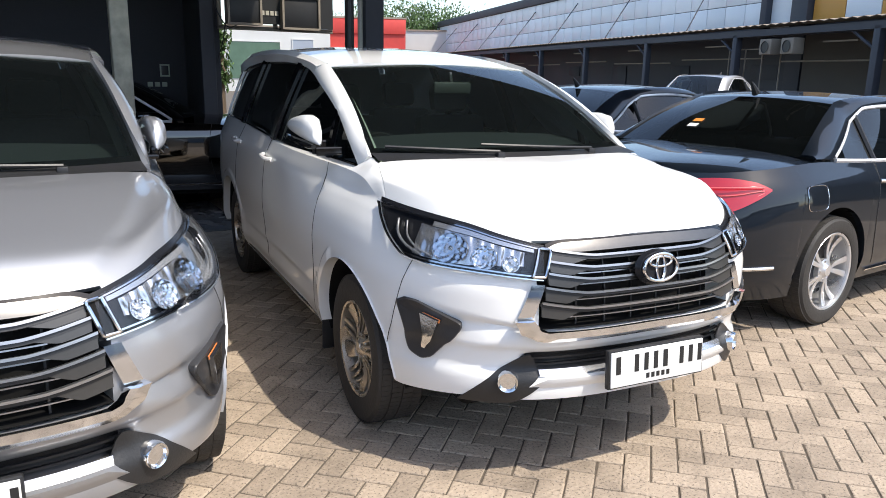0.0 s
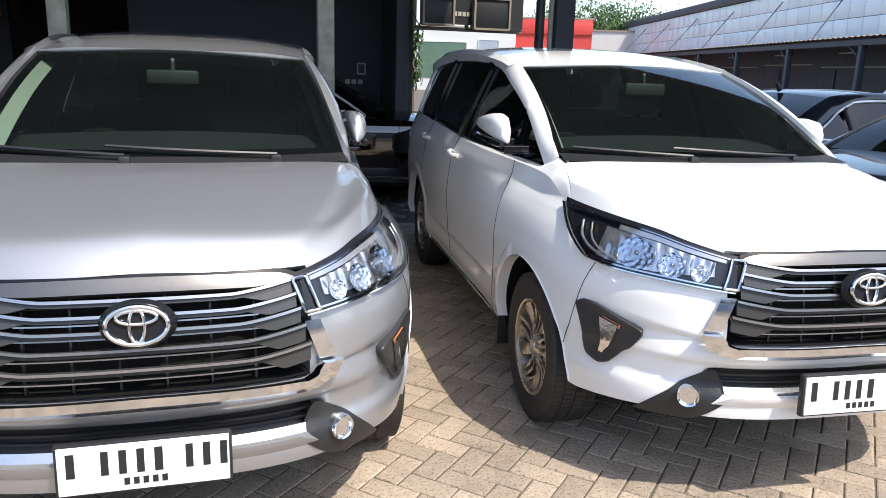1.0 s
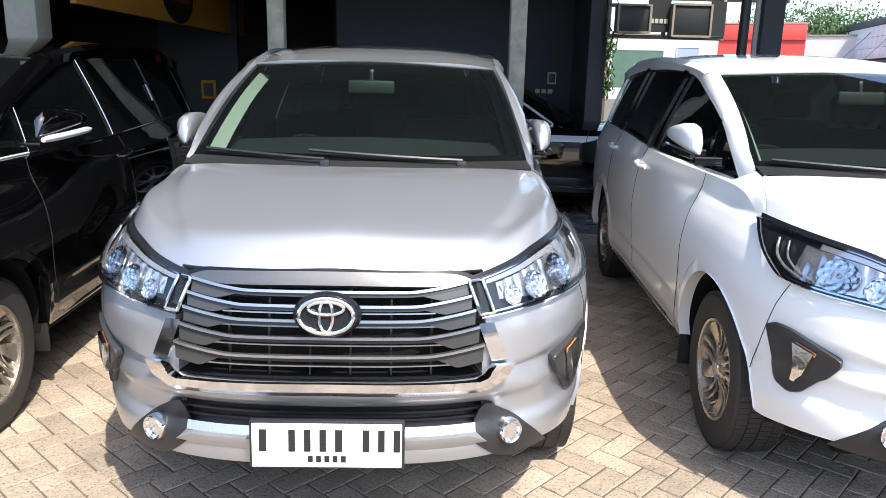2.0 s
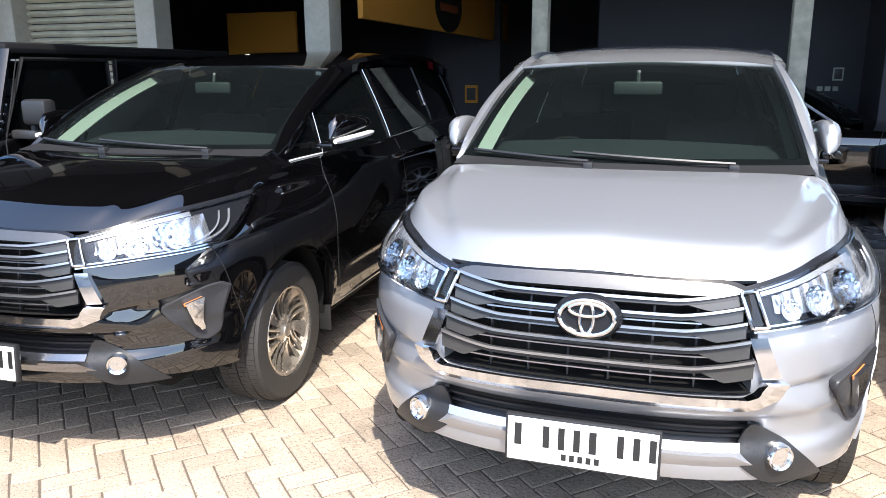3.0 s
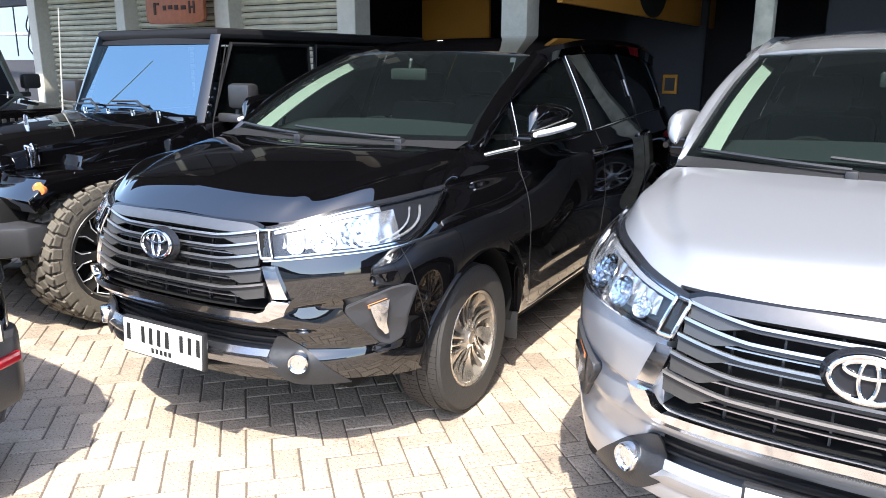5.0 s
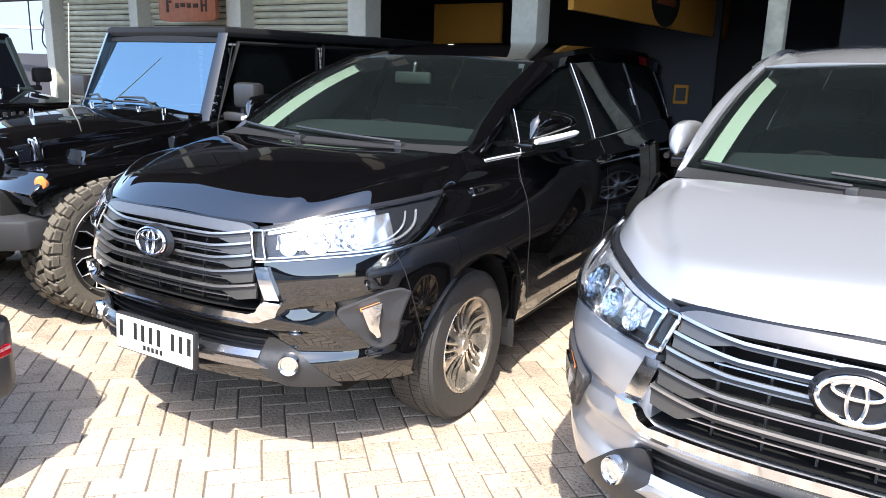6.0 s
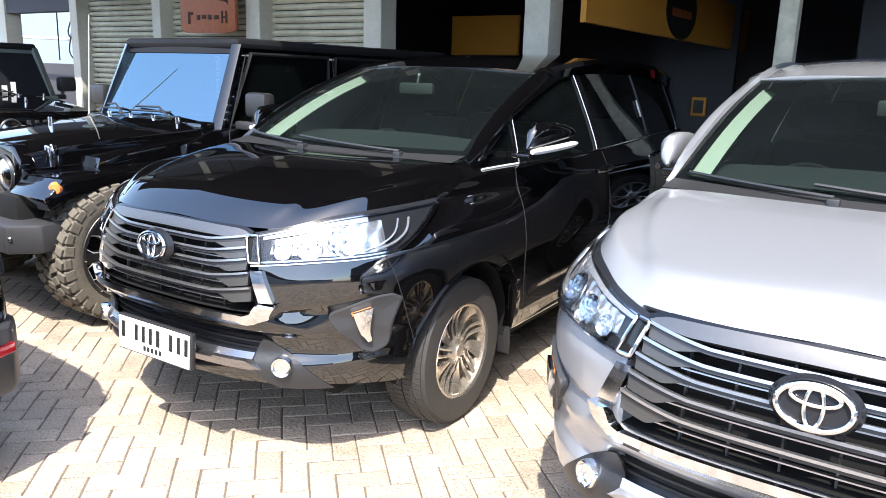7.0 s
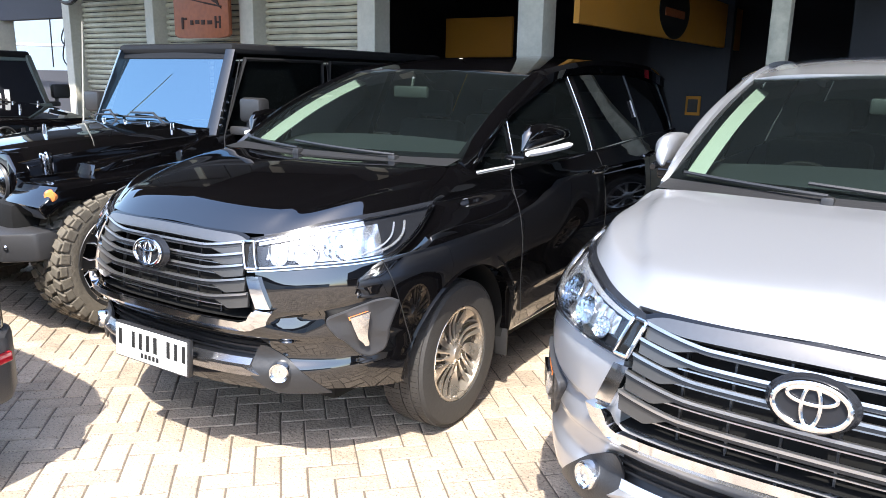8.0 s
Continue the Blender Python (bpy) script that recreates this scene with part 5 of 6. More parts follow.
saloon(M_SILVER, pose(15.3, 9.8, 0, 0, 0, -72.0), "pale grey car parked under the far canopy", dict(LIMO, h=1.62), group="cars under the far canopy")


# ---- off-road cars ----
M_HARDTOP = mat("textured black hard top", (0.008, 0.008, 0.009), 0.6, spec=0.2, grain=0.2, scale=150, bump=0.08)
# Blue sky's reflection is put into the sheen colour and a raised index.
M_SCREEN = glass("off-road glass, sky blue put in its sheen", (0.8, 0.88, 0.9), clear=0.2, ior=3.8, sheen=(0.62, 0.86, 0.97))


def offroad(paint, m, label, frame_paint, mark=False, dark_glass=False):
    """A boxy off-road car with separate wings and an upright screen; x to its left, y backwards, z up; y = 0 between wing and screen."""
    car = thing("off_road_car", label, "car", m, "off-road cars side by side")
    AX = -0.10
    # bonnet: narrow at the nose, domed
    s = np.linspace(-1, 1, 21)
    t = np.linspace(0, 1, 16)
    w = 0.54 + 0.19 * t
    zc = 1.035 + 0.10 * t
    G = np.stack([s[:, None] * w[None, :], np.broadcast_to(-0.47 + 1.25 * t, (21, 16)), zc[None, :] + 0.055 * (1 - np.abs(s[:, None]) ** 2.6) - 0.03 * (1 - t[None, :]) ** 4], -1)
    side = []
    for sg in (1, -1):
        A = G[-1] * [sg, 1, 1]
        Bq = A.copy()
        Bq[:, 2] -= 0.11
        C = A.copy()
        C[:, 2] -= 0.40
        C[:, 0] -= 0.02 * sg
        side.append(grid(np.stack([A + [0.0, 0, 0], Bq + [0.012 * sg, 0, 0], C], 1)))
    part("bonnet", join(grid(G, 0.02)), paint, car)
    for q in side:
        part("bonnet_side", q, paint, car)
    # grille with seven uprights and round lamps
    gx = 0.56
    part("grille_panel", prism([(-gx, 0.62), (gx, 0.62), (gx + 0.02, 0.96), (gx - 0.06, 1.06), (-gx + 0.06, 1.06), (-gx - 0.02, 0.96)], "y", -0.50, -0.40, 0.015), paint, car)
    for k in range(7):
        part("grille_slot", box(-0.24 + k * 0.08 - 0.022, -0.24 + k * 0.08 + 0.022, -0.508, -0.490, 0.70, 0.98, 0.006), M_PLASTIC, car)
    for sg in (1, -1):
        hl = part("headlight", moved(lathe([(0.001, 0.028), (0.05, 0.024), (0.085, 0.008), (0.098, 0.004), (0.104, -0.01), (0.104, -0.03)], 32), Matrix.Translation((0.415 * sg, -0.505, 0.885)) @ Matrix.Rotation(-math.pi / 2, 4, "Z")), M_REFL, car, "round clear headlight")
        part("lamp_ring", moved(lathe([(0.098, 0.012), (0.108, 0.014), (0.118, 0.0)], 32), Matrix.Translation((0.415 * sg, -0.508, 0.885)) @ Matrix.Rotation(-math.pi / 2, 4, "Z")), M_PLASTIC, hl)
        part("fog_lamp", moved(lathe([(0.001, 0.02), (0.05, 0.016), (0.062, 0.0), (0.062, -0.04)], 24), Matrix.Translation((0.52 * sg, -0.53, 0.70)) @ Matrix.Rotation(-math.pi / 2, 4, "Z")), M_REFL, car)
        # wing flare: flat trapezoid arch of its own
        prof = [(-0.62, 0.80), (-0.50, 0.905), (0.20, 0.935), (0.52, 0.60), (0.56, 0.50), (0.46, 0.50), (0.16, 0.86), (-0.46, 0.83), (-0.58, 0.72)]
        prof = [(y + 0.05, z) for y, z in prof]
        g = prism(prof, "x", 0.56 * sg, 0.955 * sg, 0.018)
        part("front_wing", g, paint, car)
        ind = part("side_lamp", moved(lathe([(0.001, 0.036), (0.028, 0.031), (0.040, 0.0)], 20), Matrix.Translation((0.925 * sg, -0.475, 0.850)) @ Matrix.Rotation(radians(-90 + 48 * sg), 4, "Z")), M_AMBER, car, "amber side lamp")
        prof = [(2.35, 0.55), (2.42, 0.70), (2.62, 0.92), (3.10, 0.92), (3.32, 0.66), (3.36, 0.5), (3.28, 0.5), (3.06, 0.84), (2.68, 0.84), (2.46, 0.6)]
        part("rear_wing", prism(prof, "x", 0.72 * sg, 0.955 * sg, 0.015), paint, car)
        # bonnet latch
        lt = part("bonnet_latch", join(box(0.565 * sg - 0.025, 0.565 * sg + 0.03, -0.33, -0.27, 0.925, 1.055, 0.008), tube([(0.60 * sg, -0.30, 0.93), (0.615 * sg, -0.30, 1.0), (0.58 * sg, -0.30, 1.06)], 0.012, 6)), M_CHROME, car)
        # body side, doors, pillars
        part("body_side", prism([(0.50, 0.40), (2.40, 0.40), (2.52, 0.62), (2.68, 0.86), (3.06, 0.86), (3.3, 0.60), (3.62, 0.60), (3.62, 1.12), (0.72, 1.12), (0.50, 1.03)], "x", 0.70 * sg, 0.775 * sg, 0.012), paint, car)
        part("wing_side", prism([(-0.2, 0.70), (0.55, 0.45), (0.72, 0.45), (0.80, 1.10), (-0.1, 0.98)], "x", 0.60 * sg, 0.74 * sg, 0.01), paint, car)
        part("screen_post", mir(grid(np.array([[(0.700, 0.752, 1.10), (0.735, 0.758, 1.10), (0.772, 0.785, 1.10)], [(0.645, 1.012, 1.71), (0.680, 1.018, 1.71), (0.712, 1.04, 1.71)]]), 0.06, flip=True), sg), M_NAVY if not mark else frame_paint, car)
        for (a, b, c_, d_) in ((0.94, 1.90, 1.12, 1.88), (2.0, 2.78, 2.0, 2.76), (2.9, 3.5, 2.9, 3.46)):
            part("side_window", prism([(a - 0.035, 1.13), (b + 0.035, 1.13), (d_ + 0.035, 1.66), (c_ - 0.005, 1.66)], "x", 0.712 * sg, 0.716 * sg), M_TINT, car)
            fo = [(a - 0.03, 1.14), (b + 0.03, 1.14), (d_ + 0.03, 1.645), (c_, 1.645)]
            q = np.array([(0.722 * sg, y, z) for y, z in fo])
            part("window_frame", tube(q, 0.016, 6, True), M_HARDTOP, car)
        for y in (0.86, 1.95, 2.84):
            part("door_gap", tube([(0.777 * sg, y, 0.46), (0.777 * sg, y, 1.10), (0.735 * sg, y + (0.2 if y < 1 else 0), 1.64)], 0.004, 5), M_PLASTIC, car)
        for y in (1.75, 2.62):
            part("door_handle", box(0.775 * sg - 0.0, 0.80 * sg, y - 0.09, y + 0.09, 0.99, 1.03, 0.01), M_PLASTIC, car)
        for z in (1.18, 1.23, 1.28, 1.34):
            part("bolt", moved(lathe([(0.001, 0.008), (0.009, 0.006), (0.012, 0.0)], 8), pose(0.742 * sg - 0.03 * (z - 1.18) * sg, 0.84 + (z - 1.13) * 0.45, z, 0, 0, 0 if sg > 0 else 180)), M_CHROME, car)
        mm = thing("door_mirror", "", "")
        mm.parent = car
        mm.matrix_basis = pose(0.985 * sg, 0.96, 1.295)
        part("shell", box(-0.105, 0.105, -0.055, 0.055, -0.085, 0.085, 0.03), M_PLASTIC, mm)
        part("mirror_glass", box(-0.085, 0.085, 0.054, 0.058, -0.07, 0.07), M_CHROME, mm)
        part("stalk", join(box(-0.24 * sg, -0.02 * sg, -0.03, 0.03, -0.18, -0.12, 0.015), tube([(-0.06 * sg, 0, -0.14), (-0.05 * sg, 0, -0.07)], 0.022)), M_GREYPLASTIC, mm)
        for yc, turn in ((AX, 2), (2.86, 0)):
            w_ = offroad_wheel(car, 0.84 * sg, yc, sg, turn)
            part("wheel_well", box(0.45 * sg, 0.70 * sg, yc - 0.5, yc + 0.5, 0.45, 0.80, 0.05), M_WELL, car)
    # screen
    s = np.linspace(-1, 1, 15)
    t = np.linspace(0, 1, 8)
    A = np.stack([0.715 * s, 0.77 + 0.02 * s**2, 1.145 + 0 * s], -1)
    Bq = np.stack([0.665 * s, 1.03 + 0.02 * s**2, 1.675 + 0 * s], -1)
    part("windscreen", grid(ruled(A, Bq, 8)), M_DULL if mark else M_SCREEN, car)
    part("screen_sill", tube(A + [0, -0.005, -0.015], 0.035, 8), frame_paint, car)
    part("screen_header", grid(ruled(Bq + [0, -0.022, -0.03], Bq + [0, 0.012, 0.045], 3), 0.05), M_HARDTOP if not mark else frame_paint, car)
    part("cowl", box(-0.72, 0.72, 0.66, 0.86, 1.06, 1.165, 0.02), frame_paint, car)
    for x0, x1 in ((0.30, -0.28), (-0.30, -0.66)):
        part("wiper", join(tube([(x0, 0.72, 1.17), (x0 - 0.20 * (1 if x0 > 0 else 0.8), 0.76, 1.245), (x1 + 0.05, 0.79, 1.235)], 0.009, 6), tube([(x0 - 0.05, 0.755, 1.215), (x1, 0.765, 1.205)], 0.008, 6), box(x0 - 0.02, x0 + 0.02, 0.70, 0.74, 1.15, 1.185, 0.006)), M_PLASTIC, car)
    for k in range(5):
        part("bonnet_stop", lathe([(0.001, 1.19 + 0.0), (0.012, 1.185), (0.014, 1.12)], 10, "z") if k == 0 else moved(lathe([(0.001, 0.05), (0.012, 0.045), (0.014, 0.0)], 10, "z"), pose(-0.6 + 0.28 * k, 0.62, 1.15)), M_CHROME, car)
    part("aerial", tube([(-0.70, 0.67, 1.10), (-0.575, 0.66, 1.905)], [0.007, 0.004], 6), M_CONC, car)
    # hard top
    part("hard_top", join(box(-0.70, 0.70, 1.02, 3.62, 1.675, 1.755, 0.035), box(-0.70, 0.70, 3.52, 3.62, 1.12, 1.70, 0.03)), M_HARDTOP, car, "black hard top")
    part("tub_floor", join(box(-0.70, 0.70, 0.6, 3.6, 0.45, 0.62), box(-0.70, 0.70, 0.84, 1.08, 0.7, 1.13, 0.03)), M_CABIN, car)
    for x0 in (-0.36, 0.36):
        for y0 in (1.75, 2.65):
            st = thing("seat", "", "")
            st.parent = car
            st.matrix_basis = pose(x0, y0, 0)
            part("cushion", box(-0.24, 0.24, -0.45, 0.05, 0.62, 0.78, 0.05), M_SEAT, st)
            part("backrest", moved(box(-0.23, 0.23, -0.06, 0.06, 0, 0.62, 0.04), pose(0, 0.03, 0.74, -12)), M_SEAT, st)
            part("headrest", moved(box(-0.12, 0.12, -0.05, 0.05, 0.63, 0.78, 0.03), pose(0, 0.03, 0.74, -12)), M_SEAT, st)
    # steel bumper, chassis
    part("front_bumper", join(prism([(-0.92, -0.58), (-0.80, -0.72), (0.80, -0.72), (0.92, -0.58), (0.92, -0.44), (-0.92, -0.44)], "z", 0.49, 0.655, 0.02)), M_GREYPLASTIC, car, "black steel bumper")
    for x in (-0.82, 0.82):
        part("bumper_bolt", moved(lathe([(0.001, 0.01), (0.012, 0.008), (0.016, 0.0)], 10), Matrix.Translation((x, -0.70, 0.58)) @ Matrix.Rotation(-math.pi / 2, 4, "Z")), M_CHROME, car)
    part("chassis", join(box(-0.45, 0.45, -0.6, 3.5, 0.38, 0.52, 0.02), box(-0.70, 0.70, AX - 0.06, AX + 0.06, 0.36, 0.48, 0.03), box(-0.70, 0.70, 2.80, 2.92, 0.36, 0.48, 0.03)), M_WELL, car)
    part("side_step", join(box(0.72, 0.90, 0.5, 2.3, 0.36, 0.42, 0.02), box(-0.90, -0.72, 0.5, 2.3, 0.36, 0.42, 0.02)), M_GREYPLASTIC, car)
    if mark:        # white lettering low on the glass, as plain bars
        for k, (w_, h_) in enumerate(((0.045, 0.14), (0.055, 0.09), (0.055, 0.09), (0.05, 0.13))):
            x0 = -0.06 + k * 0.10
            part("glass_mark", box(x0, x0 + w_, 0.768, 0.780, 1.19, 1.19 + h_), M_PLATE, car, "white lettering as plain bars", smooth=0)
    return car


def offroad_wheel(parent, x, y, side, turn):
    r, rim, h = 0.425, 0.295, 0.14
    w = thing("wheel", "", "")
    w.parent = parent
    w.matrix_basis = pose(x, y, r, 0, 0, turn) @ pose(0, 0, 0, 0, 0, 0 if side > 0 else 180)
    prof = [(rim * 0.9, -h * 0.9), (rim, -h), (r * 0.80, -h * 1.04), (r * 0.92, -h * 1.0), (r * 0.955, -h * 0.85), (r * 0.955, h * 0.85), (r * 0.92, h * 1.0), (r * 0.80, h * 1.04), (rim, h), (rim * 0.9, h * 0.9)]
    tyre = part("tyre", lathe(prof, 60), M_MUD, w)
    tr = []
    n = 34
    for i in range(n):
        a = 360 * i / n
        for x0, x1, sk, o in ((-1.0, -0.52, 18, 0), (-0.44, 0.02, -24, 0.5), (-0.02, 0.44, 24, 0), (0.52, 1.0, -18, 0.5)):
            g = box(-(x1 - x0) * h / 2, (x1 - x0) * h / 2, -0.026, 0.026, r * 0.93, r * 1.0, 0.005)
            g = moved(g, pose((x0 + x1) / 2 * h, 0, 0, 0, 0, sk))
            tr.append(moved(g, pose(0, 0, 0, a + o * 360 / n)))
        g = box(0.86 * h, 1.06 * h, -0.03, 0.03, r * (0.82 if i % 2 else 0.86), r * 0.965, 0.006)
        tr.append(moved(g, pose(0, 0, 0, a + 180 / n)))
        g = box(-1.06 * h, -0.86 * h, -0.03, 0.03, r * (0.82 if i % 2 else 0.86), r * 0.965, 0.006)
        tr.append(moved(g, pose(0, 0, 0, a + 180 / n)))
    part("tread", join(*tr), M_MUD, tyre, smooth=0)
    rm = part("rim", lathe([(rim * 1.02, h * 0.98), (rim * 1.0, h * 1.03), (rim * 0.93, h * 1.0), (rim * 0.90, h * 0.6), (rim * 0.86, -h * 0.4)], 56), M_RIMDARK, w)
    part("rim_back", lathe([(0.001, h * 0.05), (rim * 0.88, h * 0.05)], 40), M_WELL, rm)
    part("hub_cap", lathe([(0.001, h * 0.78), (rim * 0.2, h * 0.76), (rim * 0.26, h * 0.5)], 28), M_RIMDARK, rm)
    for i in range(8):
        a = 45 * i
        part("spoke", moved(prism([(-0.024, rim * 0.2), (0.024, rim * 0.2), (0.040, rim * 0.92), (-0.040, rim * 0.92)], "x", h * 0.48, h * 0.72, 0.006), pose(0, 0, 0, a)), M_RIMDARK, rm)
        c = [(-0.034, rim * 0.50), (-0.052, rim * 0.68), (-0.040, rim * 0.86), (0.040, rim * 0.86), (0.052, rim * 0.68), (0.034, rim * 0.50)]
        q = [tuple(Matrix.Rotation(radians(a + 22.5), 3, "X") @ Vector((h * 0.74, u, v))) for u, v in c]
        part("milled_edge", tube(q, 0.004, 6), M_PLATE, rm)
        s_, c_ = math.sin(radians(a)), math.cos(radians(a))
        part("rim_bolt", moved(lathe([(0.001, 0.01), (0.007, 0.008), (0.009, 0.0)], 8), pose(h * 0.99, -s_ * rim * 0.95, c_ * rim * 0.95)), M_CHROME, rm)
    return w


M_DULL = mat("dull dark film", (0.008, 0.009, 0.012), 0.5, spec=0.2)
M_MUD = mat("dusty off-road tyre", (0.12, 0.105, 0.082), 0.9, grain=0.3, scale=50, stain=0.4, stain_scale=7, bump=0.3)
M_OLIVE = mat("grey-green car paint", (0.10, 0.13, 0.125), 0.3, 0.2, 1.0, stain=0.1)
offroad(M_BLACK, pose(-4.864, 0.04, 0, 0, 0, -0.8), "black off-road car with chunky dusty tyres and folded wipers", M_BLACK)
offroad(M_BLACK, pose(-7.95, 1.44, 0, 0, 0, 90), "dark off-road car with a grey-green screen frame and white lettering", M_OLIVE, mark=True)


# ---- the small black hatchback, tail towards the row ----
HATCH = dict(lamp=M_LAMPDARK, w=0.86, h=1.50, front=-3.05, rear=0.62, fc=-1.9, rc=0.36, wb=2.45, wr=0.30, rim=0.20, rw0=0.47, rw1=0.36, ws0=-1.75, ws1=-1.1, dlo=0.1, gaps=(-0.35, -1.2, -1.95), handles=(-0.4, -1.3),
             shoulder=[(-3.05, 0.72), (-2.6, 0.85), (-1.9, 0.97), (-1.0, 1.0), (0.0, 1.03), (0.35, 1.03), (0.62, 0.98)])
hb = saloon(M_BLACK, pose(-3.12, -2.20, 0, 0, 0, -89.0), "small black hatchback with its tail to the paving", HATCH, name="hatchback_car")
tail = part("rear_bumper", prism([(-0.89, 0.10), (-0.88, 0.45), (-0.80, 0.57), (-0.62, 0.635), (-0.3, 0.66), (0.3, 0.66), (0.62, 0.635), (0.80, 0.57), (0.88, 0.45), (0.89, 0.10)], "z", 0.34, 0.60, 0.03), M_GREYPLASTIC, hb, "dark grey rear bumper")
for sg in (1, -1):
    part("reflector_strip", moved(box(-0.10, 0.10, -0.012, 0.012, 0.50, 0.54, 0.008), pose(0.71 * sg, 0.604, 0, 0, 0, -20 * sg)), M_RED, hb, "red rear reflector")
plate(hb, pose(-0.62, 0.612, 0.645, 0, 0, 165), 0.22, 0.075, (0.04, 0.04, 0.035, 0.04), M_CONC)


M_PALE_RAIL = mat("white rail paint", (0.75, 0.76, 0.76), 0.5, stain=0.1)


# ---- showroom front: shutters, board, inner walls ----
def structure(name, geo, mt, label, category, smooth=0):
    return tagged(part(name, geo, mt, smooth=smooth), label, category, kind="structure")


for x, w in ((-5.43, 0.26), (-7.39, 0.26), (-9.38, 0.19), (-11.49, 0.20), (-13.72, 0.2)):
    structure("column", box(x - w / 2, x + w / 2, Y_F - 0.14, Y_F + 0.14, 0, 5.2, 0.012), M_CONC, "grey painted concrete post", "column")
for j, (x0, x1, mt, dent) in enumerate(((-7.26, -5.56, M_SHUTTER, 0.02), (-9.285, -7.52, M_SHUTTER, 0.004), (-11.39, -9.475, M_SHUTTER, 0.004))):
    sh_ = thing("roller_shutter", "closed dusty grey roller shutter with dented slats" if j == 0 else "closed dusty grey roller shutter", "shutter", None, "roller shutters", "structure")
    n = 40
    xs = np.linspace(x0, x1, 12)
    for k in range(n):
        z0 = 0.02 + k * 0.078
        u = np.linspace(0, 1, 6)
        wob = dent * np.array([noise.noise((x * 2.1, k * 0.35, j * 5.0)) for x in xs])
        P = np.stack([np.broadcast_to(xs[:, None], (12, 6)), Y_F + 0.10 - 0.032 * np.sin(np.pi * u)[None, :] + wob[:, None], z0 + 0.068 * u[None, :] + 0.3 * wob[:, None]], -1)
        part("slat", grid(P, 0.004), mt, sh_)
    part("backing", box(x0, x1, Y_F + 0.125, Y_F + 0.14, 0, 3.15), M_DARKWALL, sh_)
bd = thing("hanging_board", "reddish carved wooden board hanging before the shutters", "sign")
part("panel", prism([(-8.56, 2.75), (-8.56, 2.03), (-8.50, 1.995), (-8.36, 1.985), (-7.66, 1.985), (-7.53, 1.995), (-7.48, 2.03), (-7.48, 2.75)], "y", 3.86, 3.92, 0.014), M_WOOD, bd)
part("moulding", box(-8.58, -7.46, 3.845, 3.93, 2.72, 2.785, 0.015), M_WOOD, bd)
for x0, w_, z0, h_ in ((-8.40, 0.045, 2.10, 0.15), (-8.345, 0.05, 2.215, 0.03), (-8.22, 0.06, 2.15, 0.06), (-8.12, 0.08, 2.16, 0.05), (-8.0, 0.07, 2.15, 0.06), (-7.88, 0.09, 2.15, 0.05), (-7.74, 0.035, 2.10, 0.15), (-7.66, 0.035, 2.10, 0.15), (-7.70, 0.05, 2.16, 0.03)):
    part("carved_bar", box(x0, x0 + w_, 3.852, 3.864, z0, z0 + h_, 0.004), M_CARVED, bd, "carved lettering as plain bars")
part("carved_branch", tube(smooth_curve([(0, -8.22, 3.86, 2.47), (0.4, -8.0, 3.86, 2.43), (1, -7.60, 3.86, 2.36)], np.linspace(0, 1, 12)), [0.008] * 6 + [0.012] * 6, 6), M_CARVED, bd)
part("carved_bird", prism([(-7.80, 2.48), (-7.74, 2.51), (-7.69, 2.47), (-7.64, 2.38), (-7.60, 2.33), (-7.69, 2.40), (-7.77, 2.43)], "y", 3.848, 3.864), M_CARVED, bd)
for x in (-8.4, -7.8):
    part("hanger", tube([(x, 3.89, 2.75), (x, 3.89, 3.96)], 0.012), M_PLASTIC, bd)

structure("floor", box(-11.4, 2.15, 4.3, 12.2, -0.005, 0.012), mat("grey showroom floor", (0.16, 0.16, 0.16), 0.25, grain=0.1, stain=0.15), "dull grey showroom floor", "floor")
structure("wall_back", box(-11.5, 2.3, 12.0, 12.2, 0, 4), M_DARKWALL, "charcoal painted back wall", "wall")
structure("wall_inner", box(-0.02 - 0.95, -0.85, 7.9, 12.0, 0, 3.6), M_DARKWALL, "charcoal painted inner wall", "wall")
structure("wall_middle", box(-0.97, 2.36, 7.7, 7.9, 0, 3.8), M_DARKWALL, "charcoal painted wall with switches", "wall")
structure("wall_side", box(2.30, 2.46, 6.4, 7.72, 0, 3.8), M_DARKWALL, "charcoal painted wall end", "wall")
structure("wall_shutter_side", box(-9.6, -9.45, 4.34, 12.0, 0, 3.6), M_DARKWALL, "charcoal painted side wall", "wall")
structure("ceiling", box(-11.5, 2.46, 4.0, 12.2, 3.5, 3.62), M_DARKWALL, "dark showroom ceiling", "ceiling")
# Unseen header and canopies, inferred from shade, widened to darken reflections.
structure("wall_header", box(-13.9, 3.6, 4.08, 4.32, 3.0, 5.6), M_DARKWALL, "unseen dark fascia over the showroom front", "wall")
structure("roof", box(-14, 3.8, 3.7, 12.6, 5.6, 5.8), M_DARKWALL, "flat showroom roof", "roof")
structure("front_canopy", box(-10.5, 8.0, 0.10, 4.1, 4.0, 4.05), M_SOFFIT, "unseen dark canopy over the showroom front", "canopy")
structure("side_canopy", box(-14, -10.5, 2.45, 4.1, 4.0, 4.05), M_DARKWALL, "unseen narrow canopy over the open bay", "canopy")
fas = structure("fascia_board", box(-3.06, -3.0, 4.4, 11.0, 2.09, 2.75), M_ORANGE, "mustard fascia board with a dark oval mark", "sign board")
part("oval_mark", moved(lathe([(0.001, 0.006), (1.0, 0.006), (1.0, 0.0)], 40), Matrix.Translation((-2.996, 7.35, 2.45)) @ Matrix.Diagonal((1, 0.62, 0.36, 1))), M_INK, fas, "dark oval mark")
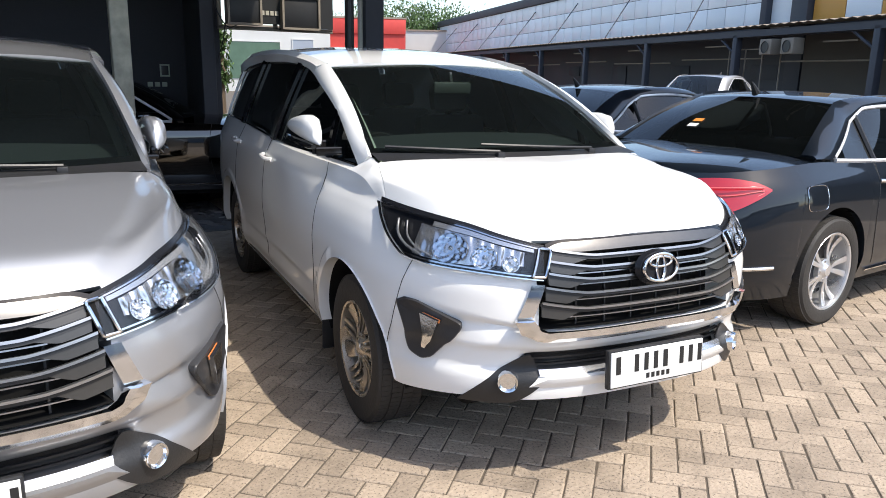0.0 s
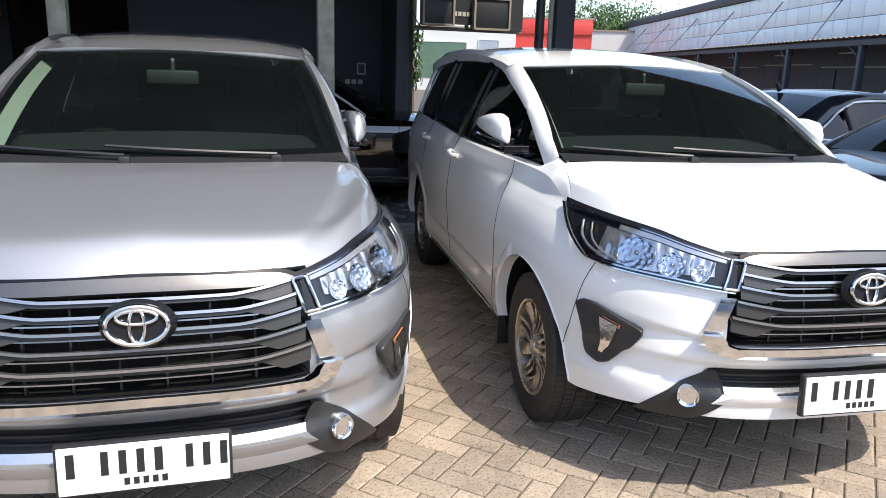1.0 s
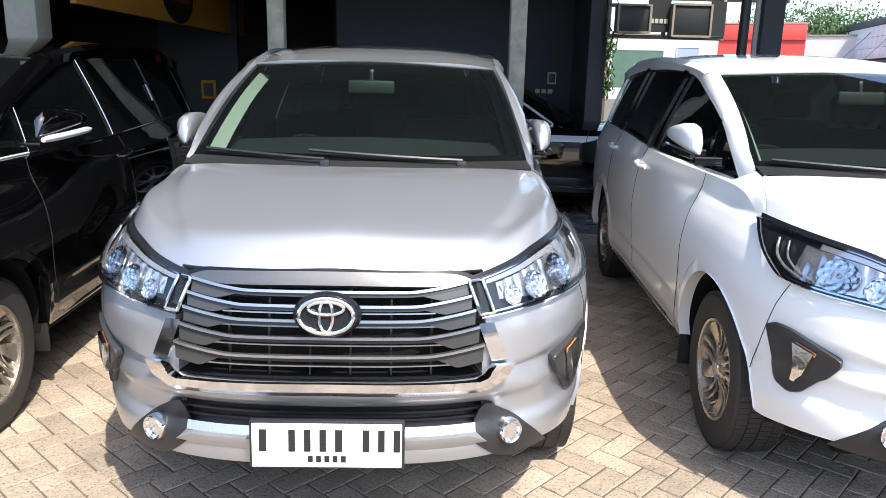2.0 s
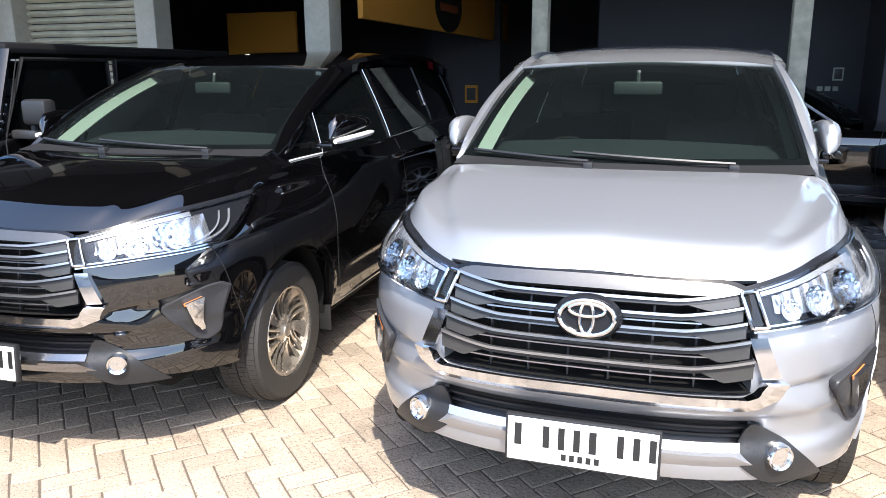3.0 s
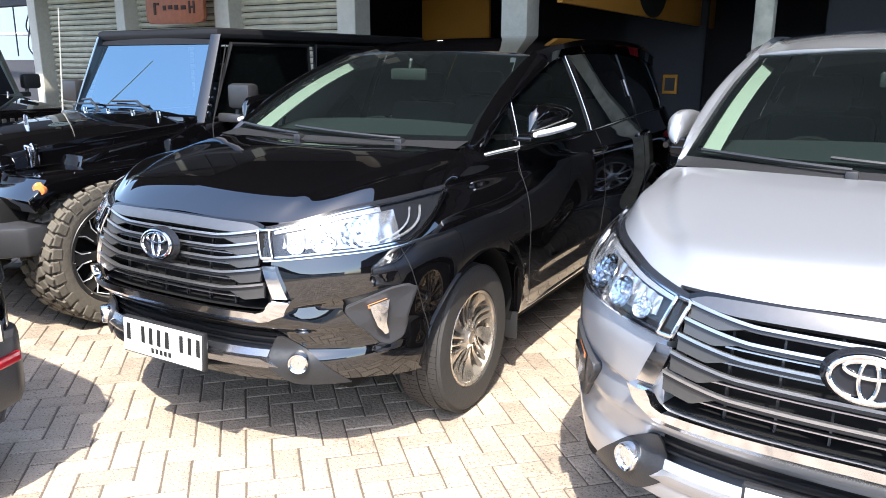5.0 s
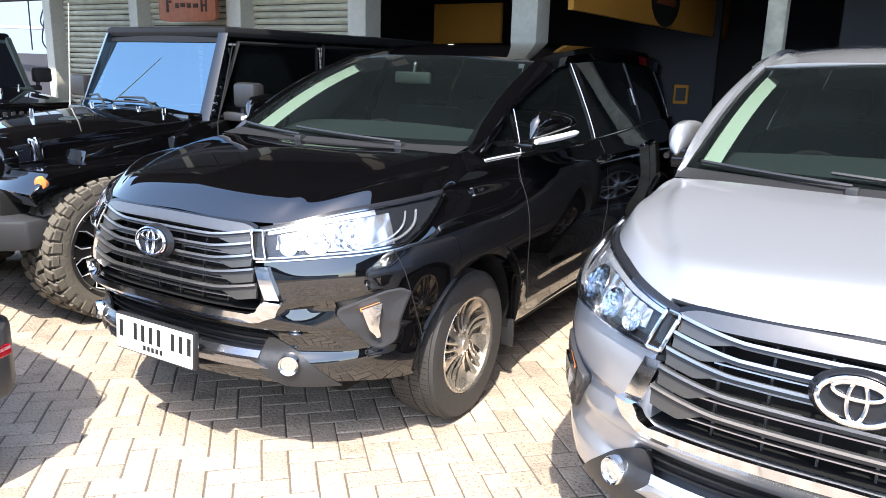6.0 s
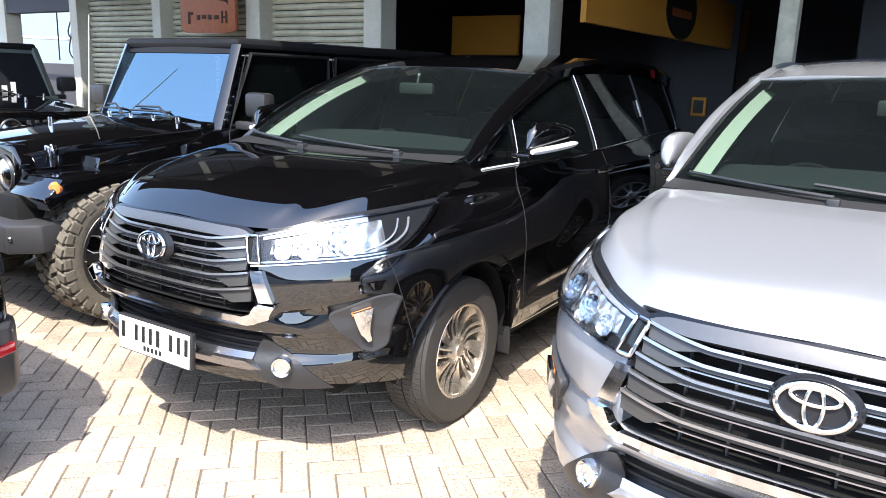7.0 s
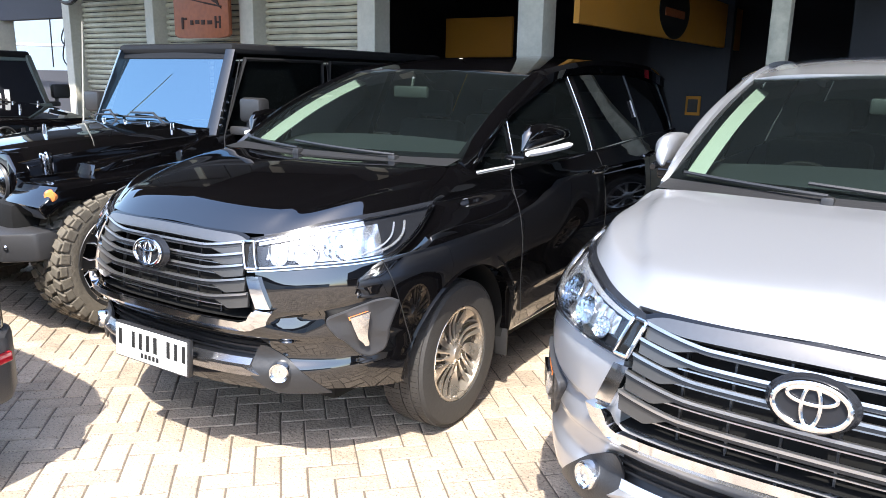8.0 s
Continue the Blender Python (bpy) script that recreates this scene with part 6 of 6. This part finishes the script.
part("oval_band", box(-2.992, -2.986, 6.95, 7.75, 2.36, 2.46), M_WOOD, fas)
structure("panel_mustard", box(-7.0, -5.75, 8.0, 8.06, 1.0, 2.5), M_ORANGE, "mustard painted wall panel", "wall panel")
pf = thing("picture_frame", "small yellow framed notice on the dark wall", "picture frame")
part("frame", box(-3.52, -3.28, 9.95, 9.99, 1.02, 1.33, 0.01), M_ORANGE, pf)
part("picture", box(-3.48, -3.32, 9.94, 9.952, 1.07, 1.28), M_PLASTIC, pf)
structure("wall_picture", box(-4.2, -2.9, 10.0, 10.15, 0, 3.5), M_DARKWALL, "charcoal painted partition", "wall")
sw = thing("wall_switch", "white framed switch on the charcoal wall", "switch")
part("switch_plate", box(1.98, 2.07, 7.675, 7.698, 1.44, 1.56, 0.004), M_GREYPLASTIC, sw)
part("switch_rim", join(box(1.965, 1.98, 7.67, 7.698, 1.42, 1.58), box(2.07, 2.085, 7.67, 7.698, 1.42, 1.58), box(1.98, 2.07, 7.67, 7.698, 1.56, 1.58), box(1.98, 2.07, 7.67, 7.698, 1.42, 1.44)), M_TRIM, sw)
for k in range(3):
    s2 = thing("wall_socket", "small white wall socket on the charcoal wall", "socket", None, "wall sockets")
    part("socket_plate", box(1.80 + 0.09 * k, 1.865 + 0.09 * k, 7.68, 7.698, 1.29, 1.35, 0.004), M_TRIM, s2)
for x, y, z in ((-4.2, 8.0, 2.62), (-3.9, 11.0, 2.45), (-6.1, 7.0, 2.7)):
    dl = thing("ceiling_spot", "small lit ceiling spot lamp", "lamp", pose(x, y, z), "ceiling spots")
    part("spot_body", lathe([(0.001, 0.06), (0.06, 0.06), (0.06, 0.0), (0.05, 0.0)], 20, "z"), M_PLASTIC, dl)
    part("spot_glow", lathe([(0.001, 0.004), (0.05, 0.004)], 20, "z"), glow("spot glow", (1, 0.95, 0.85), 6.0), dl)
    part("spot_rod", tube([(0, 0, 0.05), (0, 0, 3.5 - z)], 0.008), M_PLASTIC, dl)


structure("soffit_beam", box(-13.62, -11.6, 4.1, 4.3, 2.36, 3.0), M_DARKWALL, "dark beam over the open bay", "beam")
structure("guard_rail", tube([(-17.5, 6, 2.10), (-12.4, 6, 1.98)], 0.035, 10), M_PALE_RAIL, "white rail beyond the posts", "rail", 30)
structure("yard_wall", box(-18.5, -12.2, 6.5, 6.65, 0, 1.55), M_DARKWALL, "dark low yard wall", "wall")
rs = thing("round_sign", "dark round hanging sign with pale writing as bars", "sign", pose(-10.58, 3.6, 2.84))
part("disc", moved(lathe([(0.001, -0.03), (0.36, -0.03), (0.38, -0.015), (0.38, 0.015), (0.36, 0.03), (0.001, 0.03)], 48), Matrix.Rotation(-math.pi / 2, 4, "Z")), M_LAMPDARK, rs)
part("face", moved(lathe([(0.001, 0.034), (0.33, 0.034), (0.33, 0.03)], 48), Matrix.Rotation(-math.pi / 2, 4, "Z")), M_TRIM, rs, "pale printed face")
for k in range(7):
    part("sign_bar", box(-0.22 + 0.065 * k, -0.18 + 0.065 * k, -0.038, -0.034, -0.16 - 0.03 * (k % 2), -0.09), M_LAMPDARK, rs, smooth=0)
part("hanger", tube([(0, 0, 0.37), (0, 0, 1.12)], 0.015), M_PLASTIC, rs)
fl = thing("floodlight", "small dark floodlight on a bracket under the canopy", "lamp", pose(-9.96, 3.6, 2.575))
part("case", box(-0.20, 0.20, -0.05, 0.06, -0.075, 0.075, 0.015), M_PLASTIC, fl)
part("lamp_glass", box(-0.16, 0.16, -0.056, -0.048, -0.045, 0.045), M_CONC, fl)
part("bracket", tube([(0, 0.0, 0.07), (0, 0.0, 1.38)], 0.014), M_PLASTIC, fl)
for pts in (((-11.9, 4.305, 2.5), (-11.98, 4.305, 2.1), (-12.1, 4.305, 1.75), (-11.6, 4.305, 1.4)), ((-11.75, 4.305, 2.5), (-12.1, 4.305, 2.05), (-11.85, 4.305, 1.85), (-11.58, 4.305, 1.45)), ((-12.4, 4.305, 2.5), (-12.42, 4.305, 1.6))):
    u = np.linspace(0, 1, 20)
    cb = thing("cable", "thin dark drooping cable", "cable", None, "loose cables")
    part("wire", tube(smooth_curve([(i / (len(pts) - 1), *p) for i, p in enumerate(pts)], u), 0.012, 6), M_PLASTIC, cb)


# ---- side passage: steel post, rafters, hanging boxes ----
structure("post_side", box(2.20, 2.36, 6.20, 6.36, 0, 3.6, 0.01), M_DARKWALL, "dark steel post at the wall's end", "post")
for k, (x, y) in enumerate(((3.22, 4.2), (3.34, 4.2))):
    structure("pipe", tube([(x, y, 0), (x, y, 5.2)], 0.03 if k else 0.045, 10), M_PLASTIC if k == 0 else M_CONC, "upright pipe beside the column", "pipe", 30)
M_RUST = mat("dirty sheet roof", (0.30, 0.26, 0.21), 0.8, grain=0.25, stain=0.4)
xs = np.linspace(2.3, 4.6, 70)
structure("side_roof", grid(np.array([[(x, y, z + 0.025 * math.sin(x * 42)) for y, z in ((6.2, 2.52), (9.5, 3.1))] for x in xs]), 0.004), M_RUST, "rusty corrugated lean-to roof", "roof", 30)
for z, y in ((2.44, 6.3), (2.62, 7.4), (2.84, 8.6)):
    structure("rafter", box(2.3, 4.6, y - 0.03, y + 0.03, z, z + 0.06), M_RUST, "dusty steel rafter", "rafter")
hb_ = thing("box_rack", "dusty steel rack carrying dark boxes", "rack")
part("rail", join(box(2.40, 3.80, 6.16, 6.22, 1.985, 2.03, 0.006), box(2.40, 3.80, 6.16, 6.22, 2.34, 2.38, 0.006)), M_RUST, hb_)
for x in (2.42, 3.08, 3.78):
    part("strut", box(x - 0.02, x + 0.02, 6.16, 6.22, 2.0, 2.55, 0.005), M_RUST, hb_)
for x0, x1, z0, z1 in ((2.50, 2.85, 2.06, 2.34), (3.14, 3.56, 2.03, 2.36)):
    sp = thing("hanging_box", "dark box with a pale rim on a steel frame", "box", None, "hanging boxes")
    part("case", box(x0, x1, 6.02, 6.15, z0, z1, 0.01), M_PLASTIC, sp)
    part("rim", join(box(x0 - 0.025, x0 + 0.0, 6.0, 6.15, z0 - 0.02, z1 + 0.02), box(x1, x1 + 0.025, 6.0, 6.15, z0 - 0.02, z1 + 0.02), box(x0, x1, 6.0, 6.15, z0 - 0.025, z0), box(x0, x1, 6.0, 6.15, z1, z1 + 0.025)), M_RUST, sp)
bn = thing("dark_banner", "dark sign sheet with pale lettering as bars", "sign")
part("sheet", box(2.86, 3.12, 6.10, 6.13, 2.06, 2.50), M_INK, bn)
part("sheet", box(3.60, 3.78, 6.10, 6.13, 2.03, 2.42), M_INK, bn)
for k in range(4):
    part("sign_bar", box(2.885 + k * 0.055, 2.925 + k * 0.055, 6.09, 6.10, 2.16, 2.21), M_CONC, bn)
for pts in (((2.32, 6.1, 2.5), (2.36, 6.05, 2.2), (2.50, 6.05, 2.0), (2.62, 6.08, 2.05)), ((2.3, 6.15, 2.6), (2.5, 6.1, 2.35), (2.44, 6.1, 1.9), (2.36, 6.15, 1.6)), ((3.1, 6.1, 2.0), (3.2, 6.05, 2.1), (3.16, 6.05, 2.3))):
    u = np.linspace(0, 1, 20)
    cb = thing("cable", "thin dark drooping cable", "cable", None, "loose cables")
    part("wire", tube(smooth_curve([(i / (len(pts) - 1), *p) for i, p in enumerate(pts)], u), 0.007, 6), M_PLASTIC, cb)


# ---- the far side: long low building with a canopy, small shops, trees ----
M_PANEL = mat("pale blue-grey cladding", (0.80, 0.84, 0.88), 0.35, 0.0, grain=0.06, stain=0.10, stain_scale=0.5, piece=0.06)
M_SLATE = mat("slate paint", (0.045, 0.05, 0.065), 0.6, stain=0.2, stain_scale=0.6)
M_YELLOW = mat("amber cladding", (0.62, 0.30, 0.06), 0.5, stain=0.1, piece=0.08)
M_RED_WALL = mat("red painted wall", (0.60, 0.06, 0.05), 0.6, stain=0.15)
M_PALE = mat("pale plaster", (0.62, 0.62, 0.60), 0.8, stain=0.12, stain_scale=0.7, grain=0.06)
M_SHEET = mat("weathered sheet roof", (0.34, 0.28, 0.22), 0.75, grain=0.15, stain=0.3)
M_GREENGLASS = mat("green mesh glazing", (0.10, 0.17, 0.12), 0.35, stain=0.3, stain_scale=2)
M_BLUEGREY = mat("blue-grey shutter", (0.36, 0.40, 0.46), 0.5, 0.2, stain=0.1)
far_m = Matrix.Translation((17.5, 6.9, 0)) @ Matrix.Rotation(radians(-15.5), 4, "Z")   # x away from the lot, y along the front
fb = thing("long_building", "long low building with pale panels, slate parapet and a sheet canopy", "building", far_m)
part("wall", box(3.1, 9.0, -14, 74.5, 0, 6.0), M_SLATE, fb)
part("parapet", join(box(2.9, 3.12, 8.6, 74.7, 5.72, 6.2, 0.02), box(2.9, 9.0, 74.4, 74.7, 2.6, 6.2)), M_SLATE, fb)
for i in range(55):
    for k in range(3):
        y0 = 9.1 + i * 1.18
        part("panel", box(3.03, 3.09, y0 + 0.015, y0 + 1.165, 3.3 + k * 0.80 + 0.012, 3.3 + k * 0.80 + 0.788, 0.006), M_PANEL, fb)
part("inner_wall", box(2.7, 3.0, -14, 6.6, 0, 2.95), mat("grey-brown hall wall", (0.11, 0.10, 0.09), 0.8, grain=0.1, stain=0.3, stain_scale=0.8), fb)
part("pilaster", box(2.75, 3.2, 6.75, 7.5, 0, 7.2, 0.02), M_SLATE, fb)
part("pilaster", box(2.75, 3.2, 8.75, 9.05, 2.8, 6.3, 0.02), M_SLATE, fb)
part("panel", box(2.98, 3.06, 7.5, 8.75, 3.2, 6.2, 0.01), M_PANEL, fb)
for i in range(9):
    for k in range(4):
        y1 = 6.7 - i * 1.35
        part("panel", box(2.95, 3.05, y1 - 1.32, y1, 3.3 + k * 0.92, 4.19 + k * 0.92, 0.01), M_YELLOW if i % 2 == 0 else M_PANEL, fb)
for i in range(9):
    y0 = 10 + i * 6.4
    part("stay", tube([(3.0, y0 + 2.2, 5.3), (0.6, y0, 3.1)], 0.025, 6), M_SLATE, fb)
ys = np.linspace(-14, 74, 480)
part("canopy", grid(np.array([[(x, y, z + 0.02 * (1 if i % 2 else -1)) for x, z in ((-0.1, 3.0), (3.0, 3.25))] for i, y in enumerate(ys)]), 0.01), M_SHEET, fb, "sheet canopy with a wavy edge")
part("gutter_beam", join(box(0.0, 0.12, -14, 74, 2.72, 2.90), box(1.5, 1.62, -14, 74, 2.80, 2.95)), M_SLATE, fb)
for i in range(15):
    y0 = -10 + i * 5.4
    part("canopy_post", box(0.0, 0.2, y0, y0 + 0.2, 0, 2.8, 0.01), M_SLATE, fb)
    part("canopy_arm", tube([(0.1, y0 + 0.1, 2.2), (0.1, y0 + 1.0, 2.75)], 0.04, 6), M_SLATE, fb)
    part("inner_rail", tube([(1.2, y0 + 0.3, 2.05 + 0.1 * (i % 2)), (1.2, y0 + 4.9, 2.05 + 0.1 * (i % 2))], 0.025, 6), M_RUST, fb)
    part("lamp_tube", box(0.5, 0.58, y0 + 1.2, y0 + 2.4, 2.5, 2.54), M_RUST, fb)
    part("wall_notice", box(3.05, 3.1, y0 + 2.0, y0 + 3.4, 1.5 - 0.3 * (i % 3), 2.0, 0.005), M_SLATE, fb)
for i, y0 in enumerate((3.5, 4.4)):
    ac = part("outdoor_unit", box(-0.15, 0.2, y0, y0 + 0.5, 2.2, 2.62, 0.02), M_RUST, fb, "weathered outdoor unit")
    part("outdoor_fan", moved(lathe([(0.001, 0.0), (0.15, 0.0), (0.16, 0.02)], 24), Matrix.Translation((-0.152, y0 + 0.25, 2.4)) @ Matrix.Rotation(math.pi, 4, "Z")), M_PLASTIC, ac)
part("inner_screen", join(*[box(0.35, 0.38, 4.6 + k * 0.8, 4.63 + k * 0.8, 0, 2.4) for k in range(4)], box(0.35, 0.38, 4.6, 7.03, 2.37, 2.4)), M_RUST, fb, "thin steel fence")
part("inner_window", join(*[box(3.02, 3.1, -6.0 + k * 1.5, -4.8 + k * 1.5, 1.5, 2.0) for k in range(5)]), M_BLUEGREY, fb, "pale glazed openings")


def shop(name, m, w, d, h, mt, label, band=None, openings=()):
    b = thing(name, label, "building", m)
    part("wall", box(-w / 2, w / 2, 0, d, 0, h), mt, b)
    part("roof", box(-w / 2 - 0.1, w / 2 + 0.1, -0.1, d + 0.1, h, h + 0.12), M_SHEET, b)
    if band:
        part("sign_band", box(-w / 2, w / 2, -0.12, 0.0, h - 1.1, h - 0.05, 0.02), band, b)
    for x0, x1, z0, z1, om in openings:
        win = part("window", box(x0, x1, -0.05, 0.02, z0, z1), om, b)
        part("window_frame", join(box(x0 - 0.06, x0, -0.08, 0.02, z0, z1), box(x1, x1 + 0.06, -0.08, 0.02, z0, z1), box(x0 - 0.06, x1 + 0.06, -0.08, 0.02, z1, z1 + 0.08)), M_PALE, win)
    return b


shop("red_shop", pose(23.5, 51, 0, 0, 0, -25), 6.4, 8, 5.4, M_RED_WALL, "red fronted shop with grey shutters in the distance", M_RED_WALL, ((-2.4, -0.2, 0.2, 3.2, M_BLUEGREY), (0.4, 2.6, 0.2, 3.2, M_BLUEGREY)))
shop("pale_shop", pose(16.4, 50, 0, 0, 0, -20), 7.6, 8, 4.4, M_PALE, "pale plastered shop with green glazing in the distance", None, ((-3.2, 0.3, 0.9, 3.4, M_GREENGLASS), (1.2, 2.6, 0.2, 3.6, M_BLUEGREY)))
shop("back_house", pose(29, 62, 0, 0, 0, -30), 14, 8, 5.2, M_PALE, "pale flat-roofed house in the distance")
shop("grey_house", pose(-20, 9.5, 0, 0, 0, 0), 14, 6, 4.6, mat("pale blue sheet wall", (0.24, 0.31, 0.38), 0.5, stain=0.15, grain=0.05), "pale blue sheet-clad shed beyond the posts")
# the other side of the lot, behind the walk: unseen, added for reflections
shop("opposite_house", pose(2, -24, 0, 0, 0, 180), 60, 8, 4.5, M_PALE, "added pale low building across the lot, out of view", M_SLATE, ((-20, -14, 0.2, 2.8, M_BLUEGREY), (-8, -2, 0.2, 2.8, M_BLUEGREY), (4, 10, 0.2, 2.8, M_BLUEGREY)))
shop("left_house", pose(-30, -8, 0, 0, 0, 90), 30, 8, 5, M_PALE, "added pale building at the lot's other end, out of view")

M_LEAF = mat("green leaves", (0.055, 0.11, 0.028), 0.6, island=0.35)
M_BARK = mat("brown bark", (0.10, 0.07, 0.045), 0.9, grain=0.3, bump=0.4)


def tree(m, h, spread, seed, label, leaves=4200, low=0.45):
    rnd = random.Random(seed)
    t = thing("tree", label, "tree", m, "trees beyond the lot")
    limbs = [tube([(0, 0, 0), (0.05, 0.02, h * 0.3), (0.1, 0.1, h * 0.62)], [0.16, 0.12, 0.07], 8)]
    tips = []
    for i in range(9):
        a = rnd.uniform(0, 6.28)
        z0 = h * rnd.uniform(low - 0.1, 0.6)
        r = spread * rnd.uniform(0.5, 0.95)
        tip = (r * math.cos(a), r * math.sin(a), h * rnd.uniform(low + 0.1, 0.98))
        limbs.append(tube([(0.06, 0.04, z0), (tip[0] * 0.5, tip[1] * 0.5, (z0 + tip[2]) / 2 + 0.2), tip], [0.06, 0.04, 0.012], 6))
        tips.append(tip)
    part("trunk", join(*limbs), M_BARK, t)
    vs, fs = [], []
    for i in range(leaves):
        c = rnd.choice(tips)
        k = rnd.uniform(0.35, 1.05)
        p = Vector((c[0] * k, c[1] * k, h * 0.5 + (c[2] - h * 0.5) * k)) + Vector([rnd.gauss(0, spread * 0.20) for _ in range(3)])
        q = Euler([rnd.uniform(0, 6.28) for _ in range(3)]).to_matrix()
        s_ = rnd.uniform(0.07, 0.15) * (h / 6)
        n0 = len(vs)
        for u, v in ((-1, 0), (0, -0.5), (1, 0), (0, 0.5)):
            vs.append(tuple(p + q @ Vector((u * s_, v * s_, 0.15 * s_ * (1 if u == 0 else -1)))))
        fs.append((n0, n0 + 1, n0 + 2, n0 + 3))
    part("crown", (vs, fs), M_LEAF, t, smooth=0)
    return t


for k, (x, y, h, sp) in enumerate(((24, 60, 7.2, 3.2), (31, 66, 8.0, 3.5), (36, 64, 8.2, 3.2), (42, 66, 7.8, 3.0), (12.0, 58, 6.5, 2.2))):
    tree(pose(x, y, 0, 0, 0, 40 * k), h, sp, 11 + k, "leafy green tree above the far roofs")
tree(pose(3.66, 12.0, 0), 2.7, 0.32, 31, "slim green shrub beside the passage", 1100, 0.3)
tree(pose(-16.5, 15, 0), 5.0, 2.0, 32, "green tree beyond the shed", 1200)


# ---- block paving, last ----
blocks = paving(-9.0, 9.0, -7.5, 8.5)
near = [b for b in blocks if -3.3 < b[0] < -0.9 and -1.6 < b[1] < -0.55][:300]
picked = set(near)
mesh_bits = join(*[paver_geo(2 * (U_A if first else U_B), U_B if first else U_A, random.uniform(-0.0012, 0.0016), a, (x, y), random.uniform(0.0022, 0.0042), 0.0012) for x, y, a, first in blocks if (x, y, a, first) not in picked])
tagged(part("block_paving", mesh_bits, M_PAVER, smooth=0), "worn sandy concrete block paving laid in herringbone", "paving", kind="stuff")
protos = {}
for x, y, a, first in near:
    if first not in protos:
        ob = part("paver", paver_geo(2 * (U_A if first else U_B), U_B if first else U_A), M_PAVER1, ground, smooth=0)
        protos[first] = ob.data
    else:
        ob = new("paver", protos[first])
        ob.parent = ground
    ob.matrix_basis = pose(x, y, random.uniform(-0.0010, 0.0014), random.uniform(-0.4, 0.4), random.uniform(-0.4, 0.4), math.degrees(a) + random.uniform(-0.5, 0.5))
